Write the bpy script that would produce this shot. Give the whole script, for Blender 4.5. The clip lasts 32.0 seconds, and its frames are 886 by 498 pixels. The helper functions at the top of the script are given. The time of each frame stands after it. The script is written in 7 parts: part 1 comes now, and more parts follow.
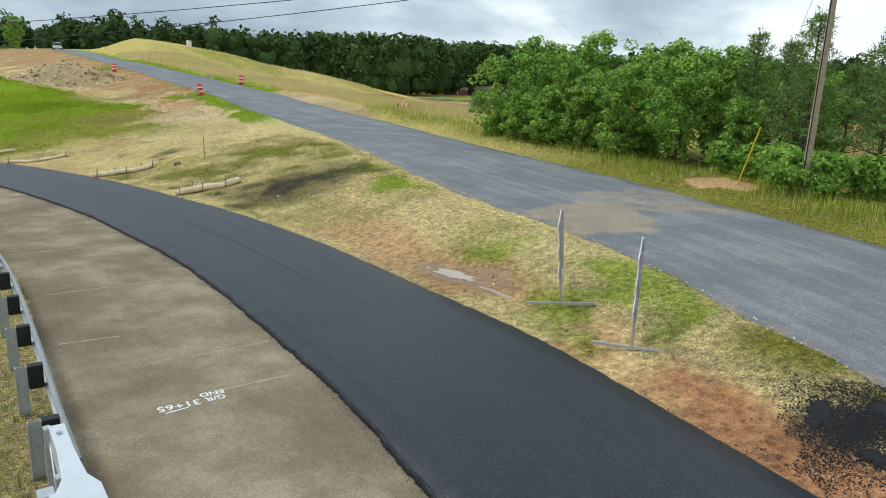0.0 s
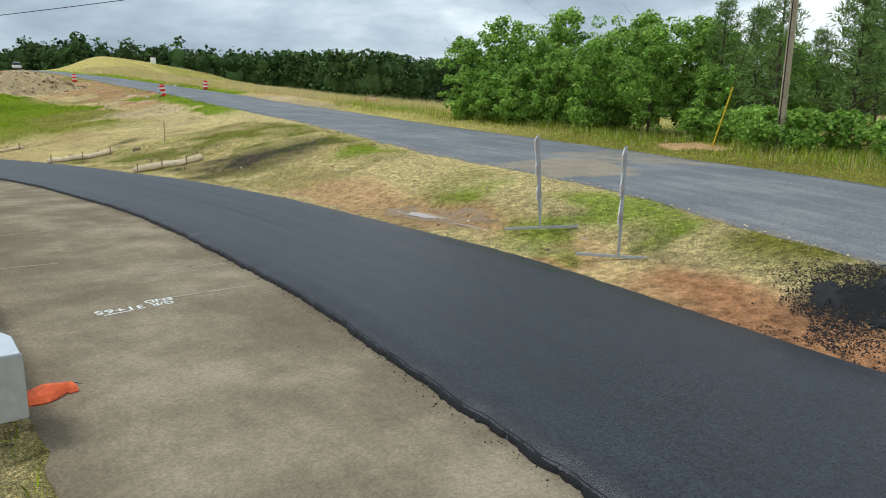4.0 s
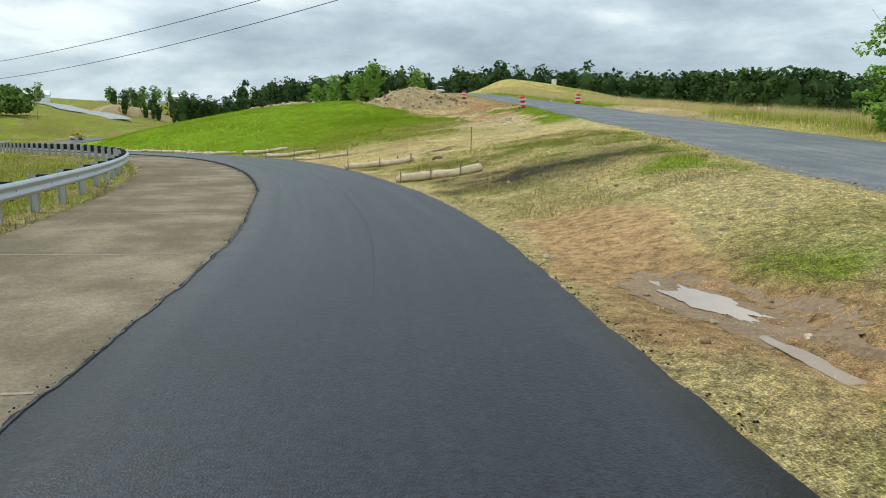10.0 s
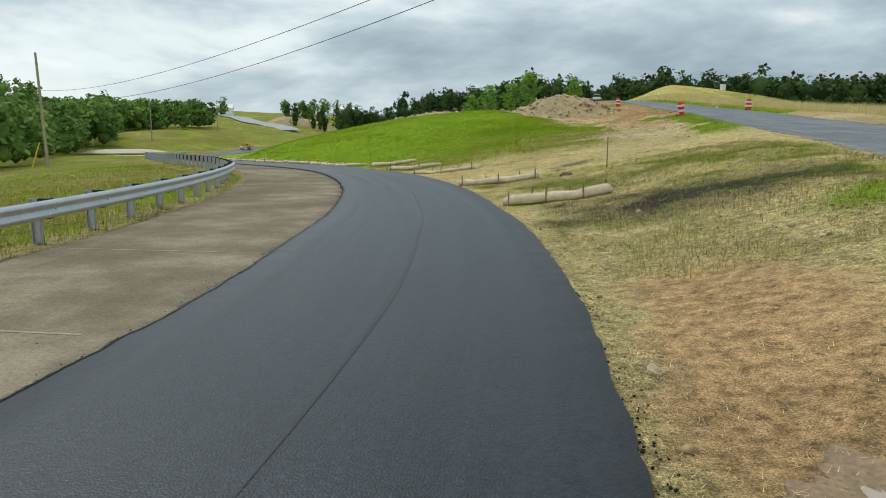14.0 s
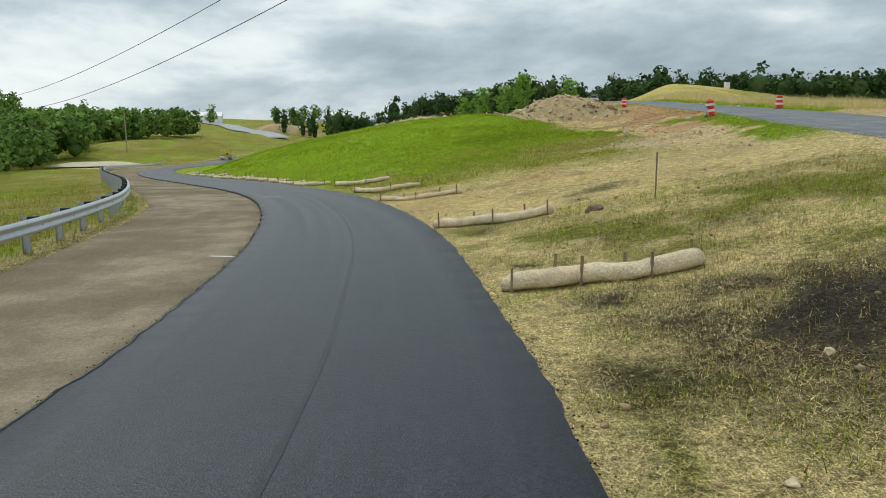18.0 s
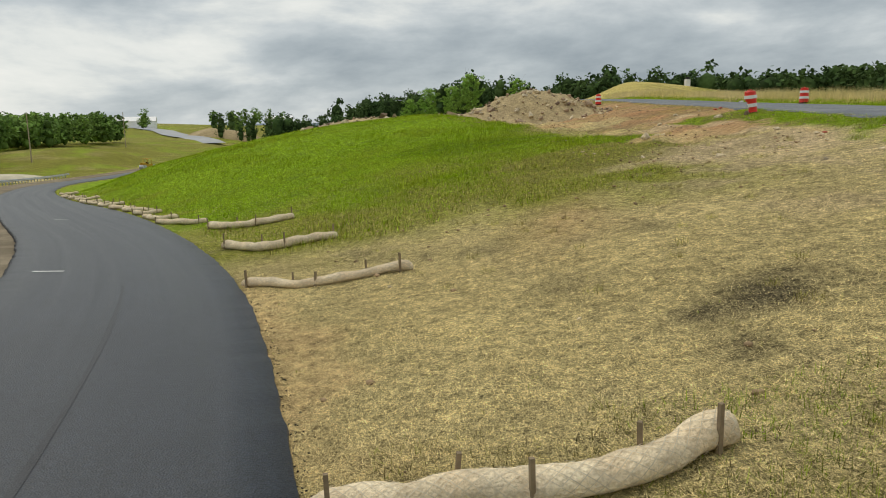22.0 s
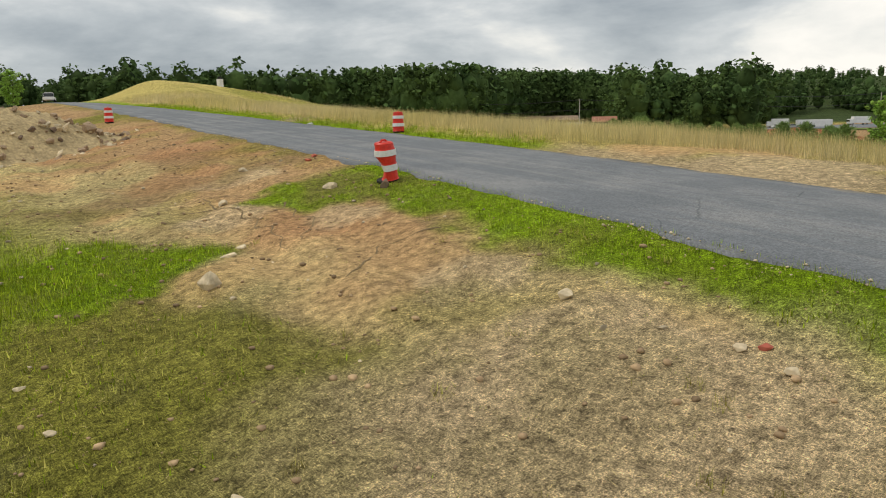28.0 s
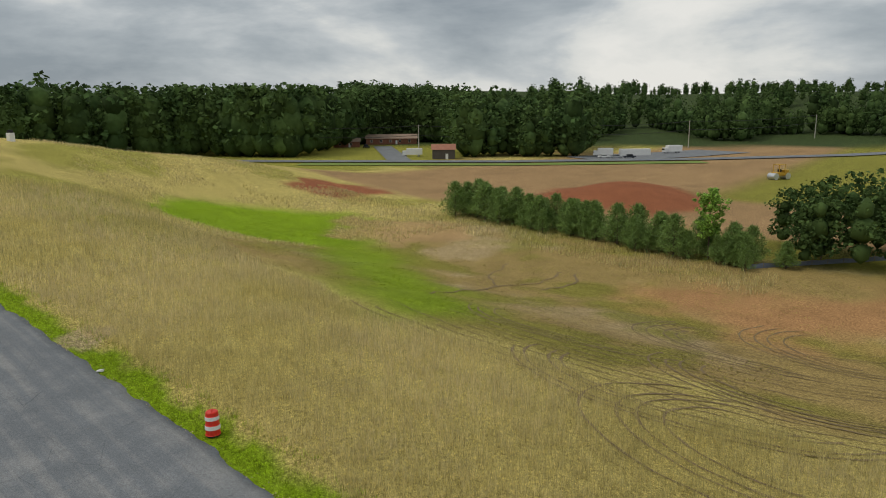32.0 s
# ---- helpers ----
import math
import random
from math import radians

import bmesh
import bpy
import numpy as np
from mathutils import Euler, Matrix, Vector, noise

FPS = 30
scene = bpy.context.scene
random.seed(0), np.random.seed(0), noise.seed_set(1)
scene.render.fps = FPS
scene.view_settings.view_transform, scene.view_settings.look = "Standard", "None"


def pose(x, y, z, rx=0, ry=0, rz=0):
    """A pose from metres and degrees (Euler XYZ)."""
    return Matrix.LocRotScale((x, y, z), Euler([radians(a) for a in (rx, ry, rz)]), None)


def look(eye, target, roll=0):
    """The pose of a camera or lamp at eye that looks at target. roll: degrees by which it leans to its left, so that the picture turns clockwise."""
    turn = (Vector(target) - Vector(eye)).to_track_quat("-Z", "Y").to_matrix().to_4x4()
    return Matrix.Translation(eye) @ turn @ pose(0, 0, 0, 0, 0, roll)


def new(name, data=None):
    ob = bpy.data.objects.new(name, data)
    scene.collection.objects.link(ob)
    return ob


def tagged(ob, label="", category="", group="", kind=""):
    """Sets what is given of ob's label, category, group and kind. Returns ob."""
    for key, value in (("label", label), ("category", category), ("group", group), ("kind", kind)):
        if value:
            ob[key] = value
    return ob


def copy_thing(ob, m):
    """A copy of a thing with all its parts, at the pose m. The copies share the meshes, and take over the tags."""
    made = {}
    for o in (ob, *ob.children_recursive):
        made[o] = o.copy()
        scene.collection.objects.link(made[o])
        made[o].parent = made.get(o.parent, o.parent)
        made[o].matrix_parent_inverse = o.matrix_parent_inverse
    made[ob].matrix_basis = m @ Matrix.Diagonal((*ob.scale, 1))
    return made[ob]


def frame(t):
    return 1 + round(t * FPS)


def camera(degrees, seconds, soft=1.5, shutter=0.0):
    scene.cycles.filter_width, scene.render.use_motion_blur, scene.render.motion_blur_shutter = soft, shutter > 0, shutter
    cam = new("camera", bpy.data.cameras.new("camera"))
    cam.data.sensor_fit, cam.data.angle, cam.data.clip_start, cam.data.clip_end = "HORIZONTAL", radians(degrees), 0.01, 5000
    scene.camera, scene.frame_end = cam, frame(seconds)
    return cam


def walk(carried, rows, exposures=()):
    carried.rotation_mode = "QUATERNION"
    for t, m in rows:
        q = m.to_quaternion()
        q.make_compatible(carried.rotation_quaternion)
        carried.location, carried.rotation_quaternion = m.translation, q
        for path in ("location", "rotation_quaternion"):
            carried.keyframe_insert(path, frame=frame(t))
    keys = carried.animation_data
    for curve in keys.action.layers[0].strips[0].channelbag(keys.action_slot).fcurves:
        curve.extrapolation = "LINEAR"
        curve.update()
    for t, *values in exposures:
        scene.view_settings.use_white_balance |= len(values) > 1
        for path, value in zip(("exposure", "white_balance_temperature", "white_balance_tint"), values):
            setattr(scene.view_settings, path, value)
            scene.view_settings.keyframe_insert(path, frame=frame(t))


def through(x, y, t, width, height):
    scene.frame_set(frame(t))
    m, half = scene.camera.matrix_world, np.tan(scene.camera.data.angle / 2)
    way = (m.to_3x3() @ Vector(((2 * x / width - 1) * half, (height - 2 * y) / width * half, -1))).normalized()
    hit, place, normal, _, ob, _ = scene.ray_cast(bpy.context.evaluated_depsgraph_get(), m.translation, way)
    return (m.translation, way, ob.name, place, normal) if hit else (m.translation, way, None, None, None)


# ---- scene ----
cam = camera(64.4, 32.0, soft=1.0)
PATH = [
    (0, (0.000, -0.000, 5.009), (6.511, 7.214, 2.651), 2.38),
    (0.5, (0.112, 0.204, 5.051), (6.672, 7.393, 2.755), 2.19),
    (1, (0.160, 0.300, 5.031), (6.768, 7.458, 2.775), 2.01),
    (1.5, (0.200, 0.317, 4.722), (6.851, 7.449, 2.507), 1.81),
    (2, (0.239, 0.322, 4.227), (6.932, 7.422, 2.038), 1.59),
    (2.5, (0.296, 0.324, 3.938), (7.023, 7.401, 1.779), 1.49),
    (3, (0.351, 0.325, 3.639), (7.110, 7.380, 1.504), 1.31),
    (3.5, (0.396, 0.316, 3.253), (7.183, 7.350, 1.140), 1.15),
    (5.5, (0.932, 0.616, 2.264), (7.839, 7.551, 0.212), 0.66),
    (6, (1.456, 1.038, 2.248), (8.388, 7.949, 0.201), 0.58),
    (6.5, (2.246, 1.697, 2.185), (9.207, 8.583, 0.153), 0.50),
    (7, (3.190, 2.492, 2.039), (10.179, 9.353, 0.020), 0.40),
    (7.5, (4.180, 3.335, 1.955), (10.495, 10.832, -0.026), 0.54),
    (8, (5.131, 4.111, 1.950), (10.473, 12.338, 0.006), 0.78),
    (8.5, (5.923, 4.809, 1.942), (10.213, 13.637, 0.026), 1.07),
    (9, (6.672, 5.449, 1.931), (9.190, 14.939, 0.037), 1.33),
    (9.5, (7.296, 6.004, 1.943), (9.362, 15.605, 0.059), 1.22),
    (10, (7.794, 6.495, 1.929), (9.899, 16.091, 0.065), 1.09),
    (10.5, (8.211, 6.922, 1.927), (10.349, 16.514, 0.078), 0.91),
    (11, (8.535, 7.317, 1.923), (10.167, 17.012, 0.093), 0.99),
    (11.5, (8.817, 7.717, 1.921), (9.628, 17.518, 0.109), 1.21),
    (12, (9.046, 8.141, 1.913), (9.170, 17.978, 0.118), 1.30),
    (12.5, (9.244, 8.592, 1.919), (9.173, 18.431, 0.136), 1.15),
    (13, (9.408, 9.088, 1.931), (9.305, 18.928, 0.152), 0.96),
    (13.5, (9.542, 9.641, 1.936), (9.462, 19.482, 0.161), 0.82),
    (15.5, (10.104, 13.231, 1.954), (10.062, 23.079, 0.218), 0.15),
    (16, (10.151, 14.055, 1.987), (10.119, 23.905, 0.257), 0.05),
    (16.5, (10.198, 15.042, 2.026), (10.178, 24.891, 0.296), -0.03),
    (17, (10.238, 16.333, 2.046), (10.228, 26.183, 0.321), -0.17),
    (17.5, (10.261, 17.721, 2.092), (10.259, 27.572, 0.370), -0.30),
    (18, (10.337, 19.330, 2.120), (10.336, 29.182, 0.407), -0.36),
    (18.5, (10.398, 21.002, 2.141), (10.399, 30.856, 0.436), -0.44),
    (19, (10.453, 22.711, 2.169), (10.462, 32.565, 0.467), -0.50),
    (19.5, (10.524, 24.473, 2.204), (10.535, 34.328, 0.509), -0.56),
    (20, (10.585, 26.238, 2.226), (10.648, 36.094, 0.535), -0.63),
    (20.5, (10.611, 27.762, 2.242), (10.772, 37.617, 0.552), -0.71),
    (21, (10.634, 29.363, 2.252), (10.922, 39.215, 0.562), -0.82),
    (21.5, (10.671, 30.917, 2.250), (11.151, 40.761, 0.559), -0.93),
    (22, (10.708, 32.481, 2.220), (11.428, 42.311, 0.529), -1.01),
    (22.5, (10.809, 34.070, 2.214), (12.332, 43.803, 0.493), -1.26),
    (23, (10.882, 35.558, 2.224), (13.546, 45.032, 0.450), -1.54),
    (23.5, (11.005, 36.996, 2.226), (14.820, 46.055, 0.389), -1.94),
    (24, (11.211, 38.443, 2.226), (15.893, 47.073, 0.328), -2.16),
    (24.5, (11.583, 39.962, 2.237), (17.152, 48.034, 0.282), -2.33),
    (25, (12.021, 41.460, 2.272), (18.147, 49.117, 0.312), -2.13),
    (25.5, (12.675, 42.933, 2.566), (18.871, 50.531, 0.598), -2.18),
    (27.5, (15.615, 47.961, 3.777), (21.948, 55.463, 1.873), -1.51),
    (28, (16.579, 49.172, 4.255), (22.943, 56.648, 2.357), -1.38),
    (28.5, (17.609, 50.369, 5.091), (23.985, 57.840, 3.212), -1.22),
    (29, (18.603, 51.453, 6.239), (24.990, 58.916, 4.365), -1.02),
    (29.5, (19.529, 52.439, 7.543), (25.926, 59.893, 5.667), -0.88),
    (30, (20.323, 53.213, 9.185), (26.729, 60.658, 7.305), -0.72),
    (30.5, (21.038, 53.739, 10.885), (27.663, 60.987, 8.994), -0.70),
    (31, (21.601, 54.182, 12.289), (28.637, 61.023, 10.368), -0.66),
    (31.5, (22.111, 54.511, 13.901), (29.520, 60.939, 11.950), -0.55),
    (32, (22.476, 54.612, 15.529), (30.350, 60.449, 13.545), -0.46),
]
walk(cam, [(t, look(eye, target, roll)) for t, eye, target, roll in PATH],
     [(0.0, 0.38, 6250.0, 5.0), (3.5, 0.38, 6250.0, 5.0), (6.0, 0.1, 6000.0, 4.0), (7.0, 0.56, 6250.0, 4.0), (8.0, 0.55, 6250.0, 4.0), (9.0, 0.45, 6300.0, 3.0), (11.0, 0.29, 6350.0, 2.0), (14.0, 0.16, 6350.0, 2.0), (18.0, 0.16, 6500.0, 3.0), (20.0, 0.1, 6700.0, 5.0), (23.5, 0.0, 7100.0, 9.0), (28.0, 0.15, 7150.0, 10.0), (30.0, -0.1, 7000.0, 9.0), (32.0, -0.2, 6950.0, 9.0)])

# ---- world and sun: a broken overcast ----
EXPOSURE = 0.0
scene.view_settings.exposure = EXPOSURE
SUN_ELEV, SUN_ROT = radians(58), radians(140)
world = bpy.data.worlds.new("overcast_sky")
scene.world = world
world.use_nodes = True
wt = world.node_tree
wt.nodes.clear()


def wn(kind, **inputs):
    n = wt.nodes.new(kind)
    for k, v in inputs.items():
        n.inputs[k.replace("_", " ")].default_value = v
    return n


sky = wn("ShaderNodeTexSky")
sky.sky_type, sky.sun_disc, sky.sun_elevation, sky.sun_rotation = "NISHITA", False, SUN_ELEV, SUN_ROT
coord = wn("ShaderNodeTexCoord")
squash = wn("ShaderNodeMapping", Scale=(1.0, 1.0, 2.9), Location=(3.1, 1.7, 0.4))
wt.links.new(coord.outputs["Generated"], squash.inputs["Vector"])
cloud = wn("ShaderNodeTexNoise", Scale=3.2, Detail=8.0, Roughness=0.56, Distortion=0.15)
wt.links.new(squash.outputs[0], cloud.inputs["Vector"])
ramp = wn("ShaderNodeValToRGB")
ramp.color_ramp.elements[0].position, ramp.color_ramp.elements[0].color = 0.27, (0.31, 0.37, 0.44, 1)
ramp.color_ramp.elements[1].position, ramp.color_ramp.elements[1].color = 0.67, (0.95, 0.97, 0.985, 1)
for at, tone in ((0.40, (0.46, 0.525, 0.595, 1)), (0.48, (0.60, 0.66, 0.725, 1)), (0.56, (0.80, 0.84, 0.87, 1))):
    ramp.color_ramp.elements.new(at).color = tone
heavy = wn("ShaderNodeVectorMath")
heavy.operation = "DOT_PRODUCT"
wt.links.new(coord.outputs["Generated"], heavy.inputs[0])
heavy.inputs[1].default_value = (0.38, 0.86, 0.33)
weight = wn("ShaderNodeMapRange")
for slot, value in (("From Min", 0.66), ("From Max", 1.0), ("To Min", 0.02), ("To Max", -0.10)):
    weight.inputs[slot].default_value = value
wt.links.new(heavy.outputs["Value"], weight.inputs["Value"])
fold = wn("ShaderNodeMath")
wt.links.new(cloud.outputs["Fac"], fold.inputs[0])
wt.links.new(weight.outputs[0], fold.inputs[1])
wt.links.new(fold.outputs[0], ramp.inputs[0])
skybg = wn("ShaderNodeBackground", Strength=0.06)
wt.links.new(sky.outputs[0], skybg.inputs[0])
cloudbg = wn("ShaderNodeBackground", Strength=0.98)
wt.links.new(ramp.outputs[0], cloudbg.inputs[0])
mixbg = wn("ShaderNodeMixShader", Fac=0.9)
wt.links.new(skybg.outputs[0], mixbg.inputs[1])
wt.links.new(cloudbg.outputs[0], mixbg.inputs[2])
wout = wn("ShaderNodeOutputWorld")
wt.links.new(mixbg.outputs[0], wout.inputs[0])

sun = new("sun", bpy.data.lights.new("sun", "SUN"))
sun.data.energy, sun.data.angle, sun.data.color = 1.3, radians(14), (1.0, 0.96, 0.9)
sun.matrix_world = pose(0, 0, 60, 32, 0, 180 - 140 + 180)


# ---- small helpers ----
def part(name, bm, material, parent=None, label="", smooth=False):
    me = bpy.data.meshes.new(name)
    bm.to_mesh(me)
    bm.free()
    if smooth:
        me.shade_smooth()
    ob = new(name, me)
    if material:
        me.materials.append(material)
    if parent:
        ob.parent = parent
    if label:
        ob["label"] = label
    return ob


def empty(name, m=None):
    ob = new(name)
    ob.empty_display_size = 0.1
    if m is not None:
        ob.matrix_world = m
    return ob


def sheet(name, verts, faces, material, parent=None):
    """A mesh from arrays of places and of corners (all faces alike)."""
    me = bpy.data.meshes.new(name)
    verts, faces = np.asarray(verts, np.float32), np.asarray(faces, np.int32)
    k = faces.shape[1]
    me.vertices.add(len(verts))
    me.vertices.foreach_set("co", verts.ravel())
    me.loops.add(faces.size)
    me.loops.foreach_set("vertex_index", faces.ravel())
    me.polygons.add(len(faces))
    me.polygons.foreach_set("loop_start", np.arange(0, faces.size, k, dtype=np.int32))
    me.update(calc_edges=True)
    me.validate()
    if material:
        me.materials.append(material)
    ob = new(name, me)
    if parent:
        ob.parent = parent
    return ob


def box(bm, lo, hi, m=None):
    made = bmesh.ops.create_cube(bm, size=1.0)["verts"]
    lo, hi = Vector(lo), Vector(hi)
    for v in made:
        v.co = Vector([(lo[i] + hi[i]) / 2 + v.co[i] * (hi[i] - lo[i]) for i in range(3)])
        if m is not None:
            v.co = m @ v.co
    return made


def boxed(lo, hi, bevel=0.0, m=None):
    bm = bmesh.new()
    box(bm, lo, hi, m)
    if bevel:
        bmesh.ops.bevel(bm, geom=bm.edges[:], offset=bevel, segments=2, affect="EDGES")
    return bm


def rod(bm, a, b, r0, r1=None, sides=8):
    a, b = Vector(a), Vector(b)
    r1 = r0 if r1 is None else r1
    q = (b - a).to_track_quat("Z", "Y").to_matrix()
    rings = []
    for p, r in ((a, r0), (b, r1)):
        rings.append([bm.verts.new(p + q @ Vector((r * math.cos(2 * math.pi * i / sides), r * math.sin(2 * math.pi * i / sides), 0))) for i in range(sides)])
    for i in range(sides):
        bm.faces.new((rings[0][i], rings[0][(i + 1) % sides], rings[1][(i + 1) % sides], rings[1][i]))
    bm.faces.new(rings[0][::-1])
    bm.faces.new(rings[1])


def revolve(bm, profile, sides=24):
    """profile: (radius, height) from the bottom up."""
    rings = [[bm.verts.new((r * math.cos(2 * math.pi * i / sides), r * math.sin(2 * math.pi * i / sides), z)) for i in range(sides)] for r, z in profile]
    for a, b in zip(rings, rings[1:]):
        for i in range(sides):
            bm.faces.new((a[i], a[(i + 1) % sides], b[(i + 1) % sides], b[i]))
    bm.faces.new(rings[0][::-1])
    bm.faces.new(rings[-1])


def smooth01(v):
    v = np.clip(v, 0, 1)
    return v * v * (3 - 2 * v)


def lattice(x, y, seed):
    xi, yi = np.floor(x).astype(np.int64), np.floor(y).astype(np.int64)
    fx, fy = x - xi, y - yi
    fx, fy = fx * fx * (3 - 2 * fx), fy * fy * (3 - 2 * fy)

    def h(i, j):
        n = (i * 374761393 + j * 668265263 + seed * 974634777) & 0xFFFFFFFF
        n = ((n ^ (n >> 13)) * 1274126177) & 0xFFFFFFFF
        return ((n ^ (n >> 16)) & 0xFFFF) / 65535.0

    a, b = h(xi, yi) * (1 - fx) + h(xi + 1, yi) * fx, h(xi, yi + 1) * (1 - fx) + h(xi + 1, yi + 1) * fx
    return a * (1 - fy) + b * fy


def fbm(x, y, size, seed=0, octaves=4):
    x, y = np.asarray(x, float) / size, np.asarray(y, float) / size
    out, amp, tot = 0.0, 1.0, 0.0
    for k in range(octaves):
        out, tot = out + amp * lattice(x * 2**k + 17.3 * k, y * 2**k - 9.1 * k, seed + k), tot + amp
        amp *= 0.5
    return out / tot


def curve(*knots):
    """A smooth function through (y, value) knots."""
    ys, vs = np.array(knots, float).T
    gap = np.diff(ys)
    sl = np.diff(vs) / gap
    m = np.r_[sl[0], np.where(sl[1:] * sl[:-1] > 0, (sl[1:] * gap[:-1] + sl[:-1] * gap[1:]) / (gap[1:] + gap[:-1]), 0), sl[-1]]

    def f(y):
        y = np.clip(np.asarray(y, float), ys[0], ys[-1])
        i = np.clip(np.searchsorted(ys, y) - 1, 0, len(gap) - 1)
        t = (y - ys[i]) / gap[i]
        return (vs[i] * (1 + 2 * t) * (1 - t) ** 2 + m[i] * gap[i] * t * (1 - t) ** 2 + vs[i + 1] * t * t * (3 - 2 * t) + m[i + 1] * gap[i] * t * t * (t - 1))

    return f


# ---- the plan: two roads, by their distance north ----
base_left = curve((-60, -3.5), (-10, 0.2), (8.5, 2.0), (13, 2.5), (18, 3.25), (23.5, 3.3), (29, 2.95), (36, 2.0), (43.6, 0.1), (51, -3.3), (66, -11.0), (84, -19.9), (111, -32), (150, -42), (200, -44))
lane_left = curve((-60, -1.0), (-10, 2.3), (3, 4.5), (5.7, 5.1), (8.4, 5.72), (11.3, 6.15), (15.5, 6.7), (20, 6.97), (25, 6.97), (30, 6.66), (34.5, 6.1), (42.2, 4.4), (46.2, 3.1), (53, 0.1), (62, -5), (78, -13.9), (91, -20.5), (115, -29.7), (157, -38), (200, -40))
lane_right = curve((-60, 3.6), (-10, 6.6), (2.7, 8.9), (4.8, 9.4), (8, 10.15), (12.5, 10.65), (17.7, 11.18), (24, 11.3), (29, 10.97), (34, 10.5), (41.3, 9.05), (45.3, 7.9), (51, 5.7), (57, 3.0), (66, -1.6), (81, -10.6), (96, -18.4), (119, -27), (157, -34), (200, -36))
lane_z = curve((-60, 0.1), (-10, 0.03), (12, 0.0), (20, -0.1), (33, -0.36), (47.6, -0.7), (58, -1.1), (78, -2.0), (111, -3.3), (160, -5), (220, -5.2))
old_near = curve((-60, -4), (-10, 7.5), (3, 12.1), (5.3, 13.2), (8.3, 14.6), (11.8, 15.9), (17.2, 17.1), (21.5, 18.2), (28, 20.2), (36.5, 22.3), (46, 23.9), (54, 25.5), (59.4, 26.7), (66.6, 28.0), (73.7, 28.9), (81.5, 30), (91.7, 31.5), (100.6, 32.6), (136, 37.5), (180, 45), (260, 60))
old_far = curve((-60, 5), (-10, 16.5), (5.9, 23), (14, 25.6), (20, 27.0), (29, 28.6), (39, 30.4), (58, 33.6), (64, 34.8), (76, 36.5), (90, 38), (107, 39.6), (141, 43.6), (180, 51), (260, 66))
old_z = curve((-60, -1.2), (0, 0.45), (6, 0.65), (17, 0.93), (57, 2.5), (68, 3.0), (87, 3.85), (99, 4.45), (205, 8), (260, 9.2))


def bump(x, y, cx, cy, rx, ry, h):
    return h * np.exp(-(((x - cx) / rx) ** 2) - ((y - cy) / ry) ** 2)


def height(x, y):
    """The ground, without the small lumps."""
    x, y = np.asarray(x, float), np.asarray(y, float)
    xl, xr, xn, xf = base_left(y), lane_right(y), old_near(y), old_far(y)
    zn, zo = lane_z(y), old_z(y)
    # between the roads
    u = np.clip((x - xr) / np.maximum(xn - xr, 0.5), 0, 1)
    w = smooth01((y - 30) / 10)
    bank = (1 - w) * smooth01(u) + w * u**1.25
    z = zn + (zo - zn) * bank
    # the green mound beyond the curve, with a dip behind its crest
    z = z + bump(x, y, 6, 90, 19, 24, 2.6) * smooth01((x - xr) / 8) * smooth01((0.86 - u) * 4)
    # left of the pavement the ground falls into a broad valley
    d = np.maximum(xl - x, 0)
    valley = -4.9 + 4.2 * smooth01((y - 150) / 140) + 9.0 * smooth01((y - 330) / 420) + 6.0 * smooth01((d - 90) / 160)
    side = zn - 0.12 * smooth01(d / 2.0) * np.minimum(d, 2.0)
    left = side + (valley - side) * smooth01((d - 1.0) / 45) + bump(x, y, -63, 206, 22, 20, 3.8) * smooth01(d / 12)
    z = np.where(x < xl, left, z)
    # right of the old road
    e = np.maximum(x - xf, 0)
    low = -4.3 + 5.2 * smooth01((y - 165) / 50) * smooth01((190 - x) / 60)
    far = smooth01((e - 2) / 55) * smooth01((y - 28) / 34)
    right = zo + 0.25 * smooth01(e / 3) + (low - zo) * far
    right = right + (bump(x, y, 72, 180, 38, 42, 3.5) + bump(x, y, 106, 187, 34, 26, 6.0)) * smooth01(e / 12)
    # red spoil heap behind the young pines
    right = right + bump(x, y, 162, 112, 20, 13, 3.8)
    right = right + 12 * smooth01((x + 0.45 * y - 430) / 300)
    z = np.where(x > xf, right, z)
    # a wooded hill far to the east
    z = z + 17 * smooth01((x - 430) / 230) * smooth01((y + 300) / 200) * smooth01((900 - y) / 300)
    far_hill = 7 * smooth01((y - 330) / 160) * smooth01((x + 40) / 120)
    return z + far_hill


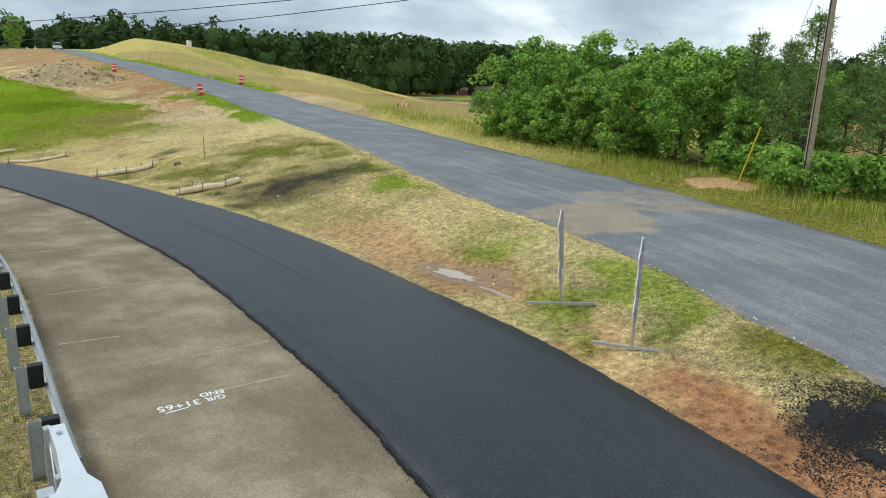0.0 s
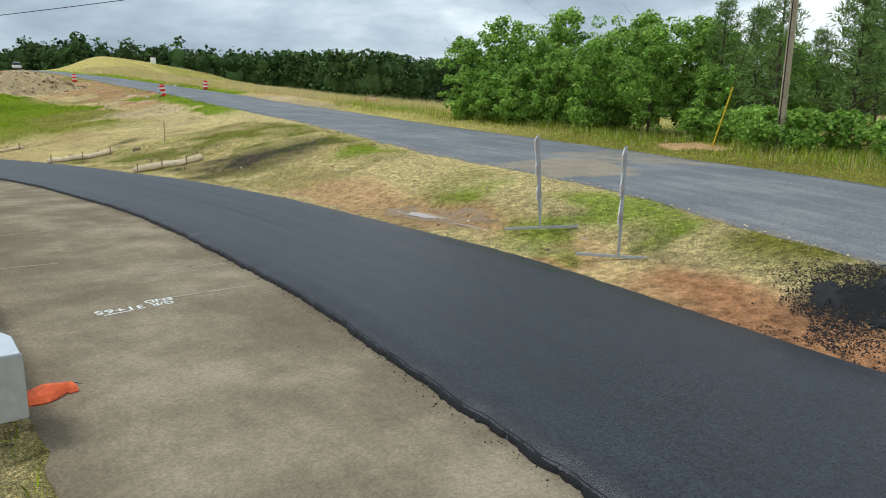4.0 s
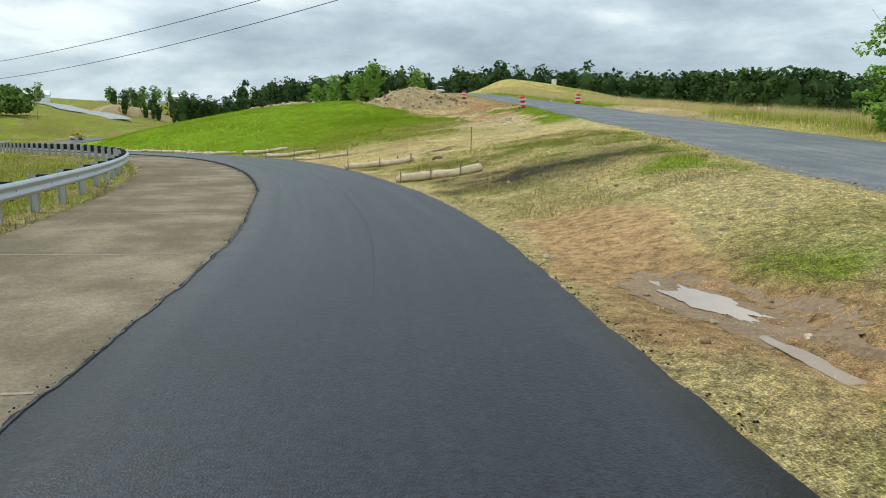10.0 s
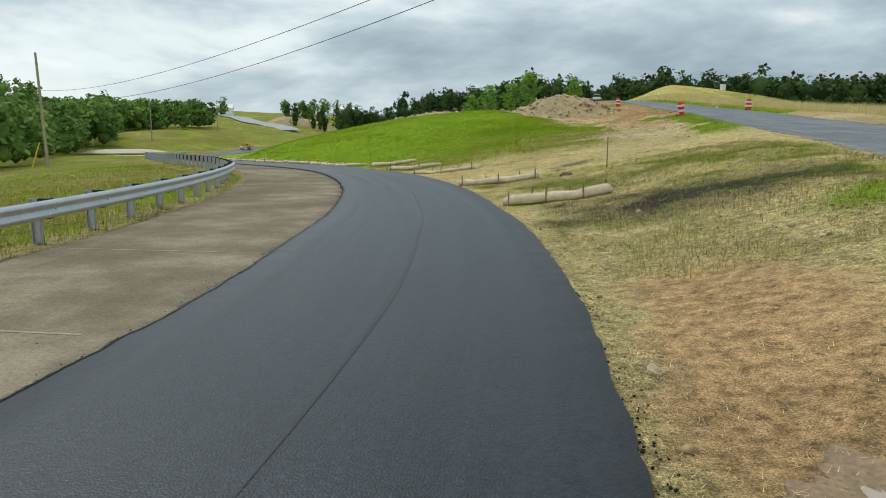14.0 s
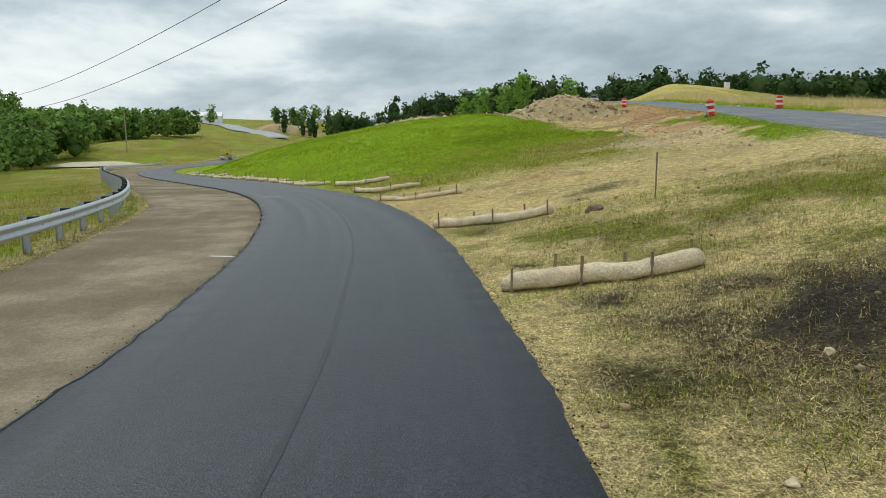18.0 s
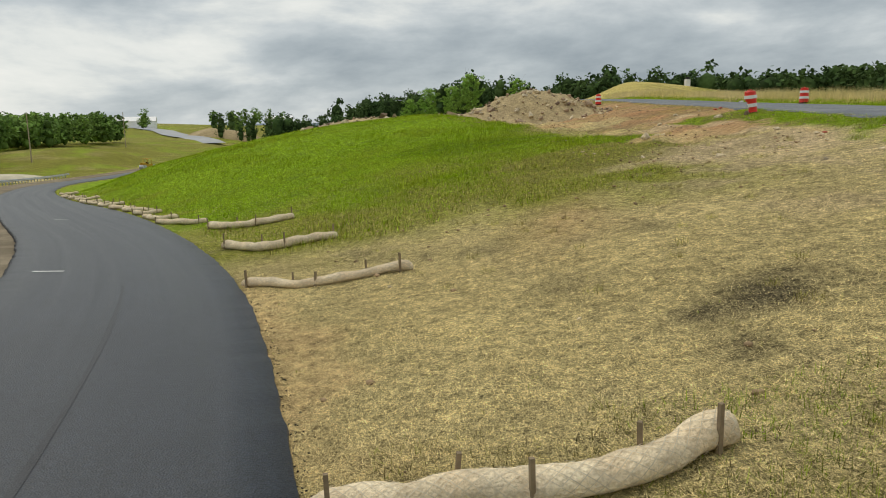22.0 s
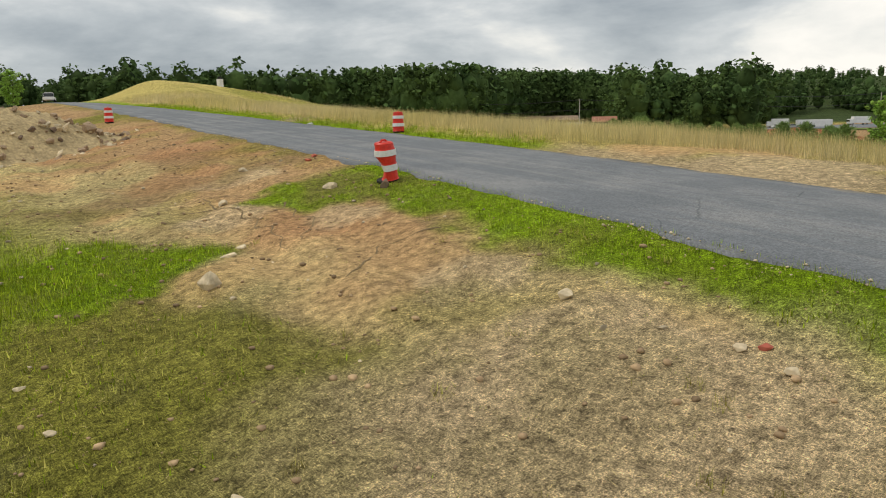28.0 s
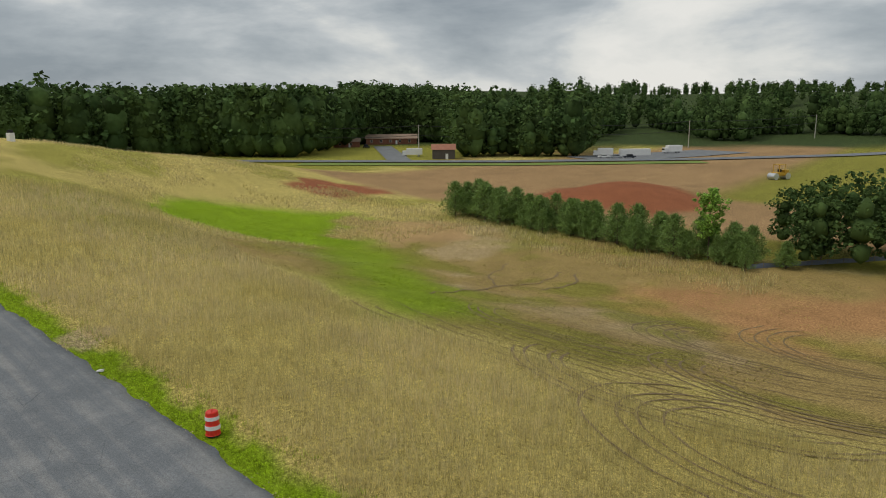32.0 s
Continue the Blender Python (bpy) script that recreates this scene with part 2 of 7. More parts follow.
# ---- materials ----
def material(name, color, rough=0.8, metal=0.0, grain=0.15, size=30.0, bump_size=0.0, bump_depth=0.0, second=None, blotch=2.0, attribute="", spec=0.3, island=0.0, through=0.0):
    """A node material: a base colour broken up by noise at two scales, with fine relief."""
    m = bpy.data.materials.new(name)
    m.use_nodes = True
    t = m.node_tree
    b = t.nodes["Principled BSDF"]
    b.inputs["Roughness"].default_value, b.inputs["Metallic"].default_value = rough, metal
    b.inputs["Specular IOR Level"].default_value = spec
    co = t.nodes.new("ShaderNodeTexCoord")
    where = co.outputs["Object"]

    def noise_at(scale, detail=4.0):
        n = t.nodes.new("ShaderNodeTexNoise")
        n.inputs["Scale"].default_value, n.inputs["Detail"].default_value = scale, detail
        t.links.new(where, n.inputs["Vector"])
        return n.outputs["Fac"]

    def mix(kind, fac, a, b2):
        n = t.nodes.new("ShaderNodeMix")
        n.data_type, n.blend_type = "RGBA", kind
        for value, slot in ((fac, 0), (a, 6), (b2, 7)):
            if hasattr(value, "is_output"):
                t.links.new(value, n.inputs[slot])
            else:
                n.inputs[slot].default_value = (*value, 1) if slot else value
        return n.outputs[2]

    def span(value, lo, hi, to_lo=0.0, to_hi=1.0):
        n = t.nodes.new("ShaderNodeMapRange")
        n.inputs["From Min"].default_value, n.inputs["From Max"].default_value = lo, hi
        n.inputs["To Min"].default_value, n.inputs["To Max"].default_value = to_lo, to_hi
        t.links.new(value, n.inputs["Value"])
        return n.outputs[0]

    if attribute:
        a = t.nodes.new("ShaderNodeAttribute")
        a.attribute_name = attribute
        base = a.outputs["Color"]
    else:
        base = color
    if second:
        base = mix("MIX", span(noise_at(blotch), 0.38, 0.62), base, second)
    n1 = span(noise_at(size, 6.0), 0.25, 0.75, 1 - grain, 1 + grain)
    n2 = span(noise_at(size * 0.12, 3.0), 0.3, 0.7, 1 - grain * 0.6, 1 + grain * 0.6)
    both = t.nodes.new("ShaderNodeMath")
    both.operation = "MULTIPLY"
    t.links.new(n1, both.inputs[0])
    t.links.new(n2, both.inputs[1])
    shade = both.outputs[0]
    if island:
        g = t.nodes.new("ShaderNodeNewGeometry")
        k = t.nodes.new("ShaderNodeMath")
        k.operation = "MULTIPLY"
        t.links.new(span(g.outputs["Random Per Island"], 0, 1, 1 - island, 1 + island), k.inputs[0])
        t.links.new(shade, k.inputs[1])
        shade = k.outputs[0]
    up = t.nodes.new("ShaderNodeCombineXYZ")
    for k in range(3):
        t.links.new(shade, up.inputs[k])
    col = mix("MULTIPLY", 1.0, base, up.outputs[0])
    t.links.new(col, b.inputs["Base Color"])
    if bump_depth:
        bp = t.nodes.new("ShaderNodeBump")
        bp.inputs["Strength"].default_value, bp.inputs["Distance"].default_value = 1.0, bump_depth
        t.links.new(noise_at(bump_size, 5.0), bp.inputs["Height"])
        t.links.new(bp.outputs[0], b.inputs["Normal"])
    if through:
        tr = t.nodes.new("ShaderNodeBsdfTranslucent")
        t.links.new(col, tr.inputs[0])
        mx = t.nodes.new("ShaderNodeMixShader")
        mx.inputs[0].default_value = through
        t.links.new(b.outputs[0], mx.inputs[1])
        t.links.new(tr.outputs[0], mx.inputs[2])
        t.links.new(mx.outputs[0], t.nodes["Material Output"].inputs[0])
    return m


def nodes_for(m):
    """Short makers of nodes for one material."""
    m.use_nodes = True
    t = m.node_tree
    b = t.nodes["Principled BSDF"]

    def put_in(value, slot):
        if hasattr(value, "is_output"):
            t.links.new(value, slot)
        elif isinstance(value, tuple):
            slot.default_value = (*value, 1) if len(slot.default_value) == 4 else value
        else:
            slot.default_value = value

    def noise(where, scale, detail=5.0, rough=0.6, stretch=None, turn=0.0, distort=0.0):
        if stretch:
            mp = t.nodes.new("ShaderNodeMapping")
            mp.inputs["Scale"].default_value = stretch
            mp.inputs["Rotation"].default_value = (0, 0, turn)
            t.links.new(where, mp.inputs["Vector"])
            where = mp.outputs[0]
        n = t.nodes.new("ShaderNodeTexNoise")
        n.inputs["Scale"].default_value, n.inputs["Detail"].default_value, n.inputs["Roughness"].default_value, n.inputs["Distortion"].default_value = scale, detail, rough, distort
        t.links.new(where, n.inputs["Vector"])
        return n.outputs["Fac"]

    def span(value, lo, hi, to_lo=0.0, to_hi=1.0):
        n = t.nodes.new("ShaderNodeMapRange")
        for slot, v in zip(("From Min", "From Max", "To Min", "To Max"), (lo, hi, to_lo, to_hi)):
            n.inputs[slot].default_value = v
        t.links.new(value, n.inputs["Value"])
        return n.outputs[0]

    def math_of(kind, a, c):
        n = t.nodes.new("ShaderNodeMath")
        n.operation = kind
        put_in(a, n.inputs[0])
        put_in(c, n.inputs[1])
        return n.outputs[0]

    def mix(kind, fac, a, c):
        n = t.nodes.new("ShaderNodeMix")
        n.data_type, n.blend_type = "RGBA", kind
        put_in(fac, n.inputs[0])
        put_in(a, n.inputs[6])
        put_in(c, n.inputs[7])
        return n.outputs[2]

    def grey(value):
        n = t.nodes.new("ShaderNodeCombineXYZ")
        for k in range(3):
            t.links.new(value, n.inputs[k])
        return n.outputs[0]

    def relief(value, depth):
        n = t.nodes.new("ShaderNodeBump")
        n.inputs["Strength"].default_value, n.inputs["Distance"].default_value = 1.0, depth
        t.links.new(value, n.inputs["Height"])
        t.links.new(n.outputs[0], b.inputs["Normal"])

    return t, b, noise, span, math_of, mix, grey, relief


def earth_material(name):
    """Soil, straw and turf: the tint is laid on the ground, the fibres, clods and grain come from noise."""
    m = bpy.data.materials.new(name)
    t, b, noise, span, math_of, mix, grey, relief = nodes_for(m)
    b.inputs["Roughness"].default_value, b.inputs["Specular IOR Level"].default_value = 0.95, 0.08
    co = t.nodes.new("ShaderNodeTexCoord").outputs["Object"]
    a = t.nodes.new("ShaderNodeAttribute")
    a.attribute_name = "soil"
    fine, mid_ = noise(co, 62, 7, 0.8), noise(co, 5.5, 6, 0.7)
    fibre = math_of("MAXIMUM", noise(co, 13, 3, 0.6, (9, 1.2, 1), 0.5), noise(co, 13, 3, 0.6, (1.2, 9, 1), -0.3))
    fibre = math_of("MAXIMUM", fibre, noise(co, 13, 3, 0.6, (8, 1.4, 1), 2.2))
    clod = span(noise(co, 9, 4, 0.65), 0.60, 0.68)
    speck = noise(co, 24, 4, 0.8)
    # low ends of the noise paint the shaded gaps between straws
    v = math_of("MULTIPLY", span(fine, 0.36, 0.64, 0.2, 1.75), span(mid_, 0.34, 0.66, 0.5, 1.45))
    # alpha tells how much of the cover is straw or grass rather than bare soil
    v = math_of("MULTIPLY", v, span(math_of("MULTIPLY", span(fibre, 0.5, 0.71, -0.42, 0.72), span(a.outputs["Alpha"], 0, 1, 0.2, 1.0)), -1.0, 1.0, 0.06, 2.06))
    v = math_of("MULTIPLY", v, span(math_of("MULTIPLY", span(speck, 0.4, 0.6, -0.38, 0.4), span(a.outputs["Alpha"], 0, 1, 0.35, 1.0)), -1.0, 1.0, 0.0, 2.0))
    v = math_of("MULTIPLY", v, span(clod, 0, 1, 1.0, 0.5))
    col = mix("MULTIPLY", 1.0, a.outputs["Color"], grey(v))
    t.links.new(col, b.inputs["Base Color"])
    relief(math_of("MULTIPLY", span(a.outputs["Alpha"], 0, 1, 0.45, 1.0), math_of("ADD", math_of("MULTIPLY", fine, 0.35), math_of("ADD", mid_, math_of("MULTIPLY", math_of("MULTIPLY", fibre, 0.35), a.outputs["Alpha"])))), 0.085)
    return m


def road_material(name, color, rough, spec, grain=0.4, streak=0.12, stone=65.0, blotch=0.1, crack=0.0, pale=None, pale_at=0.62, depth=0.006, dusty=None, lengthwise=0.55):
    """Paving: stone grain, long streaks left by rollers and wheels, blotches, cracks."""
    m = bpy.data.materials.new(name)
    t, b, noise, span, math_of, mix, grey, relief = nodes_for(m)
    b.inputs["Specular IOR Level"].default_value = spec
    co = t.nodes.new("ShaderNodeTexCoord").outputs["Object"]
    a = t.nodes.new("ShaderNodeAttribute")
    a.attribute_name = "lane_uv"
    uv = a.outputs["Vector"]
    vor = t.nodes.new("ShaderNodeTexVoronoi")
    vor.inputs["Scale"].default_value = stone
    t.links.new(co, vor.inputs["Vector"])
    bit = t.nodes.new("ShaderNodeSeparateColor")
    t.links.new(vor.outputs["Color"], bit.inputs[0])
    s1, s2 = noise(uv, 1.0, 3, 0.6, (2.1, 0.035, 1)), noise(uv, 1.0, 4, 0.6, (11, 0.10, 1), 0.0, 0.3)
    n1, n2 = noise(co, 0.45, 5, 0.65), noise(co, 14, 6, 0.75)
    v = math_of("MULTIPLY", span(bit.outputs[0], 0, 1, 1 - grain, 1 + grain), span(n2, 0.3, 0.7, 1 - grain * 0.45, 1 + grain * 0.45))
    v = math_of("MULTIPLY", v, span(s1, 0.32, 0.68, 1 - streak, 1 + streak))
    v = math_of("MULTIPLY", v, span(s2, 0.32, 0.68, 1 - streak * 0.7, 1 + streak * 0.7))
    v = math_of("MULTIPLY", v, span(n1, 0.32, 0.68, 1 - blotch, 1 + blotch))
    base_col = color
    if pale:
        base_col = mix("MIX", span(math_of("ADD", math_of("MULTIPLY", n1, 1 - lengthwise), math_of("MULTIPLY", s1, lengthwise)), pale_at - 0.08, pale_at + 0.06), color, pale)
    col = mix("MULTIPLY", 1.0, base_col, grey(v))
    if crack:
        warp = mix("LINEAR_LIGHT", 0.12, co, grey(noise(co, 1.3, 5, 0.7)))
        cr = t.nodes.new("ShaderNodeTexVoronoi")
        cr.feature = "DISTANCE_TO_EDGE"
        cr.inputs["Scale"].default_value = 0.42
        t.links.new(warp, cr.inputs["Vector"])
        line = math_of("MULTIPLY", span(cr.outputs["Distance"], 0.002, 0.007, 1.0, 0.0), span(noise(co, 0.3, 3), 0.45, 0.58))
        col = mix("MIX", math_of("MULTIPLY", line, crack), col, (0.035, 0.037, 0.04))
    if dusty:
        du = t.nodes.new("ShaderNodeAttribute")
        du.attribute_name = "dust"
        patchy = math_of("ADD", du.outputs["Fac"], span(noise(co, 1.7, 6, 0.7), 0.3, 0.7, -0.45, 0.45))
        col = mix("MIX", math_of("MULTIPLY", span(patchy, 0.35, 0.8), 0.8), col, mix("MULTIPLY", 1.0, dusty, grey(v)))
    t.links.new(col, b.inputs["Base Color"])
    t.links.new(span(math_of("ADD", math_of("MULTIPLY", s1, 0.5), math_of("MULTIPLY", n2, 0.5)), 0.3, 0.7, rough - 0.07, rough + 0.07), b.inputs["Roughness"])
    relief(math_of("ADD", vor.outputs["Distance"], n2), depth)
    return m


M_GROUND = earth_material("earth_and_grass")
M_FRESH = road_material("fresh_asphalt", (0.0157, 0.0195, 0.0275), 0.39, 0.42, 0.7, 0.2, 55.0, 0.16, depth=0.0035)
# near-black asphalt; on the lane lip it also carries the painted shadow
M_EDGE = material("asphalt_edge", (0.012, 0.012, 0.014), 0.7, grain=0.4, size=60, bump_size=70, bump_depth=0.02)
M_BASE = road_material("dusty_base_course", (0.215, 0.178, 0.126), 0.97, 0.02, 0.16, 0.03, 45.0, 0.2, 0.0, (0.275, 0.23, 0.165), 0.54, 0.005, lengthwise=0.12)
M_OLD = road_material("weathered_asphalt", (0.165, 0.18, 0.196), 0.86, 0.25, 0.24, 0.05, 38.0, 0.12, 0.4, (0.215, 0.22, 0.222), 0.54, 0.01, (0.33, 0.27, 0.19))
M_STEEL = material("galvanised_steel", (0.56, 0.59, 0.62), 0.42, 0.75, grain=0.1, size=14)
M_POST = material("galvanised_post", (0.46, 0.48, 0.5), 0.5, 0.6, grain=0.14, size=18)
M_BLOCK = material("black_plastic_block", (0.014, 0.015, 0.017), 0.5)
M_ORANGE = material("orange_plastic", (0.66, 0.035, 0.02), 0.42, grain=0.15, size=12)
M_SHEEN = material("white_reflective_band", (0.72, 0.72, 0.72), 0.35, grain=0.12, size=15)
M_RUBBER = material("black_rubber", (0.02, 0.02, 0.02), 0.8)
M_BARK = material("bark", (0.10, 0.075, 0.055), 0.95, grain=0.3, size=20, bump_size=25, bump_depth=0.03)
M_LEAF = material("broad_leaves", (0.36, 0.54, 0.115), 0.6, grain=0.2, size=2.0, second=(0.23, 0.39, 0.075), blotch=0.5, island=0.6, through=0.45, spec=0.15)
M_PINE = material("pine_needles", (0.19, 0.295, 0.08), 0.65, grain=0.2, size=2.0, island=0.4, through=0.3)
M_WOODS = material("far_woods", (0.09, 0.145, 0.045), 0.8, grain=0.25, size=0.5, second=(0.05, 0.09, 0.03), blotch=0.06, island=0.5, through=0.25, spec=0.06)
M_BUSH = material("bush_leaves", (0.32, 0.50, 0.10), 0.6, grain=0.2, size=2.0, second=(0.22, 0.38, 0.07), blotch=0.6, island=0.4, through=0.4, spec=0.12)
M_SCRUB = material("scrub_leaves", (0.20, 0.31, 0.075), 0.7, grain=0.25, size=0.8, second=(0.13, 0.22, 0.055), blotch=0.1, island=0.45, through=0.3, spec=0.08)
M_PALEROAD = material("pale_far_road", (0.36, 0.37, 0.38), 0.9, grain=0.15, size=0.5)
M_POLE = material("weathered_pole_wood", (0.38, 0.31, 0.22), 0.9, grain=0.25, size=9, bump_size=16, bump_depth=0.02)
M_WIRE = material("black_cable", (0.02, 0.02, 0.022), 0.6)
M_SOCK = material("straw_wattle_netting", (0.80, 0.68, 0.48), 0.95, grain=0.25, size=30, bump_size=34, bump_depth=0.03, second=(0.70, 0.56, 0.37), blotch=2.5)
M_STAKE = material("stake_wood", (0.25, 0.19, 0.12), 0.9, grain=0.2, size=20)
M_STRAW = material("loose_straw", (0.78, 0.64, 0.31), 0.8, grain=0.2, size=3, second=(0.64, 0.51, 0.24), blotch=0.3, island=0.55, spec=0.04)
M_GRASS = material("green_grass", (0.30, 0.46, 0.016), 0.7, grain=0.2, size=2, second=(0.35, 0.44, 0.03), blotch=0.3, island=0.45, through=0.3, spec=0.04)
M_GOLD = material("dry_tall_grass", (0.80, 0.685, 0.37), 0.8, grain=0.2, size=1.5, second=(0.66, 0.575, 0.24), blotch=0.09, island=0.3, through=0.5, spec=0.04)
M_DULL = material("olive_dry_grass", (0.42, 0.405, 0.085), 0.8, grain=0.2, size=2, second=(0.47, 0.40, 0.13), blotch=0.4, island=0.45, through=0.25, spec=0.04)
M_DEEP = material("deep_olive_grass", (0.22, 0.22, 0.04), 0.8, grain=0.2, size=2, second=(0.30, 0.27, 0.07), blotch=0.4, island=0.5, through=0.25, spec=0.04)
M_DRYDITCH = material("ditch_straw", (0.52, 0.43, 0.17), 0.8, grain=0.2, size=3, second=(0.36, 0.31, 0.10), blotch=0.5, island=0.5, spec=0.04)
M_RUT = material("dark_brown_earth", (0.20, 0.145, 0.075), 0.95, grain=0.3, size=9)
M_CLOD = material("dry_clods", (0.36, 0.25, 0.145), 0.95, grain=0.3, size=20, island=0.4)
M_ROCK = material("pale_rubble_stone", (0.52, 0.43, 0.29), 0.9, grain=0.35, size=9, bump_size=12, bump_depth=0.03, island=0.4)
M_WHITE = material("white_paint", (0.75, 0.75, 0.74), 0.5, grain=0.08, size=8)

M_GUARD = material("yellow_plastic", (0.7, 0.5, 0.04), 0.5, grain=0.08, size=6)
M_GLASS = material("dark_window_glass", (0.02, 0.025, 0.03), 0.08, spec=0.7)
M_TURF = material("mown_turf", (0.17, 0.24, 0.05), 0.95, grain=0.2, size=2)
M_SANDY = material("pale_gravel", (0.55, 0.5, 0.38), 0.95, grain=0.2, size=6)
# distance haze is put into this blue-grey base colour
M_RIDGE = material("haze_tinted_ridge", (0.22, 0.27, 0.33), 1.0, grain=0.1, size=0.01)
M_PALESTEEL = material("pale_painted_steel", (0.62, 0.66, 0.7), 0.4, 0.3, grain=0.06, size=10)
M_BAG = material("orange_sandbag", (0.75, 0.13, 0.04), 0.6, grain=0.2, size=14, bump_size=18, bump_depth=0.02)
M_PAINT = material("sprayed_white_paint", (0.72, 0.72, 0.7), 0.7, grain=0.2, size=40)
M_CHALK = material("faint_chalk", (0.34, 0.30, 0.24), 0.95, grain=0.25, size=30, spec=0.02)

# ---- colours of the ground, zone by zone ----
STRAW, DIRT, CLAY, GREEN, OLIVE, GOLD, DARK, SAND, WOODGREEN, TURF, FIELD = (np.array(c) for c in (
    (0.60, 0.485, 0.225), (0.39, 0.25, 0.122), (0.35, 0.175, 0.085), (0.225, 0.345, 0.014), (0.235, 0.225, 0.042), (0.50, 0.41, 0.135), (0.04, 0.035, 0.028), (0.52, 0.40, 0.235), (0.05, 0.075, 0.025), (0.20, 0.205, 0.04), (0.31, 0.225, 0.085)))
RED = np.array((0.285, 0.105, 0.05))


def spot(x, y, cx, cy, r, seed, rag=0.8, edge=3.0):
    """1 inside a ragged round patch, 0 outside."""
    out = np.zeros(len(x))
    near = np.hypot(x - cx, y - cy) < r * (1.02 + rag * 0.5)
    if near.any():
        px, py = x[near], y[near]
        out[near] = smooth01((1.0 - np.hypot(px - cx, py - cy) / r + rag * (fbm(px, py, r * 0.6, seed) - 0.5)) * edge)
    return out


def zones(x, y):
    """How much of each kind of cover there is at a place; later ones lie over earlier ones."""
    n = fbm(x, y, 5.0, 3) - 0.5
    n2 = fbm(x, y, 1.6, 9) - 0.5
    xl, xr, xn, xf = base_left(y), lane_right(y), old_near(y), old_far(y)
    bank = (x > xr - 0.3) & (x < xn + 0.3)
    u = (x - xr) / np.maximum(xn - xr, 1)
    left, right = x < xl + 0.2, x > xf - 0.3
    d, e = xl - x, x - xf
    out = []
    # on the bank between the roads
    out.append((STRAW, bank * 1.0))
    out.append((STRAW * 0.8, bank * smooth01((fbm(x, y, 2.2, 12) - 0.52) * 7) * 0.8))
    out.append((DIRT, bank * smooth01((n + n2 * 0.5 + 0.24) * 5) * smooth01((22 - y) / 5) * smooth01((0.52 - u) * 5)))
    out.append((DIRT * 1.08, bank * spot(x, y, 12.3, 17.3, 2.6, 24, 1.2) * 0.8))
    out.append((DIRT, bank * smooth01((1.0 - (x - xr)) * 1.5 + n2 * 3) * smooth01((y - 36) / 3) * smooth01((48 - y) / 5) * 0.6))
    out.append((TURF, bank * smooth01((n2 + n + 0.20) * 4) * smooth01((y - 20) / 4) * smooth01((37.5 - y - n * 8) / 3)))
    out.append((OLIVE, bank * smooth01((n2 + n + 0.02) * 5) * smooth01((17 - y) / 5) * smooth01((x - xr - 1.6) / 1.5)))
    out.append((STRAW * 0.9, bank * smooth01((0.8 - (x - xr)) * 1.6 + n2 * 3) * smooth01((y - 9) / 3) * smooth01((31 - y) / 5)))
    out.append((CLAY, bank * smooth01((9.5 - y) / 4 + n * 2) * smooth01((1.7 - (x - xr)) * 1.2 + n2 * 2)))
    out.append((DIRT * 0.92, bank * smooth01(1.0 - np.abs(x - 14.2 - 0.25 * (y - 47) + n * 3) / 1.8) * smooth01((y - 42) / 5) * smooth01((60 - y) / 6) * 0.7))
    out.append((OLIVE * 1.0 + GREEN * 0.12, bank * smooth01((y - 42.5 - 0.28 * (x - 9)) / 9 + n * 2.4) * smooth01((0.82 - u) * 5)))
    out.append((GREEN, bank * smooth01((y - 54 - 0.30 * (x - 10)) / 7 + n * 2) * smooth01((0.76 - u) * 6 + n)))
    out.append((OLIVE * 1.25, bank * smooth01((2.6 - (x - xr)) * 0.6 + n2 * 3) * smooth01((y - 56) / 5) * 0.75))
    out.append((DIRT, bank * smooth01((y - 50) / 8 + n * 3) * smooth01((u - 0.76) * 8 + n * 2)))
    out.append((SAND, bank * smooth01((n2 * 1.2 + n) * 5) * smooth01((y - 38) / 8) * smooth01((57 - y) / 4) * smooth01((u - 0.5) * 6) * 0.7))
    out.append((CLAY * 1.15, bank * smooth01((fbm(x, y, 3.0, 14) - 0.56) * 7) * smooth01((y - 56) / 6) * smooth01((u - 0.6) * 6) * 0.5))
    out.append((GREEN * 0.9, bank * smooth01((1.9 - (xn - x)) * 1.3 + n2 * 3.4) * smooth01((y - 41) / 5) * smooth01((67 - y) / 2)))
    out.append((GREEN * 0.9, bank * spot(x, y, 25.6, 64.2, 1.9, 25, 1.0)))
    out.append((OLIVE, bank * spot(x, y, 17.5, 56.0, 4.2, 29, 1.3) * 0.9))
    out.append((GREEN * 0.85, bank * spot(x, y, 20.0, 62.6, 2.4, 26, 1.2)))
    out.append((OLIVE, bank * smooth01((1.2 - (xn - x)) * 1.3 + n2 * 4) * smooth01((y - 66) / 4) * 0.6))
    out.append((OLIVE, bank * spot(x, y, 31.0, 104, 5, 27, 1.0)))
    out.append((GREEN * 0.9, bank * spot(x, y, 13.2, 8.6, 2.2, 21, 2.2, 1.6) * 0.7))
    out.append((GREEN * 0.95, bank * spot(x, y, 17.2, 21.6, 1.7, 22, 1.8, 1.6) * 0.8))
    out.append((GREEN, bank * spot(x, y, 16.6, 26.0, 0.9, 28, 1.6) * 0.7))
    out.append((GREEN * 0.9, bank * spot(x, y, 13.9, 12.6, 1.2, 23, 1.8, 1.4) * 0.5))
    out.append((GREEN * 0.5, bank * spot(x, y, 14.2, 66.3, 2.6, 28, 1.6) * 0.7))
    out.append((GREEN * 0.55, bank * spot(x, y, 17.0, 66.0, 2.0, 29, 1.6) * 0.6))
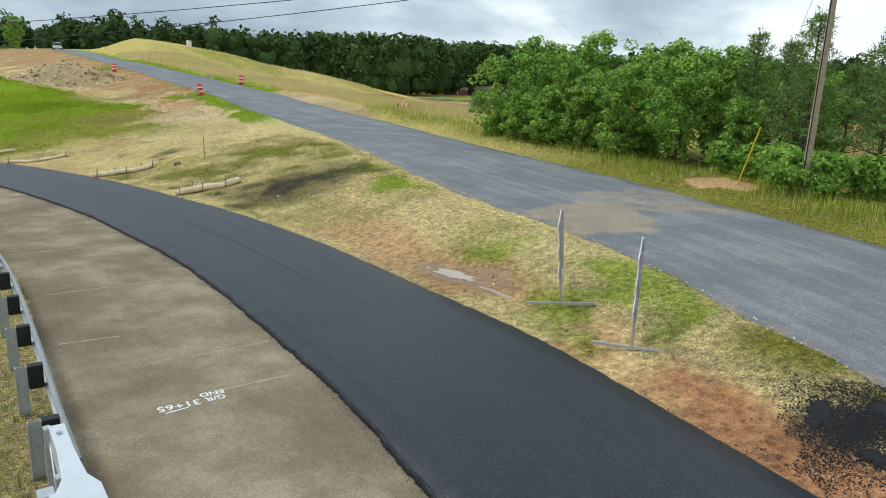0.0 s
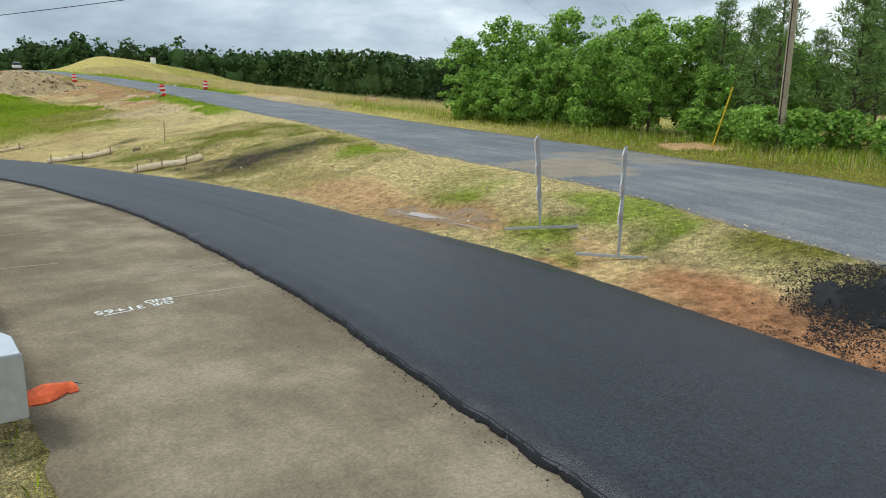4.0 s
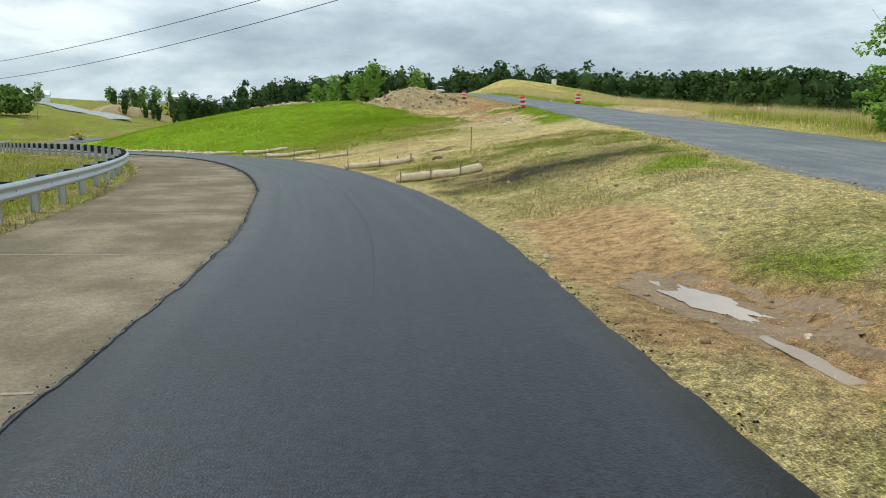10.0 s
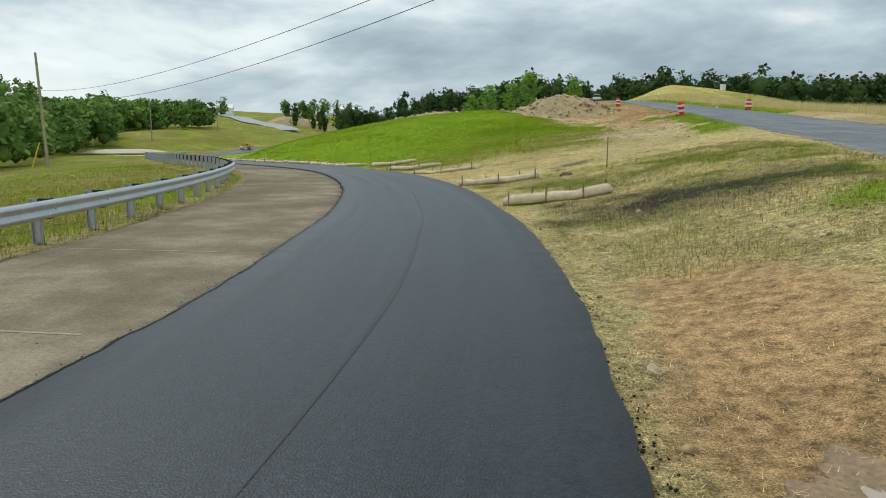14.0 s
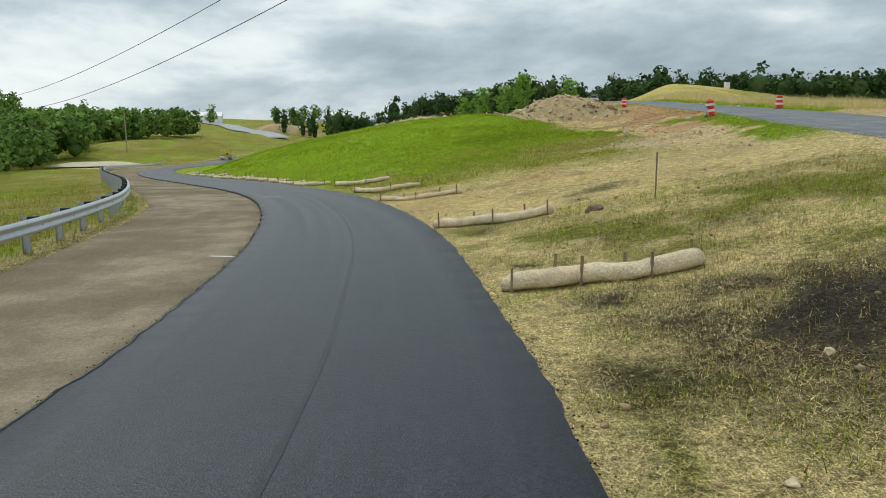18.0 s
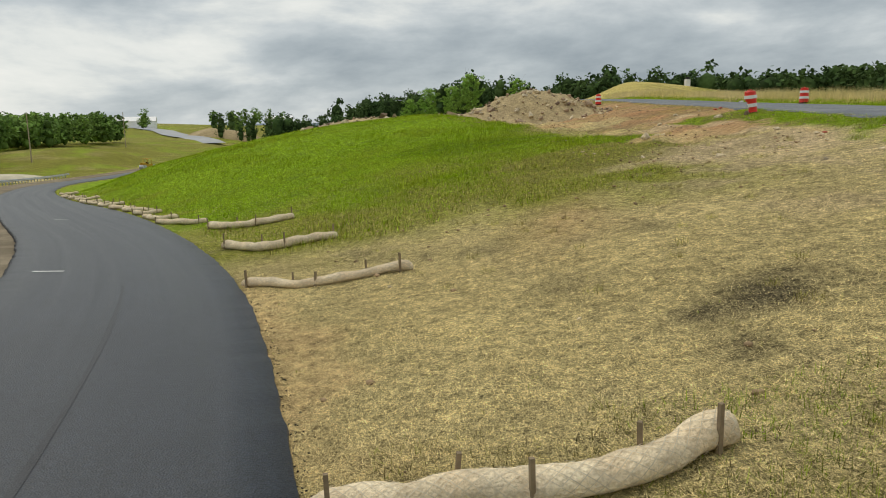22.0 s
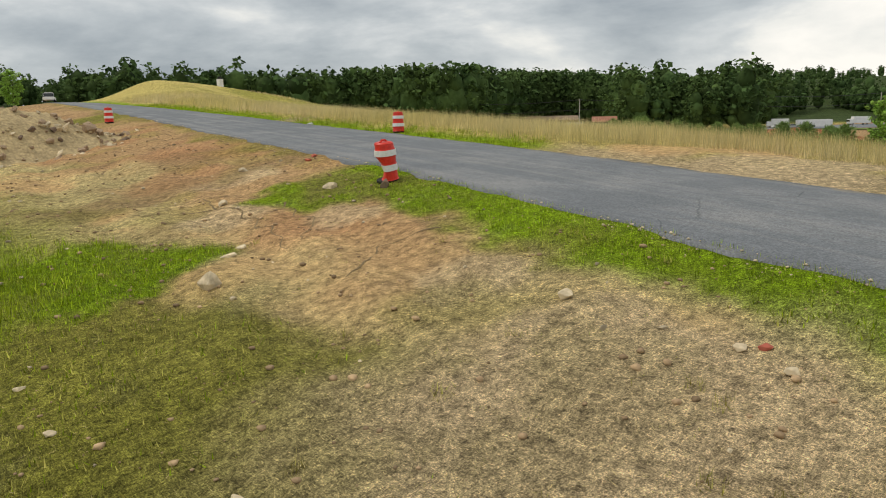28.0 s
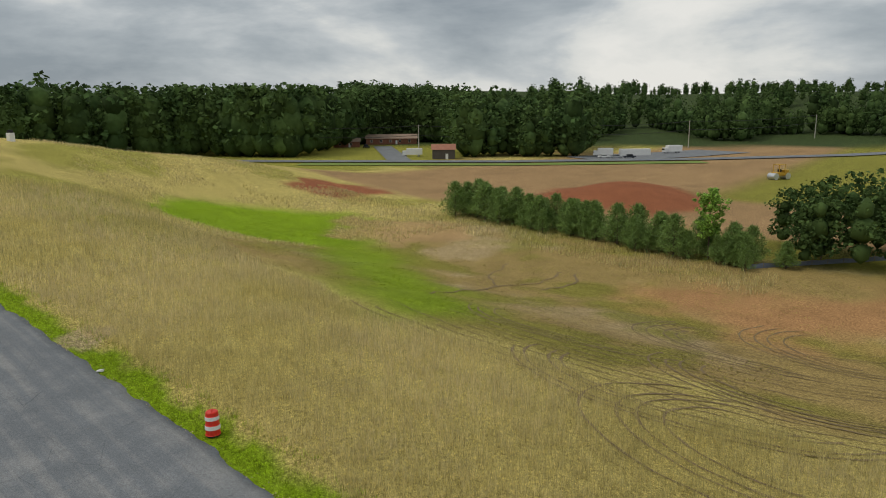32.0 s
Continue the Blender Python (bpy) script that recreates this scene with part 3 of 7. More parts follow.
    out.append((STRAW * 1.05, bank * smooth01((0.8 - (xn - x)) * 1.5 + n2 * 3) * smooth01((40 - y) / 4) * smooth01((y - 12) / 3)))
    for k, (cx, cy, r, w) in enumerate(((13.6, 25.2, 2.0, 0.85), (14.8, 25.4, 2.2, 0.85), (13.2, 26.6, 1.2, 0.8), (16.7, 26.0, 2.2, 0.85), (15.4, 27.2, 1.6, 0.75), (12.3, 28.4, 0.75, 0.85), (13.0, 28.3, 0.6, 0.7), (13.9, 28.1, 0.6, 0.85), (13.0, 27.0, 0.6, 0.6), (11.77, 31.2, 0.4, 0.95), (12.45, 30.8, 0.35, 0.95), (15.9, 32.2, 0.9, 0.6), (13.6, 32.8, 0.4, 0.6), (12.2, 34.4, 0.4, 0.7), (11.4, 35.6, 0.7, 0.6), (14.6, 39.8, 0.75, 0.72), (15.3, 40.1, 0.8, 0.6), (14.1, 38.9, 0.6, 0.6), (13.2, 42.2, 0.6, 0.45), (10.2, 47.1, 0.8, 0.75), (15.2, 44.6, 0.7, 0.45), (12.6, 45.4, 0.8, 0.4))):
        out.append((DARK, bank * spot(x, y, cx, cy, r * 1.25, 130 + k, 1.5, 1.1) * w))
    out.append((DARK * 2.5, bank * smooth01((fbm(x, y, 0.6, 44) - 0.68) * 12) * 0.25))
    out.append((SAND, bank * spot(x, y, 22.6, 53.7, 1.3, 47, 1.0) * 0.85))
    out.append((SAND, bank * spot(x, y, 23.3, 56.4, 1.2, 48, 1.0) * 0.7))
    out.append((SAND * 0.95, bank * spot(x, y, 21.4, 52.4, 2.2, 49, 1.3) * 0.6))
    out.append((SAND * 1.05, bank * spot(x, y, 21.2, 53.2, 3.6, 50, 1.2, 1.2) * 0.8))
    rill = np.abs(2 * fbm(x, y, 2.6, 45) - 1)
    out.append((DIRT * 0.5, bank * smooth01((0.05 - rill) * 40) * smooth01((y - 52) / 6) * smooth01((u - 0.62) * 8) * 0.25))
    out.append((CLAY * 1.15, bank * spot(x, y, 27.4, 75.5, 3.0, 71, 1.2, 1.6) * 0.6))
    out.append((SAND, bank * spot(x, y, 25.6, 69.0, 1.5, 72, 1.2, 2.0) * 0.7))
    out.append((SAND, bank * spot(x, y, 23.4, 64.6, 1.5, 73, 1.2, 2.0) * 0.7))
    out.append((SAND, bank * spot(x, y, 24.6, 61.6, 1.0, 74, 1.2, 2.0) * 0.6))
    out.append((DIRT * 0.5, bank * spot(x, y, 22.2, 69.0, 2.4, 75, 1.4, 1.6) * 0.7))
    out.append((OLIVE, bank * smooth01((fbm(x, y, 1.7, 46) - 0.6) * 9) * smooth01((y - 50) / 6) * smooth01((u - 0.55) * 8) * 0.3))
    out.append((DIRT * 0.6, bank * smooth01((fbm(x, y, 2.4, 76) - 0.52) * 8) * smooth01((y - 60) / 4) * smooth01((u - 0.7) * 10) * 0.5))
    out.append((DARK, bank * spot(x, y, 10.75, 2.9, 1.15, 41, 1.9, 1.3) * 0.5))
    out.append((DIRT * 0.8, bank * spot(x, y, 11.95, 12.4, 1.5, 42, 0.9) * 0.9))
    # left of the pavement
    out.append((OLIVE * 0.95, left * 1.0))
    out.append((STRAW * 0.7, left * smooth01((fbm(x, y, 4.0, 52) - 0.56) * 7) * 0.35))
    out.append((GREEN, left * smooth01((n + 0.02) * 4) * 0.55))
    out.append((STRAW * 0.65, left * smooth01((1.6 - d) * 1.5 + n2 * 2)))
    out.append((STRAW, left * spot(x, y, -50, 150, 9, 51, 0.5)))
    # right of the old road
    out.append((GOLD, right * 1.0))
    out.append((OLIVE, right * smooth01((30 - y) / 10 + n)))
    out.append((OLIVE * 1.25, right * smooth01((fbm(x, y, 16, 59) - 0.47) * 6) * smooth01((e - 8) / 10) * smooth01((y - 100) / 20) * 0.8))
    out.append((FIELD, right * smooth01((e - 20) / 8 + n * 2) * smooth01((128 - y) / 14 + n)))
    out.append((SAND * 0.9, right * smooth01((fbm(x, y, 11, 58) - 0.55) * 7) * smooth01((e - 30) / 10) * smooth01((128 - y) / 14) * 0.6))
    out.append((OLIVE * 1.05, right * smooth01((fbm(x, y, 9, 57) - 0.5) * 6) * smooth01((e - 18) / 8) * smooth01((128 - y) / 14) * 0.8))
    out.append((GREEN, right * spot(x, y, 93, 140, 21, 61, 0.6)))
    out.append((GREEN * 0.9, right * smooth01(1.1 - np.abs(x - 66 - 0.78 * (y - 90) - n * 8) / 11) * smooth01((y - 78) / 8) * smooth01((150 - y) / 14) * 0.85))
    out.append((DIRT * 1.05, right * spot(x, y, 107, 128, 13, 63, 1.2) * 0.8))
    out.append((np.array((0.40, 0.21, 0.095)), right * spot(x, y, 93, 66, 16, 64, 1.6, 1.4) * 0.85))
    out.append((RED, right * spot(x, y, 134, 166, 14, 65, 1.2)))
    out.append((OLIVE * 0.8, right * smooth01((x - 112) / 8) * smooth01((84 - y) / 10)))
    out.append((DIRT * 0.88, right * smooth01((e - 92) / 10 + n) * smooth01((240 - y - 0.2 * x) / 14)))
    out.append((DIRT * 0.75, right * smooth01((fbm(x, y, 14, 56) - 0.5) * 6) * smooth01((e - 95) / 10) * smooth01((240 - y) / 14) * 0.7))
    out.append((RED * 0.95, right * spot(x, y, 162, 112, 24, 68, 0.7)))
    out.append((OLIVE * 1.2, right * smooth01((y - 205) / 14) * smooth01((e - 20) / 20)))
    out.append((GREEN * 0.9, right * smooth01((1.5 - e) * 1.6 + n2 * 3) * smooth01((y - 64) / 4)))
    out.append((SAND * 0.85, right * smooth01((2.6 - e) * 1.1 + n2 * 3) * smooth01((y - 43) / 3) * smooth01((67 - y) / 3) * 0.9))
    out.append((SAND, right * spot(x, y, 36.0, 57, 3.4, 69, 1.4) * 0.9))
    out.append((DIRT * 1.1, right * spot(x, y, 38.0, 60.5, 3.2, 70, 1.4) * 0.8))
    out.append((DIRT * 1.2, right * spot(x, y, 29.0, 14.5, 1.8, 71, 1.0)))
    out.append((SAND * 0.9, right * spot(x, y, 39.3, 89.6, 1.8, 72, 1.0) * 0.85))
    out.append((OLIVE, right * smooth01((x - 168) / 10) * smooth01((104 - y) / 12)))
    # ground under the far woods, in the dark green of the trees
    out.append((WOODGREEN, smooth01((x + 0.45 * y - 425) / 20) * (x > 100)))
    out.append((WOODGREEN, smooth01((y - 340) / 20) * smooth01((x + 45) / 20)))
    return out


def soil(x, y):
    c = np.ones((len(x), 3)) * OLIVE
    for tint, w in zones(x, y):
        w = np.clip(w, 0, 1)[:, None]
        c = c * (1 - w) + tint * w
    return c * (0.82 + 0.36 * fbm(x, y, 2.3, 5))[:, None]


def steps(lo, hi, fine, reach, grow=1.12):
    mid_part = list(np.arange(lo, hi + 1e-6, fine))
    a, b, s = lo, hi, fine
    low, high = [], []
    while a > -reach or b < reach:
        s *= grow
        a, b = a - s, b + s
        if a > -reach - s:
            low.append(a)
        if b < reach + s:
            high.append(b)
    return np.array(low[::-1] + mid_part + high)


def lumps(x, y):
    near = smooth01((160 - np.abs(y - 50)) / 60) * smooth01((120 - np.abs(x - 20)) / 50)
    on_road = ((x > base_left(y) - 0.1) & (x < lane_right(y) + 0.05)) | ((x > old_near(y) - 0.1) & (x < old_far(y) + 0.1))
    z = near * (0.16 * (fbm(x, y, 3.0, 1) - 0.5) + 0.09 * (fbm(x, y, 0.8, 2) - 0.5))
    # wheel ruts over the bare dirt
    u = (x - lane_right(y)) / np.maximum(old_near(y) - lane_right(y), 1)
    dirt = smooth01((y - 52) / 6) * smooth01((100 - y) / 8) * smooth01((u - 0.6) * 8) * smooth01((0.97 - u) * 14)
    across = old_near(y) - x + 1.6 * (fbm(x, y, 7.0, 15) - 0.5)
    z = z + dirt * (0.05 * np.sin(across * 3.4) + 0.12 * (fbm(x, y, 1.1, 16) - 0.5))
    return np.where(on_road, 0.0, z)


def on_ground(x, y):
    x, y = np.atleast_1d(np.asarray(x, float)), np.atleast_1d(np.asarray(y, float))
    z = height(x, y) + lumps(x, y)
    # the hollow that holds the puddle
    w = np.maximum(np.exp(-(((x - 12.0) / 0.62) ** 2) - ((y - 12.75) / 1.15) ** 2), np.exp(-(((x - 11.85) / 0.3) ** 2) - ((y - 11.3) / 0.9) ** 2))
    w = smooth01(w * 2.2)
    return z * (1 - w) + (0.045 + 0.05 * (fbm(x, y, 0.5, 17) - 0.45)) * w


def gz(x, y):
    return float(on_ground(x, y)[0])


def ruled(stops, reach):
    """Grid lines: stretches of (from, to, gap), growing wider outside them."""
    mid_part = np.concatenate([np.arange(a, b, g) for a, b, g in stops])
    s = steps(stops[0][0], stops[-1][1], stops[-1][2] * 1.4, reach)
    return np.concatenate([s[s < stops[0][0] - 0.1], mid_part, s[s > stops[-1][1] - 0.1]])


gx = ruled([(-60, -6, 1.5), (-6, 8, 0.5), (8, 31, 0.22), (31, 46, 0.5), (46, 175, 1.2)], 2600)
gy = ruled([(-30, -4, 0.8), (-4, 70, 0.3), (70, 100, 0.5), (100, 220, 1.1)], 2600)
X, Y = np.meshgrid(gx, gy)
X, Y = X.ravel(), Y.ravel()
under_lane = (X > base_left(Y) + 0.25) & (X < lane_right(Y) - 0.25) & (Y > -58) & (Y < 198)
under_old = (X > old_near(Y) + 0.25) & (X < old_far(Y) - 0.25) & (Y > -58) & (Y < 258)
Z = on_ground(X, Y) - 0.14 * under_lane - 0.14 * under_old
nx, ny = len(gx), len(gy)
cell = (np.arange(ny - 1)[:, None] * nx + np.arange(nx - 1)[None]).ravel()
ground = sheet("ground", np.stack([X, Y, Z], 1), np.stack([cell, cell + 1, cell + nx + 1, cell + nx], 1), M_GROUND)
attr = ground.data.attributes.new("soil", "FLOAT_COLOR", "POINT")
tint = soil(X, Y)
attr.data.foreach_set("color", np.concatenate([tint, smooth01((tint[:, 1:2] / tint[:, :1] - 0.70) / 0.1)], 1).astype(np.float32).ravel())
ground.data.shade_smooth()
tagged(ground, "rolling ground of straw-mulched bank, bare dirt, green mound and dry grass", "ground", kind="structure")


# ---- the pavements ----
def strip(name, left, right, level, y0, y1, step, across, mat, drop=0.12, rag=0.0, seed=0, crown=0.0, rag_size=0.35, dust=None):
    """A slab between two edge lines, with ragged sides that go down into the ground."""
    ys = np.arange(y0, y1, step)
    lx = left(ys) + rag * (fbm(ys, ys * 0 + seed, rag_size, seed) - 0.5) * 2
    rx = right(ys) + rag * (fbm(ys, ys * 0 - seed, rag_size, seed + 5) - 0.5) * 2
    rows = []
    for k in range(across + 1):
        f = k / across
        rows.append(np.stack([lx + (rx - lx) * f, ys, level(lx + (rx - lx) * f, ys) + crown * 4 * f * (1 - f)], 1))
    rows.insert(0, rows[0] + [-0.03, 0, -drop])
    rows.append(rows[-1] + [0.03, 0, -drop])
    v = np.concatenate(rows)
    n = len(ys)
    k = (np.arange(len(rows) - 1)[:, None] * n + np.arange(n - 1)[None]).ravel()
    ob = sheet(name, v, np.stack([k, k + n, k + n + 1, k + 1], 1), mat)
    ob.data.shade_smooth()
    uv = np.stack([v[:, 0] - np.tile(left(ys), len(rows)), v[:, 1], v[:, 2] * 0], 1)
    ob.data.attributes.new("lane_uv", "FLOAT_VECTOR", "POINT").data.foreach_set("vector", uv.astype(np.float32).ravel())
    if dust:
        ob.data.attributes.new("dust", "FLOAT", "POINT").data.foreach_set("value", dust(v[:, 0], v[:, 1]).astype(np.float32))
    return ob


def old_road_dust(x, y):
    """Tan dirt carried over the old road and along its broken edges."""
    fan = spot(x, y, 18.6, 13.4, 2.6, 81, 0.6) * 0.9 + spot(x, y, 23.0, 13.8, 3.0, 82, 0.8) * 0.6
    near_edge = smooth01((0.7 - (x - old_near(y))) * 1.3) * smooth01((45 - y) / 10)
    far_edge = smooth01((1.0 - (old_far(y) - x)) * 1.1) * smooth01((70 - y) / 6) * smooth01((y - 44) / 6)
    return np.clip(np.maximum(np.maximum(fan, near_edge * 0.55), far_edge * 0.6), 0, 1)


base = strip("pavement_base", base_left, lambda y: lane_left(y) + 0.4, lambda x, y: height(x, y) * 0 + lane_z(y) + 0.005, -55, 195, 0.25, 6, M_BASE, rag=0.12, seed=3)
tagged(base, "dusty grey-tan base course of the new road, unfinished lane", "pavement", kind="structure")
lane = strip("road_new_lane", lane_left, lane_right, lambda x, y: lane_z(y) + 0.065, -55, 195, 0.12, 8, M_FRESH, drop=0.12, rag=0.045, seed=8)
tagged(lane, "fresh black asphalt lane with a ragged raised edge", "road", kind="structure")
old = strip("road_old", old_near, old_far, lambda x, y: old_z(y) + 0.02, -55, 255, 0.2, 12, M_OLD, drop=0.2, rag=0.32, seed=12, crown=0.05, rag_size=1.3, dust=old_road_dust)
tagged(old, "old weathered blue-grey asphalt road with crumbling edges", "road", kind="structure")


# ---- guardrail ----
rail_line = curve((-10, -0.5), (5, 1.45), (8.5, 1.8), (13, 2.35), (18, 2.85), (22, 2.95), (27.8, 2.75), (33, 2.15), (37.5, 1.3), (40.6, 0.5), (43.6, -0.6), (50, -3.4), (66, -11.6), (84, -20.6), (111, -33), (140, -42), (170, -48))


def along(line, y0, y1, gap):
    """Places a set distance apart along a line, with its heading."""
    ys = np.arange(y0, y1, 0.05)
    xs = line(ys)
    s = np.r_[0, np.cumsum(np.hypot(np.diff(xs), np.diff(ys)))]
    out = []
    for d in np.arange(0, s[-1], gap):
        y = float(np.interp(d, s, ys))
        x = float(line(y))
        out.append((x, y, math.atan2(float(line(y + 0.1)) - x, 0.1)))
    return out


def w_beam(name, places, mat, parent):
    """The folded rail, swept through places (x, y, z, heading)."""
    prof = [(0.0, -0.155), (0.012, -0.15), (0.075, -0.105), (0.075, -0.07), (0.02, -0.02), (0.02, 0.02), (0.075, 0.07), (0.075, 0.105), (0.012, 0.15), (0.0, 0.155)]
    v, f, k = [], [], len(prof)
    for x, y, z, a in places:
        for off, up in prof:
            v.append((x + off * math.cos(a), y - off * math.sin(a), z + up))
    back = len(v)
    for x, y, z, a in places:
        for off, up in prof:
            o = off - 0.006
            v.append((x + o * math.cos(a), y - o * math.sin(a), z + up))
    for i in range(len(places) - 1):
        for j in range(k - 1):
            p = i * k + j
            f.append((p, p + 1, p + k + 1, p + k))
            f.append((back + p, back + p + k, back + p + k + 1, back + p + 1))
        for j in (0, k - 1):
            p = i * k + j
            f.append((p, p + k, back + p + k, back + p))
    ob = sheet(name, v, f, mat, parent)
    ob.data.shade_smooth()
    return ob


rail = empty("guardrail")
tagged(rail, "galvanised steel guardrail on posts with black offset blocks", "guardrail")
posts = along(rail_line, 9.0, 165, 1.905)
bm = bmesh.new()
for lo, hi in (((-0.075, -0.05, -0.2), (-0.065, 0.05, 0.74)), ((0.065, -0.05, -0.2), (0.075, 0.05, 0.74)), ((-0.066, -0.004, -0.2), (0.066, 0.004, 0.74))):
    box(bm, lo, hi)
post_mesh = bpy.data.meshes.new("post")
bm.to_mesh(post_mesh)
bm.free()
post_mesh.materials.append(M_POST)
bm = boxed((0.08, -0.075, 0.40), (0.275, 0.075, 0.75), 0.008)
block_mesh = bpy.data.meshes.new("offset_block")
bm.to_mesh(block_mesh)
bm.free()
block_mesh.materials.append(M_BLOCK)
bm = bmesh.new()
rod(bm, (0.34, 0, 0.575), (0.362, 0, 0.575), 0.02, 0.014, 8)
bolt_mesh = bpy.data.meshes.new("bolt")
bm.to_mesh(bolt_mesh)
bm.free()
bolt_mesh.materials.append(M_POST)
for n, (x, y, a) in enumerate(posts):
    z = float(height(x - 0.15, y))
    m = pose(x - 0.28 * math.cos(a), y + 0.28 * math.sin(a), z, 0, 0, -math.degrees(a))
    p = new("post", post_mesh)
    p.parent = rail
    p.matrix_basis = m
    b = new("offset_block", block_mesh)
    b.parent = p
    if n < 24:
        b = new("bolt", bolt_mesh)
        b.parent = p
levels = [(x, y, float(height(x - 0.15, y)) + 0.575, a) for x, y, a in along(rail_line, 7.9, 165, 0.635)]
span_len = 6
for i in range(0, len(levels) - 1, span_len):
    seg = levels[i:i + span_len + 1]
    if len(seg) > 1:
        ob = w_beam("rail_beam", seg, M_STEEL, rail)
        ob["label"] = "corrugated steel beam"

# ---- drums ----
def drum(name, m, label, crush=0.0):
    top = empty(name, m)
    tagged(top, label, "traffic barrel", group="traffic barrels along the old road")
    R = lambda z: 0.285 - 0.055 * z
    bm = bmesh.new()
    prof = []
    for k, z in enumerate((0.06, 0.08, 0.26, 0.27, 0.45, 0.46, 0.63, 0.64, 0.80, 0.81, 0.94, 0.97)):
        prof.append((R(z) + (0.012 if k % 4 in (0, 3) else -0.004) - (0.05 if z > 0.95 else 0), z))
    revolve(bm, prof, 28)
    body = part("body", bm, M_ORANGE, top, smooth=False)
    for z0, z1 in ((0.28, 0.44), (0.645, 0.795)):
        bm = bmesh.new()
        revolve(bm, [(R(z0), z0), (R(z0) + 0.02, z0 + 0.006), (R(z1) + 0.02, z1 - 0.006), (R(z1), z1)], 28)
        part("reflective_band", bm, M_SHEEN, body, "white reflective band")
    bm = bmesh.new()
    revolve(bm, [(0.262, 0), (0.272, 0.02), (0.27, 0.05), (0.262, 0.062)], 24)
    part("rubber_base", bm, M_RUBBER, top, "black rubber base")
    bm = bmesh.new()
    for a, b in (((-0.15, 0, 0.965), (-0.07, 0, 1.015)), ((-0.07, 0, 1.015), (0.07, 0, 1.015)), ((0.07, 0, 1.015), (0.15, 0, 0.965))):
        rod(bm, a, b, 0.022, 0.022, 8)
    part("handle", bm, M_ORANGE, top, "moulded carrying handle")
    if crush:
        for ob in [o for o in top.children_recursive if o.name.split(".")[0] != "rubber_base"]:
            for v in ob.data.vertices:
                x, y, z = v.co
                push = crush * max(0.0, math.sin(z * 4.2 + 0.5)) * max(0.0, math.cos(math.atan2(y, x) - 2.2))
                v.co.x, v.co.y = x + push * 0.6 + 0.05 * z * z, y - push * 0.8 + 0.03 * math.sin(z * 7) * z
                v.co.z = z * (1 - 0.07 * crush * 5 * max(0.0, x + 0.1))
    return top


drum("traffic_barrel", pose(26.76, 63.16, gz(26.76, 63.16), 0, -9, 20), "crushed leaning orange drum with dirty white bands on the grass verge", 0.22)
drum("traffic_barrel", pose(37.15, 76.4, gz(37.15, 76.4), 0, 2, 50), "upright orange drum with white bands before tall dry grass")
drum("traffic_barrel", pose(30.5, 98.9, gz(30.5, 98.9), 0, 0, 80), "orange drum with white bands beside the dirt track")
drum("traffic_barrel", pose(36.9, 47.3, gz(36.9, 47.3) + 0.28, 90, 0, 60), "orange and white drum lying on its side in the grass")


# ---- trees ----
def leaf_cards(centres, radii, count, size, rng, flat=0.75, hang=0.0, wide=0.5):
    """Small bent leaves scattered in clumps: arrays of places and corners."""
    pick = rng.integers(0, len(centres), count)
    d = rng.normal(size=(count, 3))
    d /= np.linalg.norm(d, axis=1)[:, None]
    r = radii[pick] * rng.uniform(0.55, 1.05, count) ** 0.5
    p = centres[pick] + d * (r[:, None] * [1, 1, flat])
    a = rng.normal(size=(count, 3))
    a /= np.linalg.norm(a, axis=1)[:, None]
    nrm = d * 0.5 + [0, 0, 0.5] + rng.normal(size=(count, 3)) * 0.45
    b = np.cross(a, nrm)
    b /= np.maximum(np.linalg.norm(b, axis=1), 1e-6)[:, None]
    a = np.cross(nrm, b)
    a /= np.maximum(np.linalg.norm(a, axis=1), 1e-6)[:, None]
    s = (size * rng.uniform(0.6, 1.3, count))[:, None]
    v = np.stack([p - a * s, p + b * s * wide, p + a * s - [0, 0, hang], p - b * s * wide], 1).reshape(-1, 3)
    return v, np.arange(len(v)).reshape(-1, 4)


def limbs(h, spread, rng, count, start=0.25, r=0.12):
    bm = bmesh.new()
    lean = rng.normal(size=2) * 0.03 * h
    pts = [Vector((lean[0] * t * t, lean[1] * t * t, h * t * 0.92)) for t in np.linspace(0, 1, 6)]
    for i in range(5):
        rod(bm, pts[i], pts[i + 1], r * (1 - i / 5.5), r * (1 - (i + 1) / 5.5), 7)
    ends = []
    for k in range(count):
        t = start + (0.95 - start) * (k + rng.random()) / count
        i = min(int(t * 5), 4)
        a = pts[i].lerp(pts[i + 1], t * 5 - i)
        ang = k * 2.4 + rng.random()
        out = spread * (0.45 + 0.6 * math.sin(math.pi * min(1, 0.25 + 0.75 * (1 - t) + 0.15)) * rng.uniform(0.6, 1.1))
        b = a + Vector((math.cos(ang) * out * 0.6, math.sin(ang) * out * 0.6, out * 0.35))
        c = a + Vector((math.cos(ang + 0.2) * out, math.sin(ang + 0.2) * out, out * rng.uniform(0.3, 0.75)))
        rod(bm, a, b, r * 0.35 * (1.1 - t), r * 0.22 * (1.1 - t), 5)
        rod(bm, b, c, r * 0.22 * (1.1 - t), 0.008, 5)
        ends += [b, c]
    return bm, ends, pts


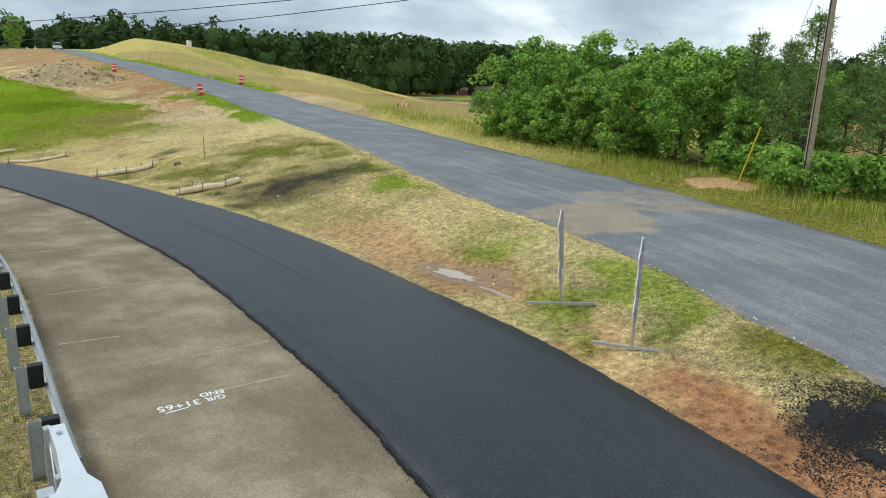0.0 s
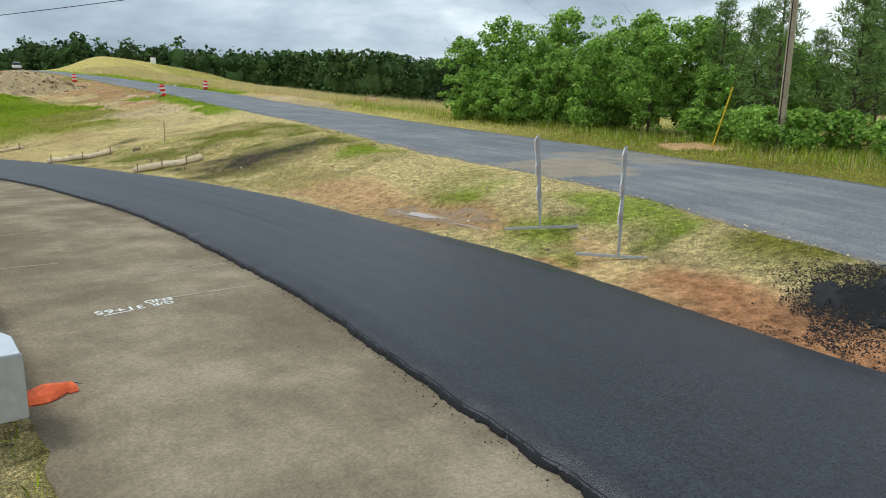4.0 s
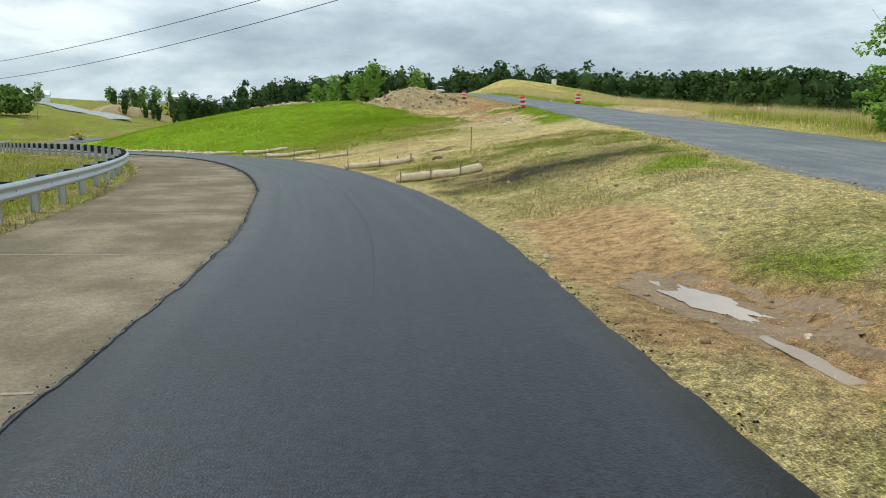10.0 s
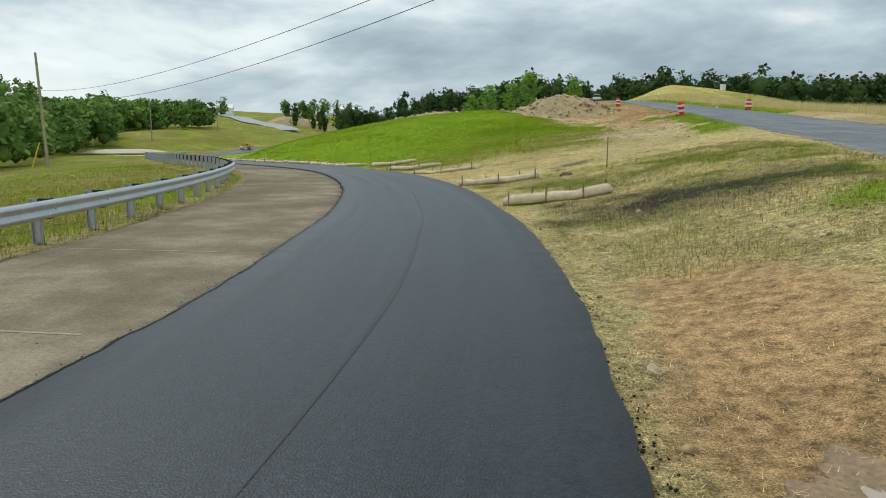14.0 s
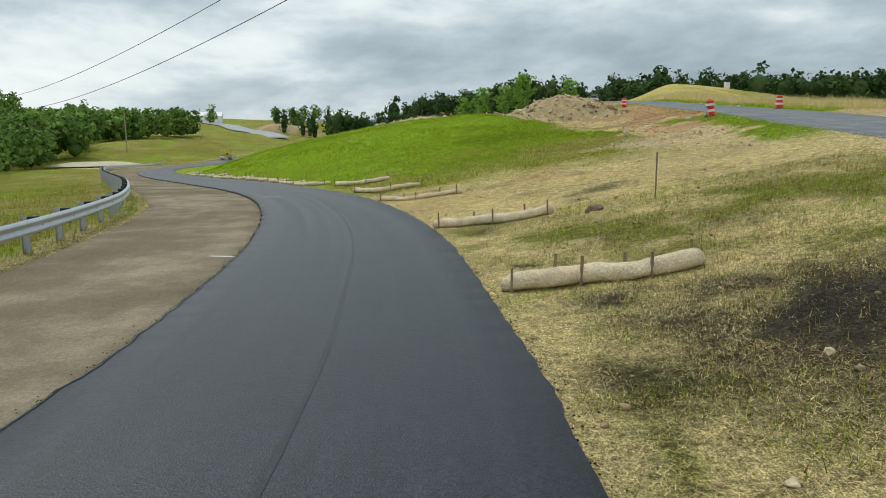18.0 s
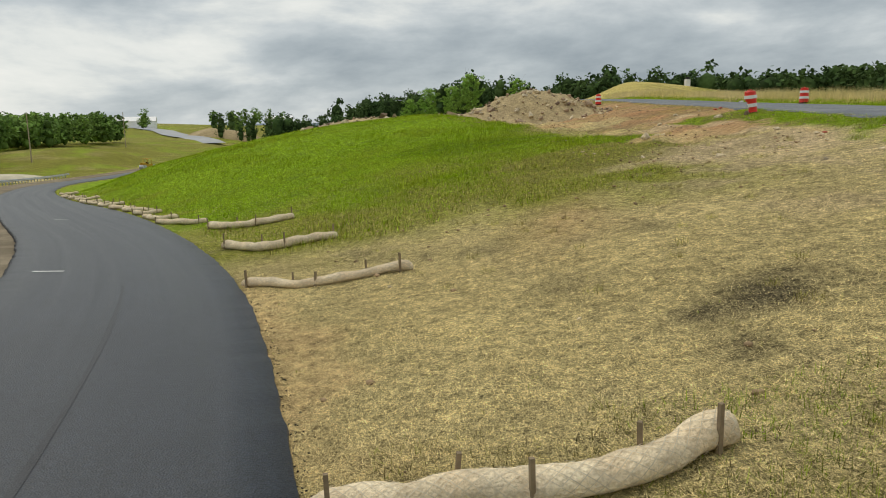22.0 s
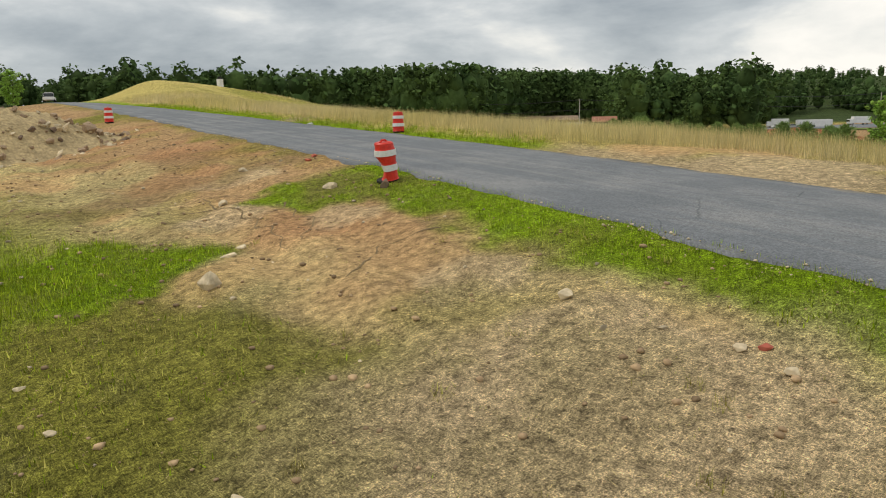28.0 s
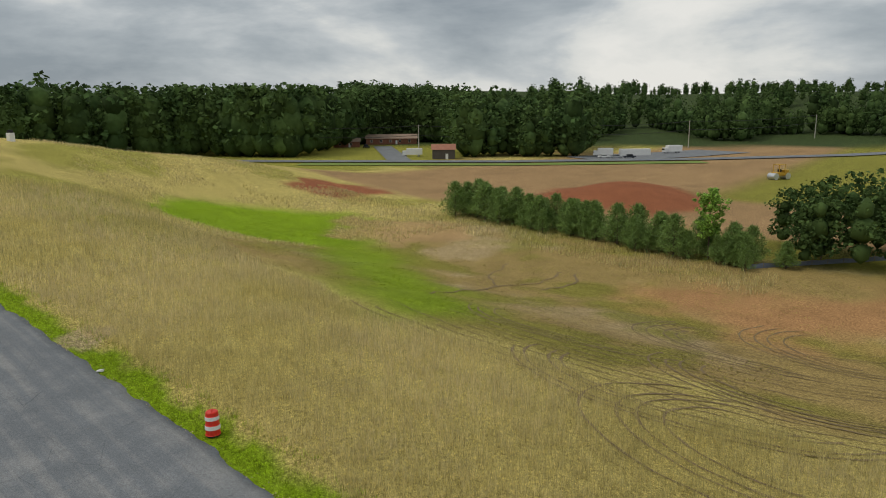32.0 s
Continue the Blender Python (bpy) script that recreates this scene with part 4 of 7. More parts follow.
def leafy_tree(name, h, spread, seed, leaves, size, mat, label, category="tree", start=0.2):
    rng = np.random.default_rng(seed)
    top = empty(name)
    tagged(top, label, category)
    bm, ends, pts = limbs(h, spread, rng, 16, start, 0.011 * h + 0.02)
    part("trunk", bm, M_BARK, top)
    # clumps fill an uneven envelope round the limbs
    k = 105
    t = start + (1 - start) * rng.random(k) ** 0.9
    wide = spread * np.sin(np.pi * np.clip((t - start) / (1 - start) * 0.8 + 0.14, 0, 1)) ** 0.75
    ang = rng.uniform(0, 6.283, k)
    out = wide * np.sqrt(rng.uniform(0.2, 1.0, k)) * (0.8 + 0.35 * np.sin(ang * 2 + seed) * np.sin(t * 7 + seed))
    fill = np.stack([np.cos(ang) * out, np.sin(ang) * out, h * t * 0.97], 1)
    cs = np.concatenate([np.array([tuple(e) for e in ends if e.z < h * 0.93] + [tuple(p) for p in pts[2:]]), fill])
    rad = rng.uniform(0.10, 0.22, len(cs)) * spread
    v, f = leaf_cards(cs, rad, leaves, size, rng)
    sheet("crown", v, f, mat, top)
    return top


def pine(name, h, spread, seed, label, tufts=5000, bushy=1.0):
    rng = np.random.default_rng(seed)
    top = empty(name)
    tagged(top, label, "pine tree")
    bm = bmesh.new()
    rod(bm, (0, 0, 0), (0, 0, h * 0.5), 0.012 * h + 0.03, 0.008 * h + 0.02, 8)
    rod(bm, (0, 0, h * 0.5), (0, 0, h), 0.008 * h + 0.02, 0.01, 7)
    cs, rad = [], []
    z = (0.22 if bushy == 1.0 else 0.06) * h
    while z < h * 0.98:
        t = z / h
        out = spread * (1.05 - t) ** 0.8
        for k in range(5):
            ang = k * 1.26 + z * 2 + rng.random() * 0.5
            ln = out * rng.uniform(0.6, 1.1)
            b = (math.cos(ang) * ln, math.sin(ang) * ln, z + ln * rng.uniform(0.2, 0.6))
            rod(bm, (0, 0, z), b, 0.02 * (1.2 - t) + 0.008, 0.006, 4)
            for s in (0.45, 0.7, 0.9, 1.05):
                cs.append((b[0] * s, b[1] * s, z + (b[2] - z) * s))
                rad.append(0.10 + 0.14 * ln * 0.5)
        z += 0.055 * h
    cs.append((0, 0, h))
    rad.append(0.15)
    part("trunk", bm, M_BARK, top)
    cs, rad = np.array(cs), np.array(rad) + 0.06
    n = tufts
    pick = rng.integers(0, len(cs), n)
    d = rng.normal(size=(n, 3)) + [0, 0, 0.6]
    d /= np.linalg.norm(d, axis=1)[:, None]
    p = cs[pick] + d * (rad[pick] * rng.uniform(0.2, 0.9, n))[:, None]
    side = np.cross(d, rng.normal(size=(n, 3)))
    side /= np.linalg.norm(side, axis=1)[:, None]
    ln = rng.uniform(0.16, 0.3, n)[:, None]
    v = np.stack([p - side * 0.022 * bushy, p + side * 0.022 * bushy, p + d * ln * bushy], 1).reshape(-1, 3)
    sheet("crown", v, np.arange(len(v)).reshape(-1, 3), M_PINE, top)
    return top


def put(ob, x, y, turn=0, size=1.0, sink=0.1):
    return pose(x, y, gz(x, y) - sink, 0, 0, turn) @ Matrix.Scale(size, 4)


ICO_V = np.array([(0, 0, 1), *[(0.894 * math.cos(a * 1.2566), 0.894 * math.sin(a * 1.2566), 0.447) for a in range(5)], *[(0.894 * math.cos(a * 1.2566 + 0.6283), 0.894 * math.sin(a * 1.2566 + 0.6283), -0.447) for a in range(5)], (0, 0, -1)])
ICO_F = np.array([(0, 1 + a, 1 + (a + 1) % 5) for a in range(5)] + [(1 + a, 6 + a, 1 + (a + 1) % 5) for a in range(5)] + [(1 + (a + 1) % 5, 6 + a, 6 + (a + 1) % 5) for a in range(5)] + [(6 + a, 11, 6 + (a + 1) % 5) for a in range(5)])


def woods(name, places, sizes, seed, mat, cards, card, label, kind="stuff", tall=1.0, lumps_=26, heart_=0.4):
    """Many crowns far off, as one object: each a heap of leafy clumps round a dense heart."""
    rng = np.random.default_rng(seed)
    vs, fs, n = [], [], 0
    for (x, y), s in zip(places, sizes):
        z = float(height(x, y))
        # a dark heart from the ground up, then a rounded crown of leafy clumps
        wide = rng.uniform(0.22, 0.34) * s / tall
        low = np.array([(0, 0, 0.2), (0, 0, 0.45), (0, 0, 0.66)]) * s
        r0 = np.array([0.95, 1.15, 0.95]) * wide * heart_
        heart = (ICO_V[None] * r0[:, None, None] * rng.uniform(0.8, 1.15, (3, 12, 1)) * [1, 1, 1.25] + low[:, None] + [x, y, z]).reshape(-1, 3)
        vs.append(heart)
        fs.append((ICO_F[None] + (np.arange(3) * 12)[:, None, None]).reshape(-1, 3) + n)
        n += len(heart)
        k = lumps_
        t = rng.uniform(0.15, 1.0, k) ** 0.8
        out = wide * np.sqrt(np.clip(1 - ((t - 0.5) / 0.52) ** 2, 0.04, 1)) * rng.uniform(0.5, 1.1, k)
        ang = rng.uniform(0, 6.28, k)
        c = np.stack([np.cos(ang) * out, np.sin(ang) * out, t * s * 0.93], 1) + [x, y, z]
        c[:4] = c[:4] * 0.35 + np.array([x, y, z + 0.3 * s]) * 0.65
        r = rng.uniform(0.22, 0.42, k) * wide
        v, _ = leaf_cards(c, r, cards, card * s / tall * rng.uniform(0.8, 1.15), rng, 0.8, wide=0.75)
        q = np.arange(len(v)).reshape(-1, 4) + n
        vs.append(v)
        fs.append(np.concatenate([q[:, [0, 1, 2]], q[:, [0, 2, 3]]]))
        n += len(v)
    ob = sheet(name, np.concatenate(vs), np.concatenate(fs), mat)
    return tagged(ob, label, "woods", kind=kind)


rng = np.random.default_rng(5)
# the thicket beyond the old road
kinds = [leafy_tree("broadleaf_tree", 7.5, 2.6, 11, 7600, 0.14, M_LEAF, "dense bright green broadleaf tree at the roadside thicket", start=0.08),
         leafy_tree("broadleaf_tree", 6.5, 2.5, 12, 7000, 0.14, M_LEAF, "dense green broadleaf tree with leaves down to the ground", start=0.1),
         leafy_tree("broadleaf_tree", 9.0, 3.0, 13, 9000, 0.15, M_LEAF, "tall leafy green tree rising over the thicket", start=0.1),
         pine("young_pine", 7.5, 2.2, 14, "young dark green pine with upright leader"),
         pine("young_pine", 6.0, 1.8, 15, "young dark green pine with upright leader")]
spots = [(32.3, 31.3, 1, 0.95), (33, 29, 0, 1.0), (34.5, 25.5, 2, 0.9), (31.5, 26.5, 1, 0.85), (32.0, 22, 0, 0.95), (34.5, 20.5, 2, 1.15), (37, 24, 2, 1.05), (35, 16.5, 3, 1.1), (32.6, 18.9, 2, 1.0), (39, 18, 0, 1.1),
         (38, 13, 3, 1.0), (42, 12, 4, 1.2), (36.5, 8.5, 3, 1.15), (41, 6, 4, 1.3), (35, 4.0, 3, 0.9), (45, 2, 3, 1.3), (40, 30, 0, 1.0), (37, 32.5, 1, 0.9), (48, 9, 4, 1.4), (38, -2, 4, 1.1), (46, -6, 3, 1.2), (33.5, 13.2, 3, 1.35), (34.2, 10.2, 4, 1.5), (33.4, 7.2, 3, 1.2), (38.5, 10.5, 3, 1.55), (37.5, 5.5, 4, 1.6), (33.0, 1.5, 3, 1.1), (36.0, 13.5, 0, 0.9), (41, 16, 2, 1.0), (40, 1, 2, 1.0), (33.5, 16.2, 1, 0.9), (33.2, 26.6, 0, 0.9), (36, 28, 2, 1.0), (33.6, 23.6, 1, 1.0), (36.2, 21.8, 0, 1.15), (37.2, 18.4, 2, 1.1), (36.4, 31, 0, 1.0), (31.6, 28.8, 1, 0.75), (35.4, 18.2, 0, 1.2), (32.3, 24.4, 0, 0.85), (35, 14.8, 4, 1.3)]
done = set()
for x, y, k, s in spots:
    m = put(kinds[k], x, y, rng.uniform(0, 360), s * 0.82)
    if k not in done:
        kinds[k].matrix_basis = m
        done.add(k)
    else:
        copy_thing(kinds[k], m)
bush = leafy_tree("roadside_bush", 1.7, 1.3, 31, 1700, 0.12, M_BUSH, "low bright green roadside bush", "bush", start=0.05)
first = True
for k in range(50):
    y = rng.uniform(-6, 34)
    x = float(old_far(y)) + rng.uniform(2.8, 7.5) + (1.5 if 11 < y < 17 else 0)
    m = put(bush, x, y, rng.uniform(0, 360), rng.uniform(0.6, 1.1))
    if first:
        bush.matrix_basis, first = m, False
    else:
        copy_thing(bush, m)

# far woods: how high their tops stand and how far off they begin, by bearing from the bank
top_at = curve((-16, 11), (-6, 13), (-2, 20), (3, 24), (8, 23), (14, 25), (22, 25.5), (30, 28), (38, 33.5), (47, 36), (52, 31), (56, 21), (64, 19), (90, 19))
back_at = curve((-16, 12), (40, 30), (52, 32), (57, 27), (62, 36), (67, 43), (71, 35), (77, 41), (84, 36), (100, 36))
start_at = curve((-16, 380), (0, 345), (20, 320), (35, 318), (44, 322), (46.5, 385), (53.5, 390), (55, 282), (63.5, 282), (65.5, 400), (76, 405), (78, 440), (86, 440), (100, 460))
P, S = [], []
for k in range(1200):
    b = rng.uniform(46, 97) if k > 400 else rng.uniform(-4, 48) if k > 40 else rng.uniform(-15, -3)
    first_row = k % 4 == 0
    far = 0.03 * rng.random() if first_row else rng.random() ** (1.3 if b < 50 else 0.85)
    away = float(start_at(b)) + far * (150 if b < 50 else 420)
    x, y = 20 + away * math.sin(math.radians(b)), 50 + away * math.cos(math.radians(b))
    crest = float(top_at(b)) + (float(back_at(b)) - float(top_at(b))) * (far if b > 50 else far * 0.4)
    tall_ = crest + rng.normal() * 2.0 + (4.0 if rng.random() < 0.1 else 0) - float(height(x, y))
    P.append((x, y))
    S.append(min(max(tall_ * (rng.uniform(0.5, 0.95) if first_row else 1.0), 7.0), 30.0))
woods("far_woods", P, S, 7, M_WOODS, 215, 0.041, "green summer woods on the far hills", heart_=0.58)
P = []
for k in range(520):
    y = rng.uniform(72, 300)
    edge = float(np.interp(y, [72, 112, 150, 188, 225, 270, 300], [-30, -48, -63, -74, -92, -82, -86]))
    P.append((edge - 62 * rng.random() ** 1.4, y))
woods("valley_scrub", P, [rng.uniform(6.5, 9.5) if y < 92 else rng.uniform(5, 8) if y < 150 else rng.uniform(7.5, 11) for x, y in P], 8, M_SCRUB, 190, 0.062, "dense green scrub and young trees in the valley")
row_kinds = [pine("young_pine", 6.5, 2.6, 61, "bushy young pine with a pale upright leader in the field row", 2600, 2.1), pine("young_pine", 5.2, 2.5, 62, "bushy young pine in the field row", 2400, 2.1)]
for ob in row_kinds:
    ob["group"] = "young pines across the field"
k = 0
for a in np.linspace(-0.03, 1.12, 104):
    x, y = 127 - 15 * a + rng.normal() * 1.6 + 3.0 * rng.random(), 128 - 50 * a + rng.normal() * 1.2
    m = put(row_kinds[k % 2], x, y, rng.uniform(0, 360), rng.uniform(0.6, 1.12) * (1.05 - 0.2 * a))
    if k < 2:
        row_kinds[k].matrix_basis = m
    else:
        copy_thing(row_kinds[k % 2], m)
    k += 1
P = [(114 + 26 * rng.random() + 6 * a, 72 - 40 * a + rng.normal() * 2.5) for a in np.linspace(0, 1, 80)]
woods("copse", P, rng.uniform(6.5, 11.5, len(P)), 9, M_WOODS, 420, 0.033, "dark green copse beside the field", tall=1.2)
P = [(x, y) for x, y in zip(rng.uniform(-345, -238, 60), rng.uniform(380, 450, 60))] + [(-131, 292), (-128, 296), (-186, 350), (-190, 346), (-78, 460), (-146, 690), (-150, 700), (-135, 705), (-128, 690), (-120, 700), (-112, 705), (-105, 690), (-165, 560), (-162, 556), (-98, 700), (-85, 690)]
woods("left_hill_woods", P, [rng.uniform(17, 25) if p[0] < -200 else rng.uniform(12, 17) for p in P], 10, M_SCRUB, 300, 0.042, "green trees along the far rise")
tall = [(46, 338, 2.75), (38, 335, 2.2), (28, 338, 2.35), (20, 336, 1.9), (66, 335, 2.0)]
for x, y, s in tall:
    copy_thing(kinds[2], put(kinds[2], x, y, rng.uniform(0, 360), s))
lone = leafy_tree("lone_tree", 9.5, 2.0, 41, 3600, 0.22, M_LEAF, "slender sparse young tree among the pines", start=0.3)
lone.matrix_basis = put(lone, 114, 80, 30)
copy_thing(lone, put(lone, 121, 68, 200, 0.75))
copy_thing(lone, put(lone, 127, 60, 100, 0.8))


# ---- ground cover: straw, grass, stubble ----
def scatter(x0, x1, y0, y1, per_m2, rng):
    n = int((x1 - x0) * (y1 - y0) * per_m2)
    return rng.uniform(x0, x1, n), rng.uniform(y0, y1, n)


def off_road(x, y, gap=0.05):
    return ~(((x > base_left(y) - gap) & (x < lane_right(y) + gap)) | ((x > old_near(y) + 0.25) & (x < old_far(y) - 0.15)))


def chances(x, y):
    """How green, how strawy and how dry the cover is at a place, 0 to 1."""
    c = soil(x, y)
    ratio = c[:, 1] / c[:, 0]
    dark = smooth01((0.12 - c[:, 0]) * 20)
    green = smooth01((ratio - 0.85) / 0.4)
    straw = smooth01((0.92 - ratio) / 0.12) * smooth01((ratio - 0.69) / 0.06) * (1 - dark)
    return green * (1 - dark), straw, dark


def blades(x, y, h, w, rng, lean=0.5, sink=0.01):
    """One narrow upright blade at each place."""
    n = len(x)
    z = on_ground(x, y) - sink
    a = rng.uniform(0, 2 * np.pi, n)
    tip = rng.uniform(0, 2 * np.pi, n)
    reach = h * np.abs(rng.normal(size=n)) * lean
    dx, dy = np.cos(a) * w, np.sin(a) * w
    v = np.stack([np.stack([x - dx, y - dy, z], 1), np.stack([x + dx, y + dy, z], 1),
                  np.stack([x + np.cos(tip) * reach, y + np.sin(tip) * reach, z + np.sqrt(np.maximum(h * h - reach * reach, h * h * 0.1))], 1)], 1)
    return v.reshape(-1, 3)


def tufts(x, y, per, spread, rng):
    k = len(x)
    return (np.repeat(x, per) + rng.normal(size=k * per) * spread, np.repeat(y, per) + rng.normal(size=k * per) * spread)


def as_stuff(name, v, mat, label, category):
    ob = sheet(name, v, np.arange(len(v)).reshape(-1, 3), mat)
    ob.data.normals_split_custom_set_from_vertices(np.tile(np.array([0.0, 0.0, 1.0]), (len(v), 1)))
    return tagged(ob, label, category, kind="stuff")


rng = np.random.default_rng(77)
# straw mulch on the bank, thicker where the way leads over it
rows_, cells = [], np.arange(8, 62, 1.0)
for y0 in cells:
    x0, x1 = float(lane_right(y0)) - 0.2, float(old_near(y0)) + 0.3
    n = int((x1 - x0) * 2300 * min(1.0, max(0.1, 1.2 - abs(y0 - 38) / 25)))
    rows_.append((rng.uniform(x0, x1, n), rng.uniform(y0, y0 + 1, n)))
X1, Y1 = np.concatenate([r[0] for r in rows_]), np.concatenate([r[1] for r in rows_])
keep = (X1 > lane_right(Y1) + 0.03) & (X1 < old_near(Y1) + 0.1)
X1, Y1 = X1[keep], Y1[keep]
near = np.clip(1.1 - (X1 - lane_right(Y1)) / 13, 0.12, 1)
keep = rng.random(len(X1)) < near
X1, Y1 = X1[keep], Y1[keep]
g, s, d = chances(X1, Y1)
keep = rng.random(len(X1)) < (0.25 + 0.75 * s) * (1 - d * 0.8) * (0.6 + 0.4 * (fbm(X1, Y1, 0.5, 90) > 0.45))
X1, Y1 = X1[keep], Y1[keep]
n = len(X1)
a = rng.uniform(0, 2 * np.pi, n)
ln, wd = rng.uniform(0.025, 0.1, n), rng.uniform(0.0014, 0.003, n)
ux, uy = np.cos(a), np.sin(a)
Z0 = on_ground(X1, Y1)
Za = Z0 + rng.uniform(0.0, 0.02, n)
Zb = Z0 + rng.uniform(0.004, 0.045, n)
v = np.stack([np.stack([X1 - uy * wd, Y1 + ux * wd, Za], 1), np.stack([X1 + uy * wd, Y1 - ux * wd, Za], 1), np.stack([X1 + ux * ln, Y1 + uy * ln, Zb], 1)], 1).reshape(-1, 3)
as_stuff("straw_mulch", v, M_STRAW, "loose yellow straw mulch strewn over the seeded bank", "straw")

# dark clods and bits of dirt on the bank and the bare track
X1, Y1 = scatter(9, 30, 8, 98, 6.5, rng)
u = (X1 - lane_right(Y1)) / np.maximum(old_near(Y1) - lane_right(Y1), 1)
keep = (u > 0.03) & (u < 0.99) & (rng.random(len(X1)) < np.where(Y1 > 50, np.where(u > 0.6, 1.0, 0.05), 0.25)) & (fbm(X1, Y1, 2.5, 91) > 0.42)
X1, Y1 = X1[keep], Y1[keep]
n = len(X1)
sz = 0.012 + 0.05 * rng.random(n) ** 4
lump = ICO_V[None] * sz[:, None, None] * rng.uniform(0.65, 1.2, (n, 12, 1)) * [1, 1, 0.65] + np.stack([X1, Y1, on_ground(X1, Y1) + sz * 0.3], 1)[:, None]
tagged(sheet("dirt_clods", lump.reshape(-1, 3), (ICO_F[None] + (np.arange(n) * 12)[:, None, None]).reshape(-1, 3), M_CLOD), "small dry clods and stone chips on the ground", "clods", kind="stuff")

# grass on the bank and beside both roads
X1, Y1 = scatter(8, 30, 0, 70, 75, rng)
keep = off_road(X1, Y1) & (X1 > lane_right(Y1) + 0.1) & (X1 < old_near(Y1) + 0.2)
X1, Y1 = X1[keep], Y1[keep]
g, s, d = chances(X1, Y1)
keep = rng.random(len(X1)) < np.clip(g * 0.95 + 0.05, 0, 1) * (1 - d)
X1, Y1, g = X1[keep], Y1[keep], g[keep]
bx, by = tufts(X1, Y1, 5, 0.05, rng)
lush = np.repeat(g, 5)
v = blades(bx, by, rng.uniform(0.04, 0.10, len(bx)) * (0.6 + 0.7 * lush), rng.uniform(0.003, 0.006, len(bx)), rng, 0.7)
r = rng.random(len(bx))
pick = np.repeat(r < 0.15 + 0.75 * lush, 3)
as_stuff("bank_grass", v[pick], M_GRASS, "short green grass coming up through the straw", "grass")
as_stuff("bank_stubble", v[~pick], M_DULL, "thin yellowed grass on the bank", "grass")

# the ditch grass round the wattles
X1, Y1 = scatter(10.5, 21, 19, 38, 150, rng)
keep = (X1 > lane_right(Y1) + 0.15) & (X1 < old_near(Y1) - 0.2) & (fbm(X1, Y1, 1.0, 95) + 0.3 * smooth01((X1 - lane_right(Y1) - 0.6) / 1.5) > 0.62)
X1, Y1 = X1[keep], Y1[keep]
g, s, d = chances(X1, Y1)
keep = rng.random(len(X1)) < 1 - 0.8 * d
X1, Y1 = X1[keep], Y1[keep]
bx, by = tufts(X1, Y1, 5, 0.05, rng)
v = blades(bx, by, rng.uniform(0.05, 0.14, len(bx)) * (0.5 + 0.9 * fbm(bx, by, 0.8, 97)), rng.uniform(0.002, 0.0045, len(bx)), rng, 1.2)
q = fbm(bx, by, 1.7, 96) + rng.normal(size=len(bx)) * 0.12
for name, sel, mat, lab in (("ditch_grass", q > 0.55, M_GRASS, "ragged green grass in the ditch"), ("ditch_olive_grass", (q > 0.37) & (q <= 0.55), M_DEEP, "ragged olive grass in the ditch"), ("ditch_dry_grass", q <= 0.37, M_DRYDITCH, "ragged dry yellow grass in the ditch")):
    as_stuff(name, v[np.repeat(sel, 3)], mat, lab, "grass")

# lone weeds in the straw
X1, Y1 = scatter(10, 26, 34, 62, 0.35, rng)
keep = (X1 > lane_right(Y1) + 0.4) & (X1 < old_near(Y1) - 0.5)
X1, Y1 = X1[keep], Y1[keep]
bx, by = tufts(X1, Y1, 34, 0.07, rng)
v = blades(bx, by, rng.uniform(0.05, 0.17, len(bx)), rng.uniform(0.003, 0.006, len(bx)), rng, 0.7)
as_stuff("weed_tufts", v, M_DULL, "lone olive weed tufts in the straw mulch", "weeds")

# the green mound
X1, Y1 = scatter(-14, 24, 48, 100, 34, rng)
keep = (X1 > lane_right(Y1) + 0.8) & (X1 < old_near(Y1) - 1)
X1, Y1 = X1[keep], Y1[keep]
g, s, d = chances(X1, Y1)
keep = rng.random(len(X1)) < np.clip(g * 2.5, 0, 1)
X1, Y1 = X1[keep], Y1[keep]
bx, by = tufts(X1, Y1, 5, 0.09, rng)
weed = fbm(bx, by, 3.0, 99) > 0.6
v = blades(bx, by, rng.uniform(0.06, 0.13, len(bx)) * np.where(weed, 1.9, 1.0), rng.uniform(0.006, 0.011, len(bx)), rng, 0.6)
dull = np.repeat(rng.random(len(bx)) > 0.15 + 1.1 * chances(bx, by)[0], 3)
as_stuff("mound_dull_grass", v[dull], M_DULL, "thin yellowing grass at the foot of the mound", "grass")
as_stuff("mound_grass", v[~dull], M_GRASS, "lush bright green grass on the mound", "grass")

# tall dry grass beyond the old road
def meadow(x0, x1, y0, y1, per, blades_per, h0, h1, w, rng, keep_at):
    X1, Y1 = scatter(x0, x1, y0, y1, per, rng)
    keep = keep_at(X1, Y1)
    X1, Y1 = X1[keep], Y1[keep]
    bx, by = tufts(X1, Y1, blades_per, 0.12, rng)
    tall = 0.7 + 0.6 * fbm(bx, by, 4.0, 101)
    return blades(bx, by, rng.uniform(h0, h1, len(bx)) * tall, rng.uniform(0.6, 1.3, len(bx)) * w, rng, 0.22)


def dry_at(x, y):
    e = x - old_far(y) - 1.4 - 0.9 * (fbm(x, y, 3.0, 102) - 0.3) - 2.0 * smooth01((66 - y) / 5)
    inner = 13 + 12 * (fbm(x, y, 14.0, 103) - 0.4) + 14 * smooth01((y - 85) / 40)
    return (e > 0) & (e < inner) & (y > 40 + 0.2 * e)


